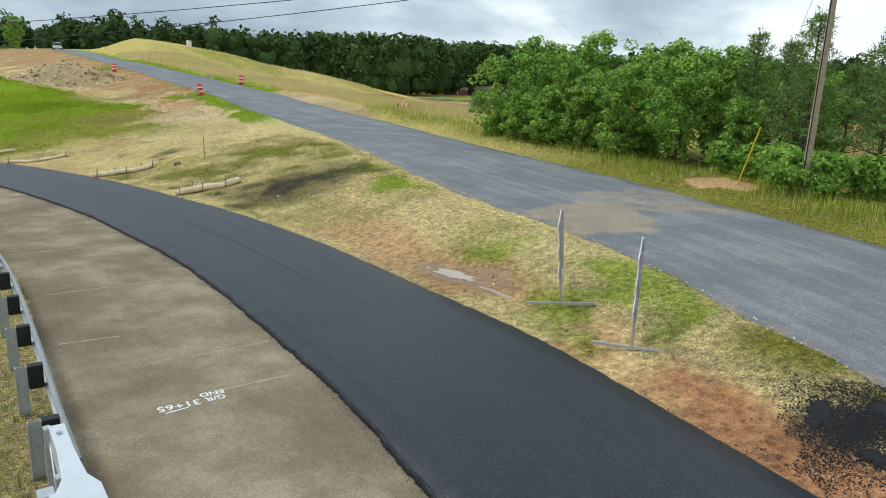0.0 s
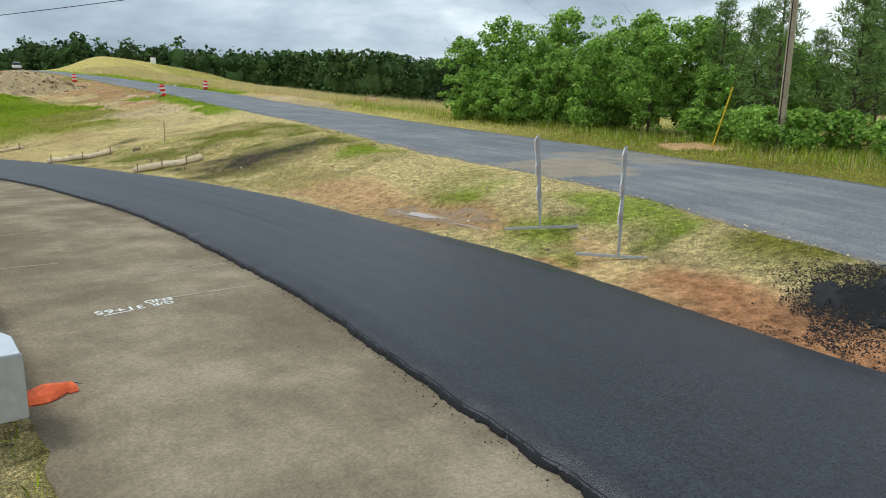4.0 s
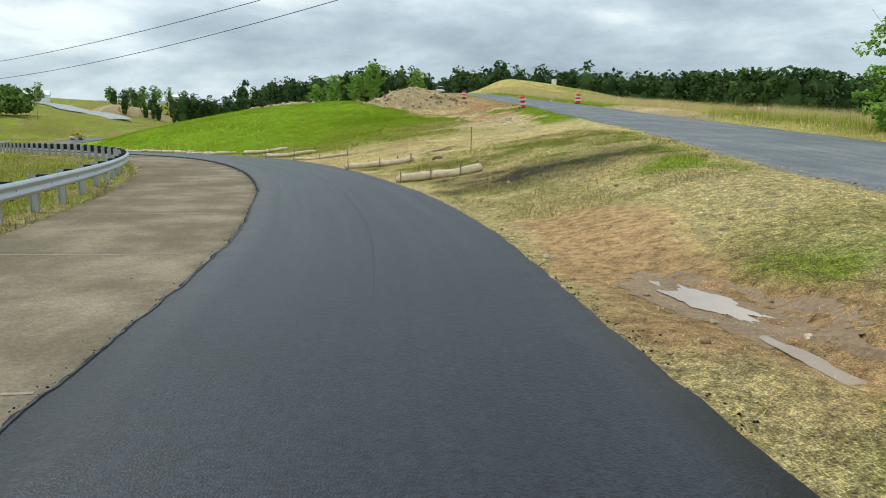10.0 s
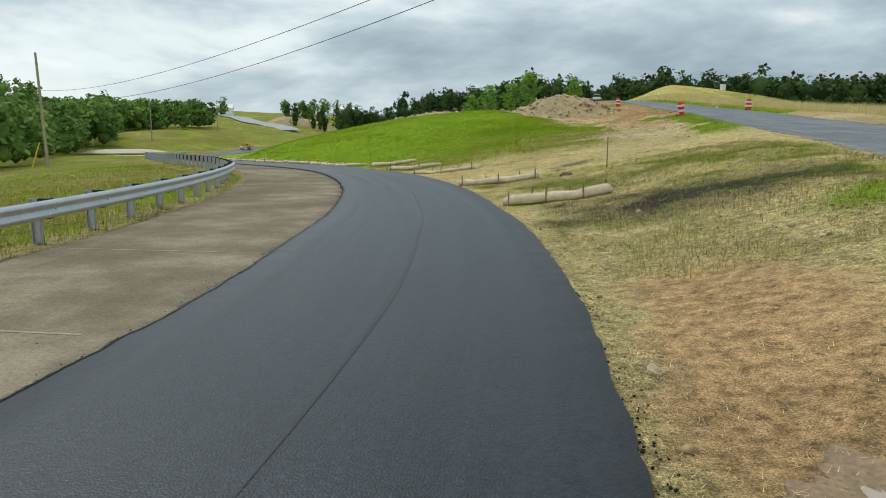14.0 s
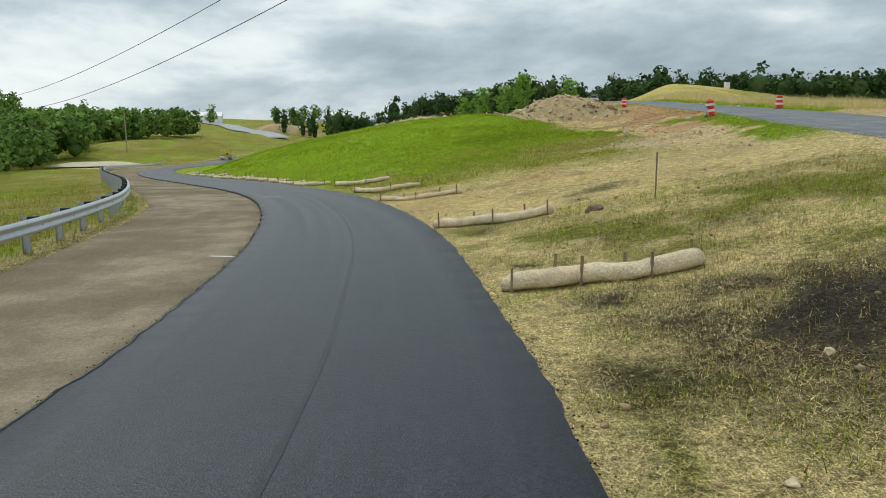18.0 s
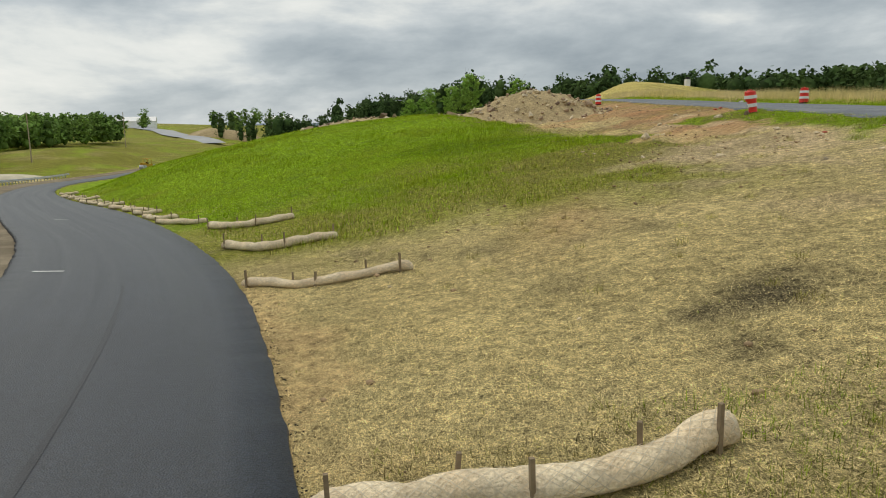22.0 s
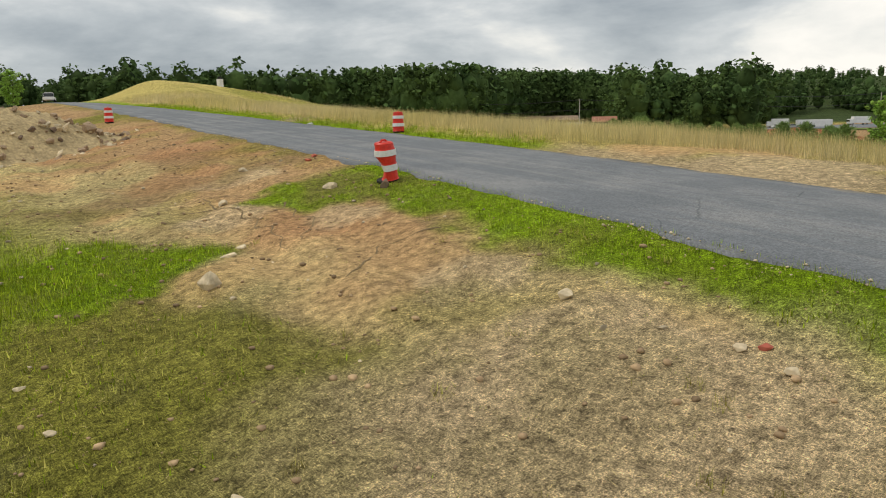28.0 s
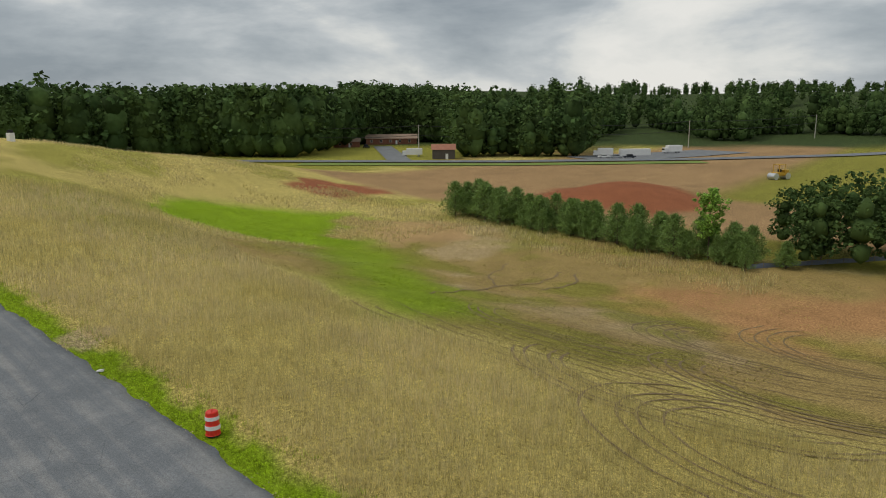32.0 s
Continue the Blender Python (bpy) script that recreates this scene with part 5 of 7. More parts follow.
V = [meadow(30, 62, 40, 100, 14, 8, 0.5, 0.85, 0.0055, rng, dry_at), meadow(38, 90, 100, 150, 5, 6, 0.6, 0.9, 0.015, rng, dry_at), meadow(44, 135, 120, 225, 2.4, 6, 0.3, 0.55, 0.02, rng, lambda x, y: (x > old_far(y) + 2) & (chances(x, y)[0] < 0.35) & (fbm(x, y, 9, 104) > 0.4) & ~dry_at(x, y))]
as_stuff("dry_meadow", np.concatenate(V), M_GOLD, "tall golden dry grass on the slope beyond the road", "tall grass")
X1, Y1 = scatter(50, 112, 62, 150, 3.0, rng)
keep = (X1 > old_far(Y1) + 14) & (fbm(X1, Y1, 5, 107) > 0.42)
bx, by = tufts(X1[keep], Y1[keep], 5, 0.15, rng)
v = blades(bx, by, rng.uniform(0.06, 0.16, len(bx)), rng.uniform(0.012, 0.022, len(bx)), rng, 0.6)
pick = np.repeat(chances(bx, by)[0] + rng.normal(size=len(bx)) * 0.2 > 0.6, 3)
as_stuff("field_grass", v[pick], M_GRASS, "green grass sown over the field", "grass")
as_stuff("field_stubble", v[~pick], M_DULL, "thin olive stubble over the field", "grass")


def furrow(v, f, pts, w, lift=0.03):
    """A narrow band of dark brown earth laid over the ground along a line."""
    pts = np.asarray(pts)
    d = np.gradient(pts, axis=0)
    d /= np.maximum(np.linalg.norm(d, axis=1), 1e-6)[:, None]
    side = np.stack([-d[:, 1], d[:, 0]], 1) * (w * (0.1 + 1.6 * fbm(pts[:, 0], pts[:, 1], 0.7, 111)))[:, None]
    n0 = len(v)
    e = np.stack([pts - side, pts + side], 1).reshape(-1, 2)
    v += [tuple(q) for q in np.column_stack([e, on_ground(e[:, 0], e[:, 1]) + lift])]
    f += [(n0 + 2 * i, n0 + 2 * i + 1, n0 + 2 * i + 3, n0 + 2 * i + 2) for i in range(len(pts) - 1)]


# the prints of tracked machines in the field
v, f = [], []
for k in range(24):
    x0 = 53 + 1.25 * k + rng.normal() * 0.15
    y = np.linspace(rng.uniform(76, 88), rng.uniform(52, 66), 40)
    x = x0 + 0.012 * (y - 70) ** 2 + 0.8 * (fbm(y, y * 0 + k, 6.0, 112) - 0.5)
    keep = x > old_far(y) + 15
    if keep.sum() > 4:
        furrow(v, f, np.stack([x[keep], y[keep]], 1), 0.05)
for cx, cy, r0, many, a0, a1 in ((59, 65, 5.5, 4, 1.6, 4.3), (53, 58, 5, 4, 0.8, 3.2), (66, 60, 5, 4, 1.4, 3.6), (78, 64, 6, 4, 1.2, 3.4), (70, 76, 6, 3, 1.8, 3.9), (84, 56, 7, 4, 1.0, 3.0)):
    for k in range(many):
        r = r0 + 0.9 * k + rng.normal() * 0.15
        a = np.linspace(a0 + rng.normal() * 0.15, a1 + rng.normal() * 0.25, 36)
        furrow(v, f, np.stack([cx + r * np.cos(a), cy + 1.3 * r * np.sin(a)], 1), 0.08)
tagged(sheet("tyre_tracks", v, f, M_RUT), "curved machine tracks pressed into the field", "tracks", kind="stuff")
v, f = [], []
for line in (((68, 89.7), (76, 91.5), (84, 92.6), (90, 91.0), (96.5, 91.7)), ((83, 92.5), (89, 97.3), (97, 99.5)), ((86, 89.0), (92, 87.8), (97, 90.0))):
    p = np.array(line, float)
    t = np.linspace(0, len(p) - 1, 60)
    x, y = np.interp(t, np.arange(len(p)), p[:, 0]), np.interp(t, np.arange(len(p)), p[:, 1])
    y = y + 1.2 * (fbm(x, y * 0, 2.0, 113) - 0.5)
    furrow(v, f, np.stack([x, y], 1), 0.13, 0.05)
for line in (((21.6, 67), (23.4, 65.6), (24.6, 65.8)), ((22, 69.5), (23.5, 66.9), (23.4, 63.5), (22.6, 60.5)), ((24.5, 64.5), (24.0, 62.2), (23.0, 60.8)), ((22.3, 58), (23.6, 59.2), (24.6, 58.7)), ((22.5, 73), (24.8, 70.5), (26.9, 70.8))):
    p = np.array(line, float)
    t = np.linspace(0, len(p) - 1, 50)
    x, y = np.interp(t, np.arange(len(p)), p[:, 0]), np.interp(t, np.arange(len(p)), p[:, 1])
    x, y = x + 0.5 * (fbm(y, x * 0, 0.5, 114) - 0.5), y + 0.5 * (fbm(x, y * 0, 0.5, 115) - 0.5)
    furrow(v, f, np.stack([x, y], 1), 0.017, 0.008)
tagged(sheet("soil_cracks", v, f, M_RUT), "dark open cracks and furrows in the bare dirt", "cracks", kind="stuff")
X1, Y1 = scatter(80, 150, 70, 175, 1.2, rng)
edge = X1 - 129 + 14 * (130 - Y1) / 50
keep = (np.abs(edge + 9) < 5) & (Y1 < 165)
X1, Y1 = X1[keep], Y1[keep]
bx, by = tufts(X1, Y1, 7, 0.3, rng)
as_stuff("field_edge_grass", blades(bx, by, rng.uniform(0.5, 0.9, len(bx)), rng.uniform(0.015, 0.03, len(bx)), rng, 0.3), M_GOLD, "strip of dry grass before the young pines", "tall grass")
# verge beyond the road, before the thicket
X1, Y1 = scatter(14, 40, -12, 48, 22, rng)
e = X1 - old_far(Y1)
keep = (e > 0.15) & (e < 5.5) & (rng.random(len(X1)) < 0.35 + 0.65 * smooth01(e / 2)) & (np.hypot(X1 - 29, Y1 - 14.5) > 1.7)
X1, Y1, e = X1[keep], Y1[keep], e[keep]
bx, by = tufts(X1, Y1, 5, 0.09, rng)
hh = np.repeat(0.08 + 0.42 * smooth01((e - 0.8) / 2.5), 5)
v = blades(bx, by, rng.uniform(0.6, 1.2, len(bx)) * hh, rng.uniform(0.005, 0.01, len(bx)), rng, 0.4)
pick = np.repeat(rng.random(len(bx)) < 0.72, 3)
as_stuff("verge_grass", v[pick], M_GRASS, "green verge grass along the old road", "grass")
as_stuff("verge_dry_grass", v[~pick], M_GOLD, "dry seed heads in the verge", "grass")
# green strip at the foot of the meadow, and the left shoulder
X1, Y1 = scatter(30, 48, 45, 130, 16, rng)
e = X1 - old_far(Y1)
keep = (e > 0.1) & (e < 1.6 + fbm(X1, Y1, 2.0, 105)) & (Y1 > 65 + 3 * fbm(X1, Y1, 1.0, 108))
bx, by = tufts(X1[keep], Y1[keep], 5, 0.08, rng)
as_stuff("meadow_foot_grass", blades(bx, by, rng.uniform(0.08, 0.3, len(bx)), rng.uniform(0.006, 0.012, len(bx)), rng, 0.5), M_GRASS, "green strip of grass at the road edge", "grass")
X1, Y1 = scatter(-16, 4, 5, 75, 24, rng)
d = base_left(Y1) - X1
keep = (d > 0.15) & (d < 14) & (rng.random(len(X1)) < 1.1 - d / 16)
X1, Y1 = X1[keep], Y1[keep]
bx, by = tufts(X1, Y1, 4, 0.08, rng)
v = blades(bx, by, rng.uniform(0.06, 0.2, len(bx)), rng.uniform(0.005, 0.01, len(bx)), rng, 0.6)
pick = np.repeat(fbm(bx, by, 2.5, 106) + rng.normal(size=len(bx)) * 0.1 > 0.52, 3)
as_stuff("shoulder_grass", v[pick], M_GRASS, "green grass on the slope behind the guardrail", "grass")
as_stuff("shoulder_dry_grass", v[~pick], M_DULL, "yellowed grass on the slope behind the guardrail", "grass")


# ---- barricades ----
def barricade(name, x, y, turn, label, lean=0.0):
    top = empty(name, pose(x, y, gz(x + 0.5, y + 0.3) - 0.02, lean, 0, turn))
    tagged(top, label, "barricade", group="barricades between the roads")
    for px in (0.0, 1.38):
        bm = boxed((px - 0.025, -0.025, 0.03), (px + 0.025, 0.025, 1.86), 0.004)
        post = part("upright", bm, M_POST, top, "perforated square steel tube")
        bm = bmesh.new()
        for k in range(34):
            z = 0.12 + k * 0.051
            for side in (-0.0262, 0.0262):
                box(bm, (px - 0.006, side - 0.001, z - 0.006), (px + 0.006, side + 0.001, z + 0.006))
                box(bm, (px + side - 0.001, -0.006, z - 0.006), (px + side + 0.001, 0.006, z + 0.006))
        part("holes", bm, M_BLOCK, post, "row of punched holes")["kind"] = "stuff"
        bm = boxed((px - 0.025, -0.78, 0.0), (px + 0.025, 0.74, 0.05), 0.004)
        part("foot", bm, M_POST, top)
    bm = boxed((0.03, -0.022, 0.42), (1.35, 0.022, 0.464), 0.004)
    part("brace", bm, M_POST, top)
    for z in (0.62, 1.12, 1.62):
        bm = boxed((-0.33, 0.03, z), (1.71, 0.052, z + 0.2), 0.006)
        board = part("board", bm, M_SHEEN, top, "white plastic board with orange stripes")
        for face in (0.0295, 0.0525):
            bm = bmesh.new()
            for k in range(7):
                x0 = -0.33 + 0.02 + k * 0.27
                a = [bm.verts.new((min(max(x0 + s, -0.33), 1.71), face, z + h)) for s, h in ((0, 0.006), (0.135, 0.006), (0.315, 0.194), (0.18, 0.194))]
                bm.faces.new(a)
            part("stripes", bm, M_ORANGE, board, "orange diagonal stripes")
    bm = boxed((0.35, 0.053, 1.34), (0.8, 0.058, 1.6), 0.002)
    part("plate", bm, M_WHITE, top, "blank white plate")
    return top


barricade("barricade", 11.05, 6.83, 31.0, "three-board striped barricade on galvanised feet beside spilled asphalt")
barricade("barricade", 11.85, 9.2, 37.3, "three-board striped barricade leaning on grassy ground", -4.5)


# ---- straw wattles and stakes ----
def wattle(x0, y0, x1, y1, seed, label, r=0.17, sag=0.25, stakes=5, bend=0.0):
    rng = np.random.default_rng(seed)
    n, sides = 44, 18
    t = np.linspace(0, 1, n)
    nxn, nyn = -(y1 - y0), (x1 - x0)
    ln = math.hypot(nxn, nyn)
    bow = bend * np.sin(t * np.pi) + sag * (np.sin(t * np.pi) * 0.5 + 0.35 * np.sin(t * 9 + seed) + 0.12 * np.sin(t * 21 + seed * 2))
    cx, cy = x0 + (x1 - x0) * t - bow * nxn / ln, y0 + (y1 - y0) * t - bow * nyn / ln
    rad = r * (0.74 + 0.5 * fbm(t * ln, t * 0 + seed, 0.5, seed)) * np.minimum(1, 0.72 + 8 * np.minimum(t, 1 - t))
    cz = on_ground(cx, cy) + rad * 0.82
    dirx, diry = np.gradient(cx), np.gradient(cy)
    dl = np.hypot(dirx, diry)
    sx, sy = -diry / dl, dirx / dl
    ang = np.linspace(0, 2 * np.pi, sides, endpoint=False)
    v = []
    for i in range(n):
        rr = rad[i] * (1 + 0.05 * np.sin(ang * 3 + i * 0.8))
        v.append(np.stack([cx[i] + np.cos(ang) * rr * sx[i], cy[i] + np.cos(ang) * rr * sy[i], cz[i] + np.sin(ang) * rr * np.where(np.sin(ang) < 0, 0.8, 0.95)], 1))
    f = []
    for i in range(n - 1):
        for j in range(sides):
            k = (j + 1) % sides
            f.append((i * sides + j, i * sides + k, (i + 1) * sides + k, (i + 1) * sides + j))
    v = np.concatenate(v)
    for end in (0, n - 1):
        v = np.concatenate([v, [[cx[end] + (-1 if end == 0 else 1) * dirx[end] / dl[end] * 0.03, cy[end] + (-1 if end == 0 else 1) * diry[end] / dl[end] * 0.03, cz[end]]]])
        c = len(v) - 1
        for j in range(sides):
            f.append((end * sides + j, end * sides + (j + 1) % sides, c, c))
    top = empty("straw_wattle")
    tagged(top, label, "straw wattle", group="straw wattles along the new road")
    me = bpy.data.meshes.new("sock")
    me.from_pydata([tuple(p) for p in v], [], [tuple(q if q[2] != q[3] else q[:3]) for q in f])
    me.materials.append(M_SOCK)
    me.shade_smooth()
    sock = new("sock", me)
    sock.parent = top
    # netting cords wound both ways round the sock
    bm = bmesh.new()
    for way in (-1, 1):
        for start in range(0, 9):
            prev = None
            for i in range(0, n):
                for sub in (0, 0.5):
                    if i == n - 1 and sub:
                        continue
                    q = min(int(i), n - 2)
                    a = start * 2 * np.pi / 9 + way * (i + sub) * 0.42
                    rr = rad[q] * 1.015
                    if np.sin(a) < -0.5:
                        prev = None
                        continue
                    p = Vector((cx[q] + (cx[q + 1] - cx[q]) * sub + math.cos(a) * rr * sx[q], cy[q] + (cy[q + 1] - cy[q]) * sub + math.cos(a) * rr * sy[q], cz[q] + (cz[q + 1] - cz[q]) * sub + math.sin(a) * rr * 0.97))
                    if prev is not None:
                        up = Vector((math.cos(a) * sx[q], math.cos(a) * sy[q], math.sin(a))) * 0.003
                        side = (p - prev).cross(up).normalized() * 0.0028
                        bm.faces.new([bm.verts.new(prev - side + up), bm.verts.new(prev + side + up), bm.verts.new(p + side + up), bm.verts.new(p - side + up)])
                    prev = p
    part("netting", bm, M_NET, sock, "pale cord netting")
    for k in range(stakes):
        i = int((0.06 + 0.88 * (k + 0.25 * (k % 2)) / max(stakes - 1, 1)) * (n - 1)) if stakes > 1 else n // 2
        i = min(i, n - 2)
        side = 0.98 if k % 2 else -0.9
        px, py = cx[i] + sx[i] * rad[i] * side, cy[i] + sy[i] * rad[i] * side
        z = gz(px, py)
        lean = rng.normal(size=2) * 0.05
        bm = bmesh.new()
        box(bm, (-0.017, -0.017, -0.1), (0.017, 0.017, rad[i] * 2 + rng.uniform(0.05, 0.16)), pose(px, py, z, math.degrees(lean[0]), math.degrees(lean[1]), rng.uniform(0, 90)))
        part("stake", bm, M_STAKE, top, "weathered wooden stake")
    return top


M_NET = material("pale_cord", (0.62, 0.54, 0.4), 0.9, grain=0.15, size=20)
wattle(11.2, 29.5, 14.05, 29.25, 1, "thick netted straw wattle staked across the ditch", 0.15, 0.2, 6, -0.05)
wattle(10.1, 37.0, 13.15, 37.1, 2, "netted straw wattle staked across the ditch", 0.145, 0.2, 5, 0.1)
wattle(7.95, 45.5, 11.05, 44.9, 3, "half-buried netted straw wattle with stakes", 0.10, 0.15, 5, 0.45)
wattle(6.35, 50.9, 9.35, 50.0, 4, "pale netted straw wattle with stakes", 0.125, 0.15, 4, 0.5)
wattle(4.75, 55.7, 7.7, 54.6, 5, "pale netted straw wattle with stakes", 0.125, 0.2, 4, 0.35)
for k, y in enumerate((60.2, 63.3, 65.6, 68.2, 70.6, 73.2, 75.6, 78.4, 81.0, 84.0, 87.2, 90.6)):
    x = float(lane_right(y)) + 0.35
    ln = (1.0, 0.85, 0.7, 0.95)[k % 4]
    wattle(x, y, x + 2.3 * ln, y - (2.3, 2.9, 1.9)[k % 3] * ln, 20 + k, "pale lumpy straw wattle at the foot of the mound", 0.11, 0.3, 3, 0.2)

bm = bmesh.new()
box(bm, (-0.014, -0.014, -0.2), (0.014, 0.014, 1.12), pose(15.55, 36.54, gz(15.55, 36.54), 1, -1, 20))
tagged(part("survey_stake", bm, M_STAKE), "thin upright wooden survey stake on the bank", "stake")


# ---- stones ----
def stone(name, x, y, size, seed, label, flat=0.7, mat=None, sink=0.25, group=""):
    rng = np.random.default_rng(seed)
    bm = bmesh.new()
    pts = rng.normal(size=(16, 3))
    pts /= np.linalg.norm(pts, axis=1)[:, None]
    for p in pts:
        bm.verts.new(Vector(p * rng.uniform(0.75, 1.1)))
    bmesh.ops.convex_hull(bm, input=bm.verts[:])
    bmesh.ops.delete(bm, geom=[v for v in bm.verts if not v.link_faces], context="VERTS")
    bmesh.ops.bevel(bm, geom=bm.edges[:], offset=0.06, segments=1, affect="EDGES")
    sx, sy, sz = size * rng.uniform(0.8, 1.2), size * rng.uniform(0.6, 0.95), size * flat
    bmesh.ops.scale(bm, vec=(sx, sy, sz), verts=bm.verts[:])
    ob = part(name, bm, mat or M_ROCK)
    ob.matrix_basis = pose(x, y, gz(x, y) + sz * (1 - sink * 2) * 0.6, rng.uniform(-12, 12), rng.uniform(-12, 12), rng.uniform(0, 360))
    return tagged(ob, label, "stone", group=group)


M_BROWNROCK = material("brown_stone", (0.2, 0.14, 0.1), 0.9, grain=0.3, size=8, bump_size=10, bump_depth=0.03)
M_REDROCK = material("red_brick", (0.45, 0.12, 0.08), 0.85, grain=0.2, size=10)
stone("boulder", 14.1, 36.55, 0.28, 201, "brown boulder half sunk in the straw", 0.5, M_BROWNROCK)
stone("boulder", 13.83, 36.17, 0.13, 202, "small dark stone on the straw", 0.7, M_BROWNROCK)
stone("boulder", 20.74, 59.72, 0.26, 203, "pale angular boulder at the grass edge", 0.8)
stone("rock", 23.21, 54.64, 0.2, 204, "flat pale rock beside the grass verge", 0.4)
stone("rock", 25.86, 64.31, 0.22, 205, "pale block of stone in the green grass", 0.6)
stone("rock", 25.91, 69.45, 0.16, 206, "pale rock on the bare dirt", 0.6)
stone("rock", 23.6, 65.7, 0.18, 207, "pale rock on the bare dirt", 0.6)
stone("rock", 21.76, 61.3, 0.16, 208, "flat pale rock on the dirt", 0.4)
stone("rock", 26.35, 62.7, 0.17, 209, "split block of wood-brown stone beside the drum", 1.2, M_BROWNROCK)
stone("rock", 27.6, 68.4, 0.16, 210, "reddish rock at the road edge", 0.5, M_REDROCK)
ob = stone("brick_fragment", 23.25, 52.16, 0.1, 211, "red brick fragment in the grass", 0.5, M_REDROCK)
stone("rock", 19.9, 51.6, 0.16, 212, "pale rock on the straw", 0.5)
stone("rock", 37.6, 85.4, 0.24, 213, "white broken block in the verge grass", 0.4, M_WHITE)
stone("rock", 28.1, 68.9, 0.15, 214, "reddish rock at the road edge", 0.5, M_REDROCK)
rng = np.random.default_rng(99)
for k in range(120):
    y = rng.uniform(46, 96)
    u = rng.uniform(0.62, 0.97)
    x = float(lane_right(y)) * (1 - u) + float(old_near(y)) * u
    stone("rock", x, y, 0.02 + 0.10 * rng.random() ** 2, 300 + k, "small pale rock scattered on the dirt", 0.55, group="rocks scattered on the dirt track")
for k in range(26):
    y = rng.uniform(6, 58)
    x = float(old_far(y)) + rng.uniform(0.1, 3.0) if y > 45 else float(lane_right(y)) + rng.uniform(0.3, 4.5)
    stone("rock", x, y, rng.uniform(0.03, 0.08), 380 + k, "small pale stone lying on the ground", 0.6, group="small stones lying about")


# ---- rubble heap on the mound ----
def heap(name, cx, cy, rx, ry, h, count, seed, label, turn=0.0):
    rng = np.random.default_rng(seed)
    top = empty(name)
    tagged(top, label, "rubble heap")
    n = 40
    a, r = np.meshgrid(np.linspace(0, 2 * np.pi, n, endpoint=False), np.linspace(0, 1, 12))
    px, py = r * rx * np.cos(a), r * ry * np.sin(a)
    x, y = cx + px * math.cos(turn) - py * math.sin(turn), cy + px * math.sin(turn) + py * math.cos(turn)
    prof = h * (1 - smooth01(r * 1.02)) * (0.75 + 0.5 * fbm(x, y, 1.8, seed))
    z = on_ground(x.ravel(), y.ravel()).reshape(x.shape) + prof - 0.1
    v = np.stack([x, y, z], -1).reshape(-1, 3)
    f = [(i * n + j, i * n + (j + 1) % n, (i + 1) * n + (j + 1) % n, (i + 1) * n + j) for i in range(11) for j in range(n)]
    sheet("earth", v, f, M_HEAP, top)
    bases = []
    for k in range(6):
        bm = bmesh.new()
        pts = rng.normal(size=(12, 3))
        pts /= np.linalg.norm(pts, axis=1)[:, None]
        for p in pts:
            bm.verts.new(Vector(p * rng.uniform(0.7, 1.1) * [1, 0.8, 0.6]))
        bmesh.ops.convex_hull(bm, input=bm.verts[:])
        bmesh.ops.delete(bm, geom=[w for w in bm.verts if not w.link_faces], context="VERTS")
        me = bpy.data.meshes.new("rubble_stone")
        bm.to_mesh(me)
        bm.free()
        me.materials.append((M_ROCK, M_ROCK, M_ROCK2, M_ROCK, M_ROCK2, M_BROWNROCK)[k])
        bases.append(me)
    for k in range(count):
        rr, aa = math.sqrt(rng.random()) * 1.06, rng.uniform(0, 6.283)
        px, py = rr * rx * math.cos(aa), rr * ry * math.sin(aa)
        x, y = cx + px * math.cos(turn) - py * math.sin(turn), cy + px * math.sin(turn) + py * math.cos(turn)
        z = gz(x, y) + h * (1 - float(smooth01(np.array(rr * 1.02)))) * (0.75 + 0.5 * float(fbm(np.array([x]), np.array([y]), 1.8, seed)[0]))
        s = rng.uniform(0.1, 0.36) * (1.6 if rng.random() < 0.14 else 0.9)
        ob = new("rubble_stone", bases[k % 6])
        ob.parent = top
        ob.matrix_basis = pose(x, y, z - 0.05, *rng.uniform(-40, 40, 2), rng.uniform(0, 360)) @ Matrix.Scale(s, 4)
    return top


M_HEAP = material("heap_earth", (0.41, 0.315, 0.17), 0.95, grain=0.35, size=8, bump_size=5, bump_depth=0.12)
M_ROCK2 = material("tan_rubble_stone", (0.36, 0.26, 0.17), 0.9, grain=0.3, size=9, bump_size=12, bump_depth=0.03)
heap("rubble_heap", 22.0, 88.5, 7.2, 4.4, 2.75, 330, 6, "long heap of pale broken rubble and earth on the mound", 0.2)
heap("rubble_heap", 8.0, 90.5, 5.0, 1.6, 0.35, 70, 7, "low ragged line of pale stones along the mound crest", -0.1)


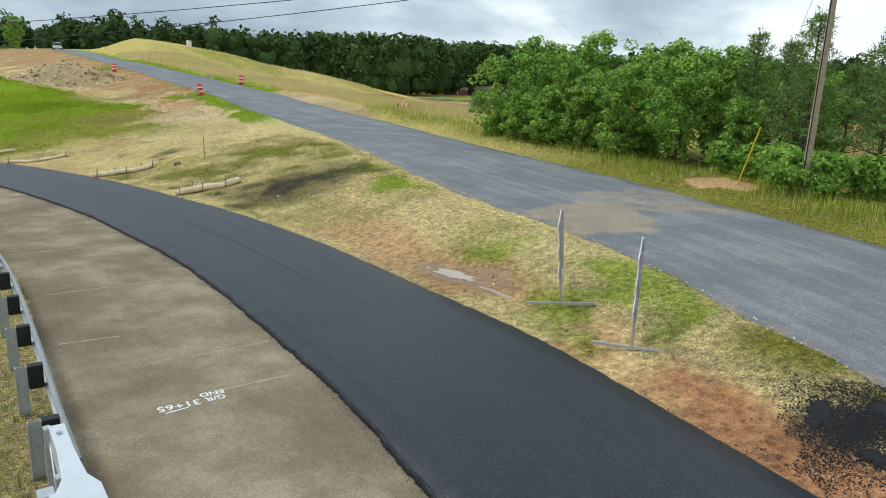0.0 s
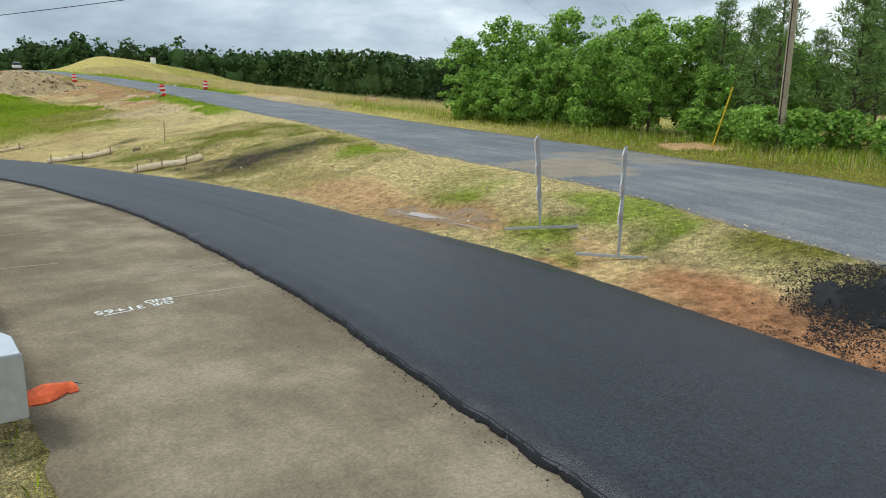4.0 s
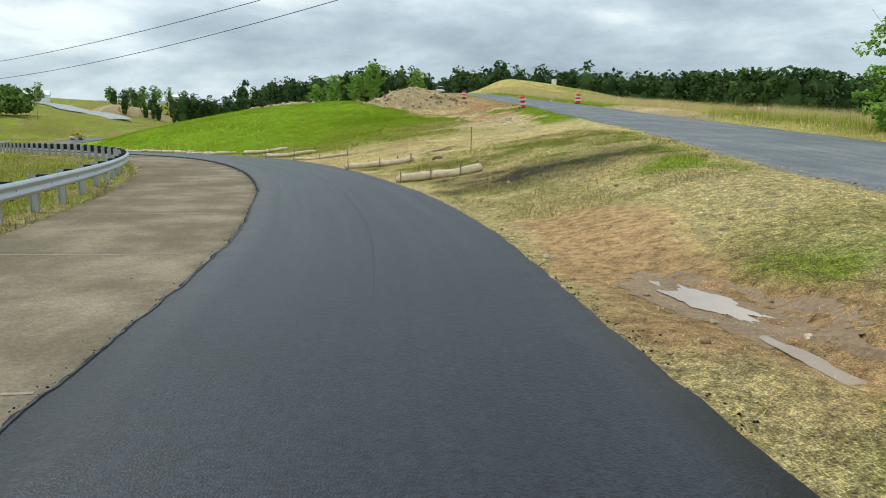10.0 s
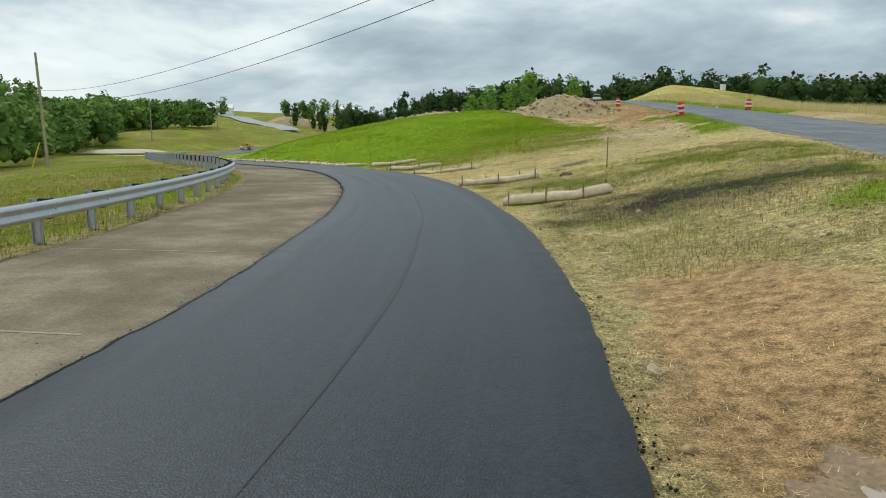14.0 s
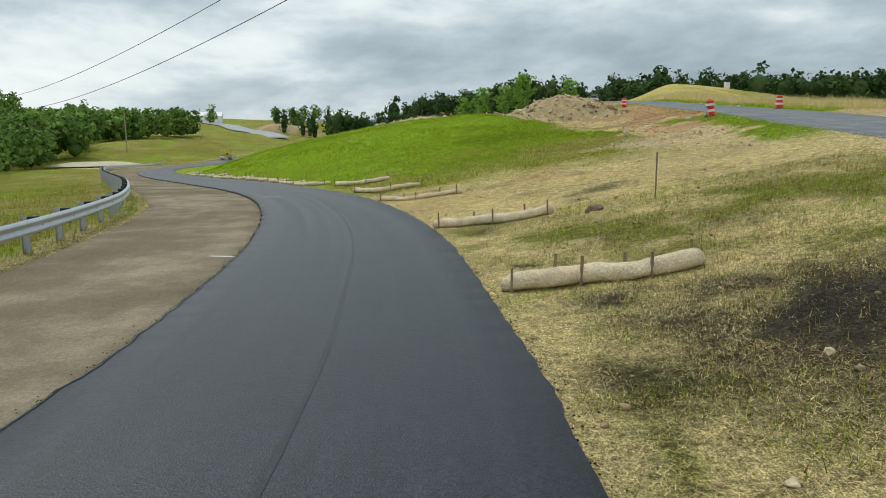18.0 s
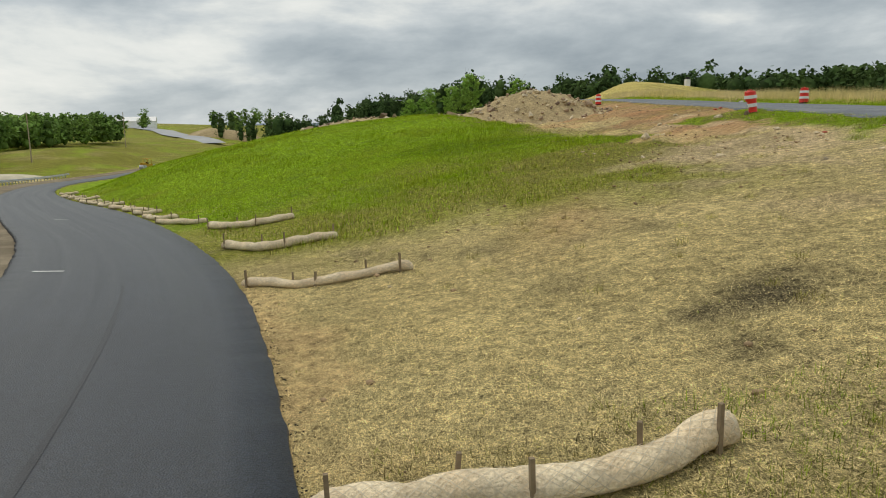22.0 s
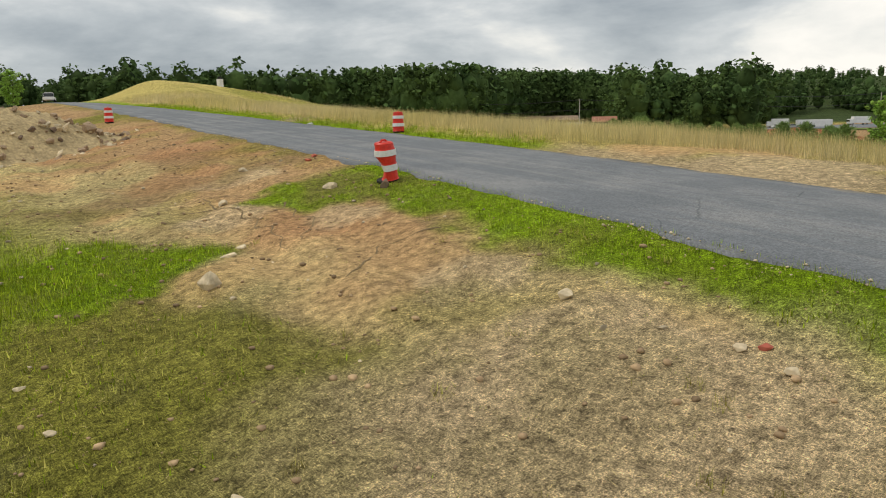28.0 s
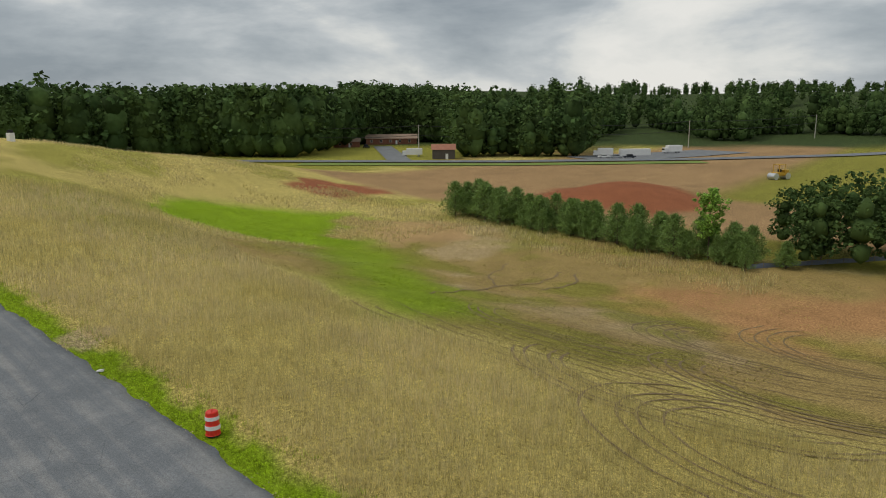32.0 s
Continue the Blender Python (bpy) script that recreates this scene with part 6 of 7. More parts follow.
# ---- puddle ----
def flat_patch(name, cx, cy, rx, ry, turn, level, mat, seed, rag=0.35, sides=48, rise=0.0):
    a = np.linspace(0, 2 * np.pi, sides, endpoint=False)
    r = 1 + rag * 2 * (fbm(np.cos(a) * 1.6, np.sin(a) * 1.6, 0.55, seed, 5) - 0.5)
    px, py = rx * r * np.cos(a), ry * r * np.sin(a)
    x, y = cx + px * math.cos(turn) - py * math.sin(turn), cy + px * math.sin(turn) + py * math.cos(turn)
    rings = [(1.0, 0), (0.85, rise * 0.4), (0.7, rise * 0.7), (0.5, rise), (0.25, rise)]
    v = []
    for q, up in rings:
        X2, Y2 = cx + (x - cx) * q, cy + (y - cy) * q
        Z2 = level(X2, Y2) if callable(level) else np.full(sides, level)
        v.append(np.stack([X2, Y2, Z2 + up], 1))
    mz = level(np.array([cx]), np.array([cy]))[0] if callable(level) else level
    v = np.concatenate(v + [np.array([[cx, cy, mz + rise]])])
    f = [(q * sides + j, q * sides + (j + 1) % sides, (q + 1) * sides + (j + 1) % sides, (q + 1) * sides + j) for q in range(4) for j in range(sides)] + [(4 * sides + j, 4 * sides + (j + 1) % sides, 5 * sides, 5 * sides) for j in range(sides)]
    me = bpy.data.meshes.new(name)
    me.from_pydata([tuple(p) for p in v], [], [q if q[2] != q[3] else q[:3] for q in f])
    me.materials.append(mat)
    return new(name, me)


M_WATER = material("muddy_water", (0.46, 0.36, 0.28), 0.05, grain=0.08, size=3, spec=0.6)
M_MURK = material("shallow_murky_water", (0.36, 0.27, 0.19), 0.22, grain=0.12, size=4, spec=0.5)
M_MUD = material("wet_mud", (0.26, 0.175, 0.10), 0.6, grain=0.3, size=18, bump_size=22, bump_depth=0.03, spec=0.4)
for name, cx, cy, rx, ry, turn, lift, mat, seed, rag, lab, cat in (
        ("mud_rim", 12.05, 12.7, 0.6, 1.5, 0.1, 0.012, M_MUD, 14, 0.55, "churned wet mud round the puddle", "mud"),):
    tagged(flat_patch(name, cx, cy, rx, ry, turn, lambda x, y: on_ground(x, y) + 0.005, mat, seed, rag, 90), lab, cat, kind="structure")
tagged(flat_patch("puddle", 12.08, 13.0, 0.26, 0.85, 0.08, 0.058, M_WATER, 4, 0.6, 120), "shallow muddy puddle in the wheel rut", "puddle", kind="structure")
tagged(flat_patch("puddle", 11.86, 11.1, 0.1, 0.85, -0.05, 0.05, M_MURK, 9, 0.7, 120), "narrow muddy puddle in the wheel rut", "puddle", kind="structure")


# ---- utility poles and cables ----
PALEWOOD = material("silvery_pole_wood", (0.42, 0.40, 0.36), 0.9, grain=0.2, size=6)


def utility_pole(name, x, y, h, r, label, arm=False, lean=0.0):
    top = empty(name, pose(x, y, gz(x, y) - 0.3, 0, lean, 0))
    tagged(top, label, "utility pole")
    bm = bmesh.new()
    revolve(bm, [(r * (1 - 0.06 * k), h * k / 6) for k in range(7)], 14)
    pole = part("shaft", bm, PALEWOOD if arm else M_POLE, top)
    if arm:
        part("crossarm", boxed((-1.1, -0.06, h - 0.5), (1.1, 0.06, h - 0.36), 0.01), M_POLE, top)
        for px in (-1.0, 0.0, 1.0):
            bm = bmesh.new()
            rod(bm, (px, 0, h - 0.36), (px, 0, h - 0.18), 0.05, 0.03, 8)
            part("insulator", bm, M_WHITE, top, "pale insulator")
    return top


main = utility_pole("utility_pole", 29.06, 11.12, 12.5, 0.15, "weathered wooden utility pole in roadside bushes")
part("ground_wire", boxed((-0.21, -0.02, 0.3), (-0.185, 0.02, 8.0)), M_WIRE, main)
for k, off in enumerate((0.0, 0.16, 0.3)):
    bm = bmesh.new()
    a, b = Vector((0.4 + off, 2.9 + off * 0.4, 0.2)), Vector((0.05, 0.2, 10.0))
    rod(bm, a, a.lerp(b, 0.27), 0.03, 0.03, 8)
    part("guy_guard", bm, M_GUARD, main, "yellow plastic guy-wire guard")
    bm = bmesh.new()
    rod(bm, a, b, 0.006, 0.006, 5)
    part("guy_wire", bm, M_WIRE, main)
left_pole = utility_pole("utility_pole", -27, 75, 10.5, 0.15, "leaning wooden utility pole on the grassy slope", lean=-1.5)
for dx, dy in ((-4.6, -2.6), (-4.0, -2.2), (-1.1, -0.7)):
    bm = bmesh.new()
    rod(bm, (dx, dy, 0.2), (dx + 0.75, dy + 0.4, 2.6), 0.06, 0.06, 8)
    part("guy_guard", bm, M_GUARD, left_pole, "yellow plastic guy-wire guard")
utility_pole("utility_pole", -64.3, 187.5, 10.5, 0.14, "wooden utility pole before the scrub")
utility_pole("utility_pole", -75, 271.7, 11.5, 0.14, "wooden utility pole on the green rise")


def cable(a, b, sag, r, label, n=40):
    v, f = [], []
    a, b = Vector(a), Vector(b)
    for i in range(n + 1):
        t = i / n
        p = a.lerp(b, t) - Vector((0, 0, sag * 4 * t * (1 - t)))
        for k in range(4):
            v.append((p.x + r * math.cos(k * 1.5708), p.y + r * math.sin(k * 1.5708) * 0.5, p.z + r * math.sin(k * 1.5708)))
    for i in range(n):
        for k in range(4):
            f.append((i * 4 + k, i * 4 + (k + 1) % 4, (i + 1) * 4 + (k + 1) % 4, (i + 1) * 4 + k))
    return tagged(sheet("power_cable", v, f, M_WIRE), label, "cable", group="overhead cables")


cable((28.9, 11.3, 10.55), (-50.1, 108.5, 6.3), 3.45, 0.016, "dark overhead cable sagging from the wooden pole")
cable((29.2, 11.1, 10.62), (-18.4, 70.3, 3.65), 1.58, 0.016, "dark overhead cable sagging from the wooden pole")
cable((29.2, 11.0, 11.3), (60, -40, 13), 1.2, 0.012, "thin dark overhead cable leaving the pole")

# ---- highway, houses and vehicles beyond the field ----
def pad(name, pts, width, mat, label, lift=0.12, step=4.0):
    """A strip of paving along a bent line."""
    v = []
    pts = [Vector((*p, 0)) for p in pts]
    line = []
    for a, b in zip(pts, pts[1:]):
        k = max(1, int((b - a).length / step))
        line += [a.lerp(b, i / k) for i in range(k)]
    line.append(pts[-1])
    for i, p in enumerate(line):
        d = (line[min(i + 1, len(line) - 1)] - line[max(i - 1, 0)]).normalized()
        for s in (-0.5, -0.17, 0.17, 0.5):
            q = p + Vector((-d.y, d.x, 0)) * width * s
            v.append((q.x, q.y, float(height(p.x, p.y)) + lift))
    f = [(i * 4 + k, i * 4 + k + 1, i * 4 + k + 5, i * 4 + k + 4) for i in range(len(line) - 1) for k in range(3)]
    ob = sheet(name, v, f, mat)
    return tagged(ob, label, "road", kind="structure")


pad("road_highway", [(150, 345), (202, 250), (238, 187), (283, 133), (330, 92), (420, 40)], 9, M_OLD, "pale grey highway beyond the field", 0.35)
pad("verge_highway", [(192, 243), (228, 180), (272, 127)], 9, M_TURF, "green grass verge along the highway", 0.22)
pad("road_drive", [(222, 222), (262, 262), (292, 292)], 9, M_OLD, "grey asphalt drive up to the houses", 0.3)
pad("pavement_lot", [(265, 168), (300, 150), (335, 138)], 26, M_OLD, "grey asphalt yard beside the highway", 0.2)


def house(name, x, y, turn, w, d, h, roof_h, wall, roof, label, windows=4, door=True):
    top = empty(name, pose(x, y, gz(x, y), 0, 0, turn))
    tagged(top, label, "house")
    part("wall", boxed((-w / 2, -d / 2, -1.0), (w / 2, d / 2, h), 0.0), wall, top)
    bm = bmesh.new()
    o = 0.5
    vs = [bm.verts.new(p) for p in ((-w / 2 - o, -d / 2 - o, h), (w / 2 + o, -d / 2 - o, h), (w / 2 + o, d / 2 + o, h), (-w / 2 - o, d / 2 + o, h), (-w / 2 - o, 0, h + roof_h), (w / 2 + o, 0, h + roof_h))]
    for q in ((0, 1, 5, 4), (2, 3, 4, 5), (0, 4, 3), (1, 2, 5), (3, 2, 1, 0)):
        bm.faces.new([vs[i] for i in q])
    part("roof", bm, roof, top)
    for k in range(windows):
        px = -w / 2 + w * (k + 0.6) / (windows + 0.4)
        fr = part("window", boxed((px - 0.6, -d / 2 - 0.06, h * 0.35), (px + 0.6, -d / 2 + 0.02, h * 0.8), 0.02), M_WHITE, top, "white framed window")
        part("pane", boxed((px - 0.5, -d / 2 - 0.08, h * 0.38), (px + 0.5, -d / 2 - 0.05, h * 0.77)), M_GLASS, fr)
    if door:
        part("door", boxed((w * 0.08, -d / 2 - 0.07, 0), (w * 0.08 + 1.0, -d / 2 + 0.02, 2.1), 0.02), M_WHITE, top)
    return top


BRICKRED = material("red_brick_wall", (0.25, 0.11, 0.075), 0.9, grain=0.2, size=6)
ROOFTAN = material("tan_shingles", (0.33, 0.24, 0.18), 0.9, grain=0.15, size=4)
ROOFRUST = material("rusty_roof", (0.33, 0.15, 0.1), 0.8, grain=0.2, size=4)
BARNWOOD = material("dark_barn_boards", (0.10, 0.085, 0.075), 0.9, grain=0.25, size=5)
PALEMETAL = material("pale_metal_sheet", (0.84, 0.85, 0.86), 0.45, 0.1, grain=0.06, size=3)
YELLOW = material("yellow_machine_paint", (0.55, 0.33, 0.04), 0.5, grain=0.1, size=4)
CARGREY = material("silver_car_paint", (0.45, 0.47, 0.5), 0.3, 0.4, grain=0.04, size=5)
CARDARK = material("dark_car_paint", (0.03, 0.035, 0.05), 0.3, grain=0.04, size=5)
house("house", 313, 304, -48, 27, 9, 3.0, 2.2, BRICKRED, ROOFTAN, "low red-brick house with a tan shingle roof", 5)
house("house", 281, 306, -48, 13, 8, 2.8, 1.6, BRICKRED, ROOFTAN, "small brick garage with a tan roof", 2)
house("barn", 241, 216, -52, 8.5, 7, 3.6, 2.0, BARNWOOD, ROOFRUST, "weathered dark wooden barn with a rusty roof", 0)


def vehicle(name, x, y, turn, kind, paint, label):
    """A parked car, pickup, box truck or camper with its wheels and glass."""
    top = empty(name, pose(x, y, gz(x, y) + 0.12, 0, 0, turn))
    tagged(top, label, "vehicle")
    L, W = {"car": (4.5, 1.8), "pickup": (5.5, 2.0), "box": (7.5, 2.4), "camper": (8.0, 2.5)}[kind]
    if kind in ("car", "pickup"):
        part("body", boxed((-L / 2, -W / 2, 0.35), (L / 2, W / 2, 0.95), 0.12), paint, top)
        c0, c1 = (-1.2, 1.1) if kind == "car" else (-0.2, 1.5)
        cab = part("cab", boxed((c0, -W / 2 + 0.1, 0.9), (c1, W / 2 - 0.1, 1.5 if kind == "car" else 1.8), 0.2), paint, top)
        part("window", boxed((c0 + 0.2, -W / 2 + 0.08, 1.0), (c1 - 0.2, W / 2 - 0.08, 1.35 if kind == "car" else 1.65), 0.05), M_GLASS, cab)
        part("windscreen", boxed((c1 - 0.1, -W / 2 + 0.25, 1.02), (c1 + 0.03, W / 2 - 0.25, 1.4 if kind == "car" else 1.66), 0.02), M_GLASS, cab)
    else:
        part("box", boxed((-L / 2, -W / 2, 0.7), (L / 2 - 1.7, W / 2, 3.2), 0.06), paint, top)
        cab = part("cab", boxed((L / 2 - 1.8, -W / 2 + 0.1, 0.5), (L / 2, W / 2 - 0.1, 2.3), 0.2), paint, top)
        part("windscreen", boxed((L / 2 - 0.2, -W / 2 + 0.3, 1.3), (L / 2 + 0.02, W / 2 - 0.3, 2.05), 0.03), M_GLASS, cab)
        part("window", boxed((-L / 4, -W / 2 - 0.02, 1.6), (L / 8, -W / 2 + 0.02, 2.4), 0.01), M_GLASS, top)
    for px in (-L * 0.32, L * 0.32):
        for py in (-W / 2 + 0.1, W / 2 - 0.1):
            bm = bmesh.new()
            rod(bm, (px, py - 0.12, 0.34), (px, py + 0.12, 0.34), 0.34, 0.34, 16)
            wheel = part("wheel", bm, M_RUBBER, top)
            bm = bmesh.new()
            rod(bm, (px, py - 0.13, 0.34), (px, py + 0.13, 0.34), 0.18, 0.18, 12)
            part("rim", bm, M_STEEL, wheel)
    return top


vehicle("camper", 243, 233, 130, "camper", M_WHITE, "white camper parked on the drive")
vehicle("pickup_truck", 278, 290, 60, "pickup", CARDARK, "dark pickup parked before the garage")
vehicle("box_truck", 280, 168, 120, "box", M_WHITE, "white box truck in the yard")
vehicle("car", 274, 160, 130, "car", CARGREY, "silver car parked by the highway")
vehicle("car", 277, 156, 130, "car", CARDARK, "dark car parked by the highway")
vehicle("car", 272, 164, 130, "car", M_WHITE, "white car parked by the highway")
vehicle("camper", 312, 152, 140, "camper", M_WHITE, "white motor home in the yard")
vehicle("pickup_truck", 49.3, 203, -106, "pickup", M_WHITE, "white pickup stopped far along the old road")
top = empty("cargo_container", pose(292, 160, gz(292, 160), 0, 0, -52))
tagged(top, "long white cargo container in the yard", "container")
part("body", boxed((-6, -1.2, 0.1), (6, 1.2, 2.7), 0.04), M_WHITE, top)
for k in range(24):
    part("rib", boxed((-5.8 + k * 0.5, -1.24, 0.2), (-5.65 + k * 0.5, -1.2, 2.6)), M_WHITE, top)


def roller(name, x, y, turn, label, s=1.0):
    top = empty(name, pose(x, y, gz(x, y), 0, 0, turn) @ Matrix.Scale(s, 4))
    tagged(top, label, "road machine")
    part("chassis", boxed((-1.6, -0.7, 0.7), (1.4, 0.7, 1.3), 0.1), YELLOW, top)
    part("hood", boxed((-1.7, -0.6, 1.2), (-0.5, 0.6, 1.7), 0.12), YELLOW, top)
    part("seat", boxed((-0.2, -0.3, 1.3), (0.3, 0.3, 1.8), 0.08), M_RUBBER, top)
    part("canopy", boxed((-0.6, -0.75, 2.6), (0.9, 0.75, 2.7), 0.03), YELLOW, top)
    for px, py in ((-0.5, -0.65), (-0.5, 0.65), (0.8, -0.65), (0.8, 0.65)):
        part("canopy_post", boxed((px - 0.04, py - 0.04, 1.2), (px + 0.04, py + 0.04, 2.62)), YELLOW, top)
    for px in (-1.3, 1.5):
        bm = bmesh.new()
        rod(bm, (px, -0.75, 0.6), (px, 0.75, 0.6), 0.6, 0.6, 20)
        part("drum", bm, M_STEEL, top)
    return top


top = empty("utility_cabinet", pose(75.7, 184.7, gz(75.7, 184.7) - 0.1, 0, 0, 25))
tagged(top, "white steel cabinet with a dark cap on the grassy crest", "cabinet")
part("body", boxed((-0.55, -0.4, 0.0), (0.55, 0.4, 1.5), 0.05), M_WHITE, top)
part("cap", boxed((-0.4, -0.3, 1.5), (0.4, 0.3, 2.0), 0.08), M_BLOCK, top)
roller("earth_roller", 224.8, 93.8, 150, "yellow roller parked on the bare earth", 1.5)
roller("earth_roller", -40.3, 186, 60, "yellow road roller on the far bend", 0.85)
far_poles = [(171, 372), (219.5, 286), (246, 232), (281, 182), (352, 158), (440, 120)]
for k, (x, y) in enumerate(far_poles):
    ob = utility_pole("utility_pole", x, y, 12.8, 0.23, "grey wooden utility pole along the highway", True)
    ob["group"] = "poles along the highway"
for (x0, y0), (x1, y1) in zip(far_poles, far_poles[1:]):
    for up in (12.2, 8.4):
        cable((x0, y0, gz(x0, y0) + up), (x1, y1, gz(x1, y1) + up), 1.0, 0.075, "far overhead cable along the highway", 10)

# ---- across the valley ----
pad("road_valley", [(-68, 355), (-75, 372), (-90, 398), (-112, 450), (-142, 530), (-190, 610)], 13, M_PALEROAD, "pale highway climbing the far side of the valley", 0.5)
house("warehouse", -186, 590, 14, 40, 18, 4.5, 3.5, PALEMETAL, M_WHITE, "long white metal warehouse on the rise", 0, False)
house("warehouse", -228, 600, 14, 46, 18, 4, 2, PALEMETAL, PALEMETAL, "low pale industrial building on the rise", 6, False)
house("metal_shed", -92, 720, 5, 24, 16, 6, 2.5, M_WHITE, PALEMETAL, "white metal shed before dark trees", 0)
tagged(flat_patch("spoil_mound", -76, 430, 22, 14, 0.3, lambda x, y: height(x, y), M_HEAP, 15, 0.3, 40, 4.0), "brown heap of bare soil in the valley", "spoil mound")
# pale rip-rap apron at the end of the guardrail
tagged(flat_patch("gravel_apron", -56, 155, 9, 5, 0.9, lambda x, y: height(x, y) + 0.25, M_SANDY, 16, 0.2, 36, 0.7), "pale gravel apron at the end of the guardrail", "gravel apron")
# far ridge; its haze is part of the material colour
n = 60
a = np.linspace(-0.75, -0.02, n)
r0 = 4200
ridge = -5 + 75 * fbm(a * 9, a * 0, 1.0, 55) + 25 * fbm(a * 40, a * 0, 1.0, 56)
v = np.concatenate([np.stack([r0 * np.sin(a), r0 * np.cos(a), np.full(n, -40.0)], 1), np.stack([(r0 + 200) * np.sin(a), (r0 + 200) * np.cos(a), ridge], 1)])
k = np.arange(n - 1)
tagged(sheet("backdrop_ridge", v, np.stack([k, k + 1, k + n + 1, k + n], 1), M_RIDGE), "far ridge on the horizon with haze painted in as blue-grey", "hills", kind="structure")

# low silt fence behind the young pines
fence = empty("silt_fence")
tagged(fence, "low blue-grey fabric silt fence at the field edge", "fence")
M_FABRIC = material("blue_grey_fabric", (0.16, 0.19, 0.26), 0.8, grain=0.15, size=5)
for k in range(9):
    xa, ya, xb, yb = 111 + 1.7 * k, 74.5 - 1.5 * k, 112.7 + 1.7 * k, 73.0 - 1.5 * k
    za, zb = gz(xa, ya), gz(xb, yb)
    bm = bmesh.new()
    vs = [bm.verts.new(p) for p in ((xa, ya, za - 0.05), (xb, yb, zb - 0.05), (xb, yb, zb + 0.62), ((xa + xb) / 2, (ya + yb) / 2, (za + zb) / 2 + 0.52), (xa, ya, za + 0.62))]
    bm.faces.new(vs)
    made = bmesh.ops.extrude_face_region(bm, geom=bm.faces[:])
    bmesh.ops.translate(bm, vec=(0.03, 0.03, 0), verts=[q for q in made["geom"] if isinstance(q, bmesh.types.BMVert)])
    part("panel", bm, M_FABRIC, fence, "sagging woven fabric")
    part("post", boxed((xa - 0.03, ya - 0.03, za - 0.2), (xa + 0.03, ya + 0.03, za + 0.8)), M_STAKE, fence)

# ---- guardrail end, sandbag ----
ex, ey = 1.56, 6.92
a = math.atan2(float(rail_line(8.5) - rail_line(7.5)), 1.0)
head = empty("guardrail_end", pose(ex, ey, gz(ex, ey), 0, 0, -math.degrees(a)))
tagged(head, "pale steel impact head of the guardrail terminal", "guardrail end")
bm = bmesh.new()
prof = [(0.21, 0.25, 0.26, 0.74), (0.12, 0.5, 0.36, 0.74), (0.085, 1.1, 0.44, 0.77), (0.085, 1.75, 0.44, 0.77)]
vs = [[bm.verts.new((-w, y, z0)), bm.verts.new((w, y, z0)), bm.verts.new((w, y, z1)), bm.verts.new((-w, y, z1))] for w, y, z0, z1 in prof]
for p, q in zip(vs, vs[1:]):
    for i in range(4):
        bm.faces.new((p[i], p[(i + 1) % 4], q[(i + 1) % 4], q[i]))
bm.faces.new(vs[0][::-1])
bm.faces.new(vs[-1])
part("feed_chute", bm, M_PALESTEEL, head)
part("impact_box", boxed((-0.27, -0.31, 0.2), (0.215, 0.26, 0.745), 0.01), M_PALESTEEL, head)
part("impact_plate", boxed((-0.28, -0.335, 0.19), (0.225, -0.305, 0.755), 0.008), M_STEEL, head, "galvanised striking plate")
part("side_box", boxed((-0.36, 0.3, 0.5), (-0.2, 0.5, 0.7), 0.008), M_STEEL, head)
part("anchor_post", boxed((-0.16, 0.6, -0.2), (-0.1, 0.72, 0.7), 0.006), M_POST, head)
part("terminal_post", boxed((-0.14, 1.7, -0.2), (-0.06, 1.82, 0.76), 0.006), M_POST, head)
bm = bmesh.new()
rod(bm, (-0.14, 0.66, 0.15), (-0.09, 1.75, 0.6), 0.012, 0.012, 6)
part("anchor_cable", bm, M_STEEL, head)
bm = bmesh.new()
rod(bm, (0.0, 1.5, 0.785), (0.0, 1.5, 0.8), 0.035, 0.03, 8)
part("bolt", bm, M_POST, head)

rng = np.random.default_rng(12)
nx2, ny2 = 26, 16
bx, by = np.meshgrid(np.linspace(0, 1, nx2), np.linspace(-1, 1, ny2))
wide = 0.13 + 0.06 * np.sin(bx * 5) + 0.05 * (bx > 0.8)
thick = 0.10 * (1 - by**2) ** 0.5 * (0.5 + 0.6 * np.sin(np.pi * np.clip(bx, 0, 0.93))) + 0.03 * (fbm(bx * 4, by * 3, 0.6, 12) - 0.4)
px, py = bx * 0.46, by * wide * 0.85
v = np.concatenate([np.stack([px, py, np.maximum(thick, 0.005)], -1).reshape(-1, 3), np.stack([px, py, px * 0], -1).reshape(-1, 3)])
f = []
for i in range(ny2 - 1):
    for j in range(nx2 - 1):
        q = i * nx2 + j
        f.append((q, q + 1, q + nx2 + 1, q + nx2))
m = nx2 * ny2
for i in range(ny2 - 1):
    for j in (0, nx2 - 1):
        q = i * nx2 + j
        f.append((q, q + nx2, q + nx2 + m, q + m))
for j in range(nx2 - 1):
    for i in (0, ny2 - 1):
        q = i * nx2 + j
        f.append((q, q + 1, q + 1 + m, q + m))
bag = sheet("bag", v, f, M_BAG)
bag.data.shade_smooth()
top = empty("sandbag", pose(1.89, 7.4, float(lane_z(7.3)) + 0.008, 0, 0, 8))
tagged(top, "crumpled orange plastic sandbag on the dusty pavement", "sandbag")
bag.parent = top
bm = bmesh.new()
rod(bm, (0.45, 0.02, 0.05), (0.52, 0.08, 0.02), 0.006, 0.004, 6)
rod(bm, (0.52, 0.08, 0.02), (0.55, 0.03, 0.01), 0.004, 0.003, 6)
part("tie", bm, M_WIRE, top)


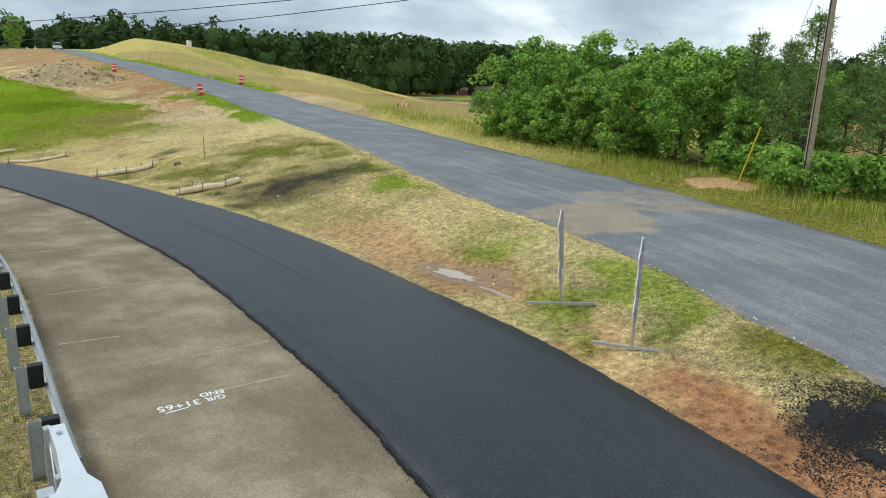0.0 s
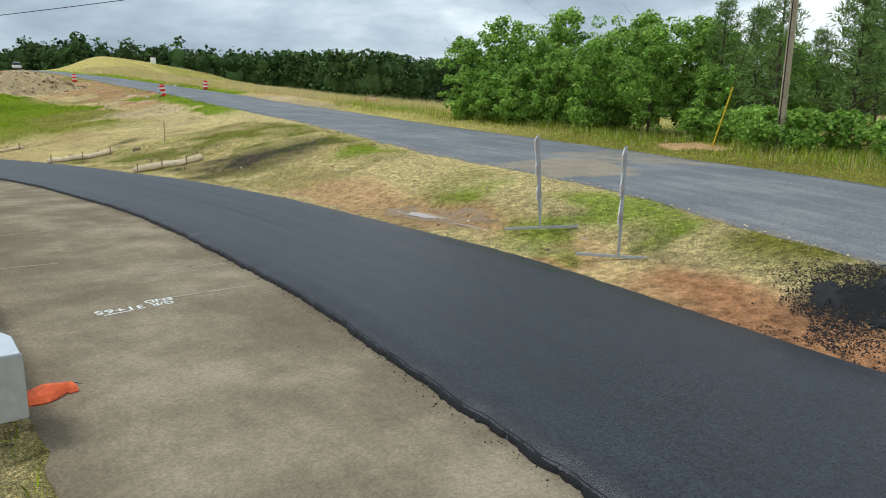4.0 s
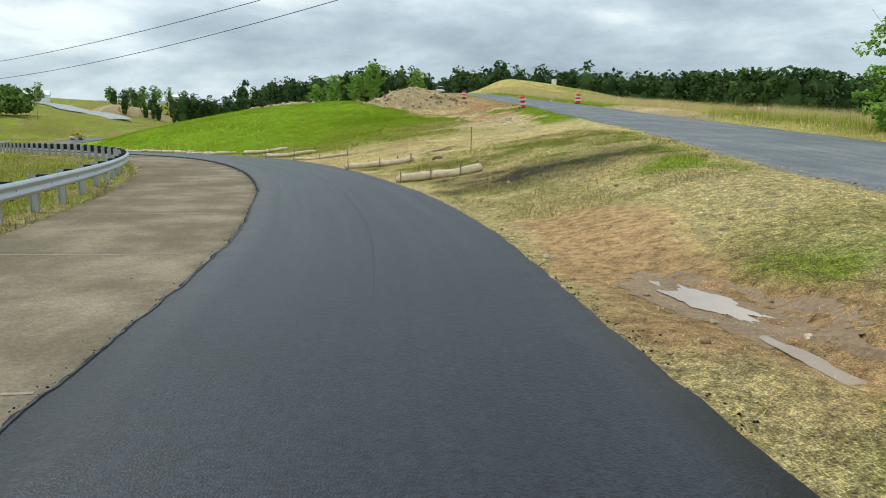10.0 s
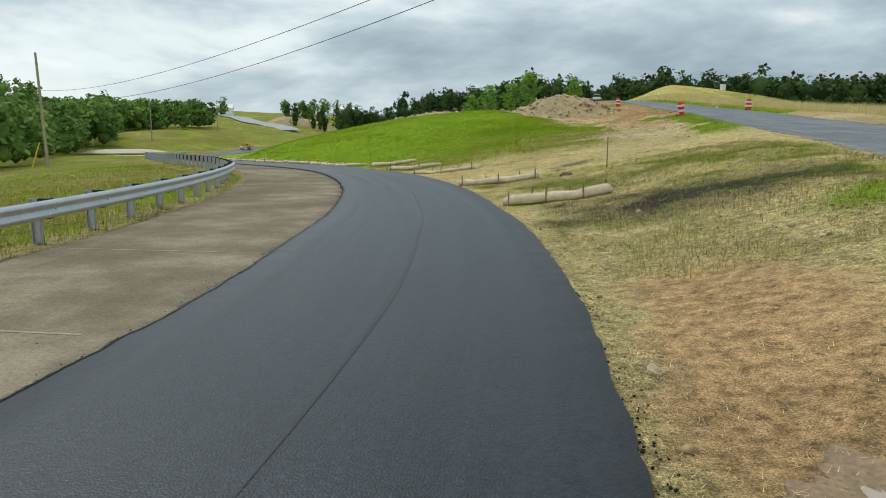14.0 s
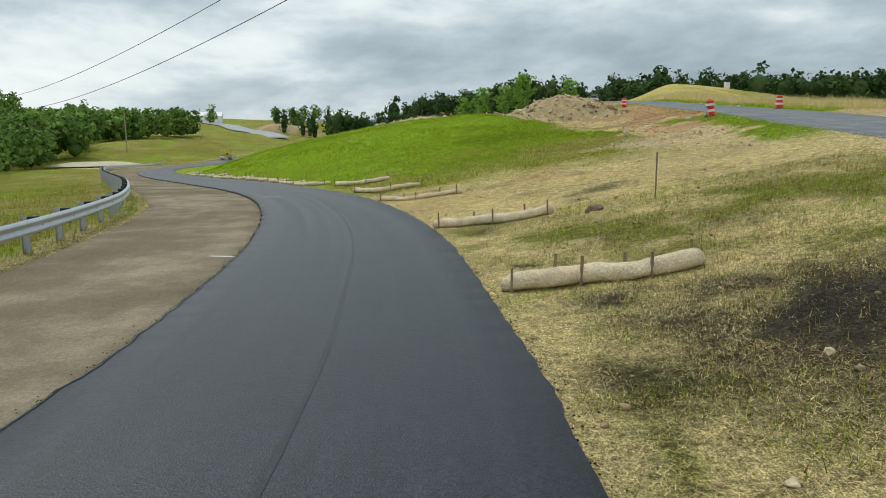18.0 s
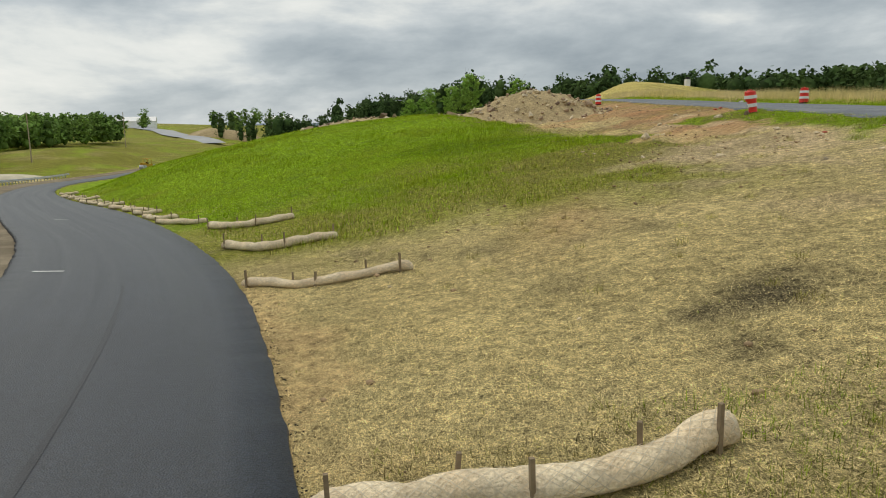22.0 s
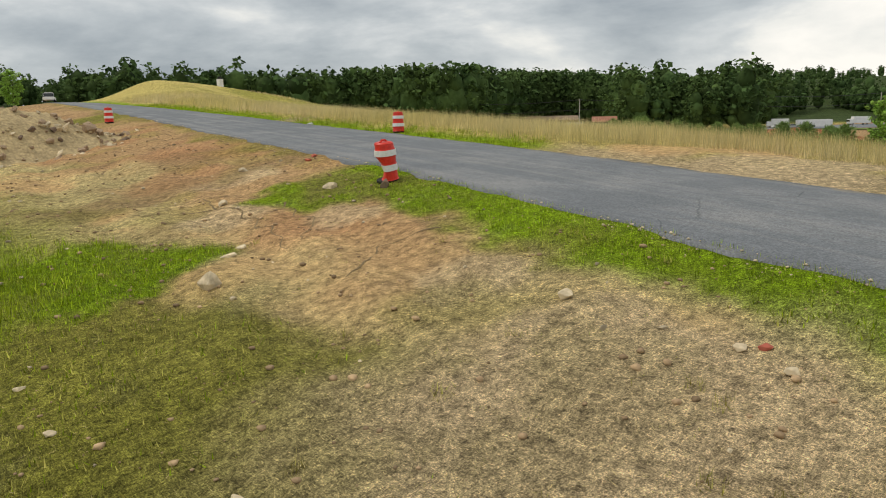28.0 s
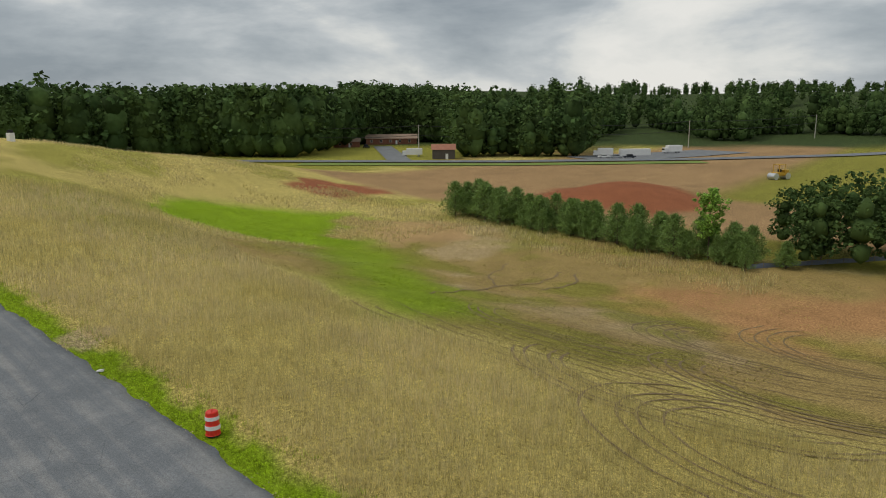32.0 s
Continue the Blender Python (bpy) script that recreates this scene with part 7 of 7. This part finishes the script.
# ---- painted marks ----
def lettering(text, x, y, turn, size, label):
    cu = bpy.data.curves.new("painted_mark", "FONT")
    cu.body, cu.size, cu.extrude, cu.offset = text, size, 0.001, 0.004
    cu.materials.append(M_PAINT)
    ob = new("painted_mark", cu)
    ob.matrix_basis = pose(x, y, float(lane_z(y)) + 0.009, 0, 0, turn)
    return tagged(ob, label, "painted mark")


lettering("31+65", 3.98, 9.9, 172, 0.25, "white sprayed station number on the base course")
lettering("END", 4.42, 10.02, 172, 0.19, "white sprayed survey word on the base course")
lettering("G/R", 4.36, 9.84, 172, 0.19, "white sprayed survey letters on the base course")


def dash(x0, y0, x1, y1, w, lift, mat, label, name="painted_line"):
    d = Vector((x1 - x0, y1 - y0, 0))
    s = Vector((-d.y, d.x, 0)).normalized() * w / 2
    n = max(2, int(d.length / 0.15))
    v = []
    for i in range(n + 1):
        p = Vector((x0, y0, 0)) + d * i / n
        q = 0.75 + 0.5 * float(fbm(np.array([i * 0.7]), np.array([x0 * 7]), 1.0, 3)[0])
        for sg in (-1, 1):
            e = p + s * sg * q
            v.append((e.x, e.y, float(lane_z(e.y)) + lift))
    f = [(2 * i, 2 * i + 1, 2 * i + 3, 2 * i + 2) for i in range(n)]
    return tagged(sheet(name, v, f, mat), label, "painted mark")


dash(3.4, 9.73, 3.74, 9.73, 0.03, 0.0095, M_PAINT, "short white sprayed line on the base course")
for x0, y0, x1, y1 in ((4.57, 11.61, 6.05, 11.52), (4.27, 10.02, 5.57, 9.88), (2.9, 13.6, 3.9, 13.4), (3.4, 17.0, 6.3, 16.7), (3.6, 21.5, 6.5, 21.3)):
    dash(x0, y0, x1, y1, 0.05, 0.009, M_CHALK, "faint pale chalk line across the base course")
dash(5.75, 32.9, 6.3, 32.8, 0.09, 0.0095, M_PAINT, "white sprayed mark at the lane edge")
dash(3.05, 47.8, 3.75, 47.7, 0.1, 0.075, M_PAINT, "white sprayed mark on the fresh asphalt")
dash(-3.2, 62.5, -2.6, 62.4, 0.1, 0.075, M_PAINT, "white sprayed mark on the fresh asphalt")

M_SEAM = material("roller_seam", (0.0165, 0.018, 0.022), 0.42, grain=0.5, size=40, bump_size=60, bump_depth=0.006, spec=0.36)
v, f = [], []
ys = np.arange(13, 46, 0.4)
for y in ys:
    x = float(lane_left(y) + (lane_right(y) - lane_left(y)) * (0.515 + 0.0012 * (y - 28)))
    w = (0.02 + 0.03 * float(fbm(np.array([y]), np.array([0.0]), 1.3, 77)[0])) * min(1.0, (y - 12.8) / 6)
    v += [(x - w, y, float(lane_z(y)) + 0.0685), (x + w, y, float(lane_z(y)) + 0.0685)]
f = [(2 * i, 2 * i + 1, 2 * i + 3, 2 * i + 2) for i in range(len(ys) - 1)]
tagged(sheet("seam", v, f, M_SEAM), "faint brownish roller seam along the fresh asphalt", "road seam", kind="structure")

# ---- the ragged lip of fresh asphalt, crumbs beside it ----
# the lip's own shadow is painted in through its darker material
ys = np.arange(-20, 120, 0.035)
rg = lane_left(ys) + 0.045 * (fbm(ys, ys * 0 + 8, 0.35, 8) - 0.5) * 2
foot = 0.012 + 0.05 * fbm(ys, ys * 0, 0.12, 70, 3) + 0.04 * (fbm(ys, ys * 0, 0.05, 71, 2) - 0.5)
rows = [np.stack([rg - foot, ys, lane_z(ys) + 0.006], 1), np.stack([rg - foot * 0.75, ys, lane_z(ys) + 0.03 + 0.02 * fbm(ys, ys * 0, 0.06, 72, 2)], 1), np.stack([rg - foot * 0.25, ys, lane_z(ys) + 0.045 + 0.025 * fbm(ys, ys * 0, 0.07, 73, 2)], 1), np.stack([rg + 0.03, ys, lane_z(ys) + 0.069], 1)]
n = len(ys)
k = (np.arange(3)[:, None] * n + np.arange(n - 1)[None]).ravel()
tagged(sheet("asphalt_lip", np.concatenate(rows), np.stack([k, k + n, k + n + 1, k + 1], 1), M_EDGE), "coarse crumbling lip of the fresh asphalt, shadow painted into its black", "asphalt edge", kind="structure")
rng = np.random.default_rng(31)
y = np.concatenate([rng.uniform(2, 48, 800), rng.uniform(2, 45, 900)])
inner = np.arange(1700) < 800
x = np.where(inner, lane_left(y) - 0.05 - np.abs(rng.normal(size=1700)) * np.where(rng.random(1700) < 0.93, 0.08, 0.4), lane_right(y) + 0.02 + np.abs(rng.normal(size=1700)) * 0.1)
sz = np.where(inner, rng.uniform(0.004, 0.011, 1700), rng.uniform(0.006, 0.016, 1700))
z = np.where(inner, lane_z(y) + 0.006, on_ground(x, y)) + sz * 0.4
lump = ICO_V[None] * sz[:, None, None] * rng.uniform(0.6, 1.2, (1700, 12, 1)) * [1, 1, 0.7] + np.stack([x, y, z], 1)[:, None]
tagged(sheet("asphalt_crumbs", lump.reshape(-1, 3), (ICO_F[None] + (np.arange(1700) * 12)[:, None, None]).reshape(-1, 3), M_EDGE), "black asphalt crumbs along the lane edges", "asphalt crumbs", kind="stuff")
# spilled asphalt on the grass
for cx, cy, rx, ry, turn, seed in ((10.75, 3.3, 0.4, 0.2, 0.35, 61), (10.2, 2.45, 0.22, 0.14, 0.8, 62), (11.3, 2.75, 0.26, 0.16, 0.2, 63)):
    tagged(flat_patch("spilled_asphalt", cx, cy, rx, ry, turn, lambda x, y: on_ground(x, y) + 0.012, M_EDGE, seed, 0.75, 110, 0.03), "thin ragged sheet of spilled black asphalt on the grass", "asphalt spill", kind="structure")
n = 21000
rr, aa = np.abs(rng.normal(size=n)) * 0.95, rng.uniform(0, 6.283, n)
x, y = 10.75 + rr * np.cos(aa) * 1.1, 2.85 + rr * np.sin(aa) * 0.8
keep = (x > lane_right(y) + 0.05) & (x < old_near(y)) & (fbm(x, y, 0.5, 121) > 0.3 + 0.14 * rr)
x, y = x[keep], y[keep]
n = len(x)
sz = 0.006 + 0.014 * rng.random(n) ** 2
OCT_V, OCT_F = np.array([(1, 0, 0), (0, 1, 0), (-1, 0, 0), (0, -1, 0), (0, 0, 1)]), np.array([(0, 1, 4), (1, 2, 4), (2, 3, 4), (3, 0, 4)])
lump = OCT_V[None] * sz[:, None, None] * rng.uniform(0.6, 1.3, (n, 5, 1)) + np.stack([x, y, on_ground(x, y) + 0.004], 1)[:, None]
tagged(sheet("asphalt_spill", lump.reshape(-1, 3), (OCT_F[None] + (np.arange(n) * 5)[:, None, None]).reshape(-1, 3), M_EDGE), "spilled black asphalt crumbs on the dry grass", "asphalt spill", kind="stuff")
# pale crumbs and gravel along the edges of the old road
n = 3600
y = rng.uniform(-5, 96, n)
near_side = rng.random(n) < 0.6
off = np.abs(rng.normal(size=n)) * 0.22
x = np.where(near_side, old_near(y) + 0.12 - off, old_far(y) - 0.1 + off)
keep = fbm(x, y, 2.2, 120) > 0.42
x, y = x[keep], y[keep]
n = len(x)
sz = 0.008 + 0.03 * rng.random(n) ** 3
on_old = (x > old_near(y) + 0.02) & (x < old_far(y) - 0.02)
z = np.where(on_old, old_z(y) + 0.03, on_ground(x, y)) + sz * 0.2
lump = ICO_V[None] * sz[:, None, None] * rng.uniform(0.6, 1.2, (n, 12, 1)) * [1, 1, 0.6] + np.stack([x, y, z], 1)[:, None]
tagged(sheet("edge_gravel", lump.reshape(-1, 3), (ICO_F[None] + (np.arange(n) * 12)[:, None, None]).reshape(-1, 3), M_ROCK), "pale gravel crumbs along the broken road edges", "gravel", kind="stuff")
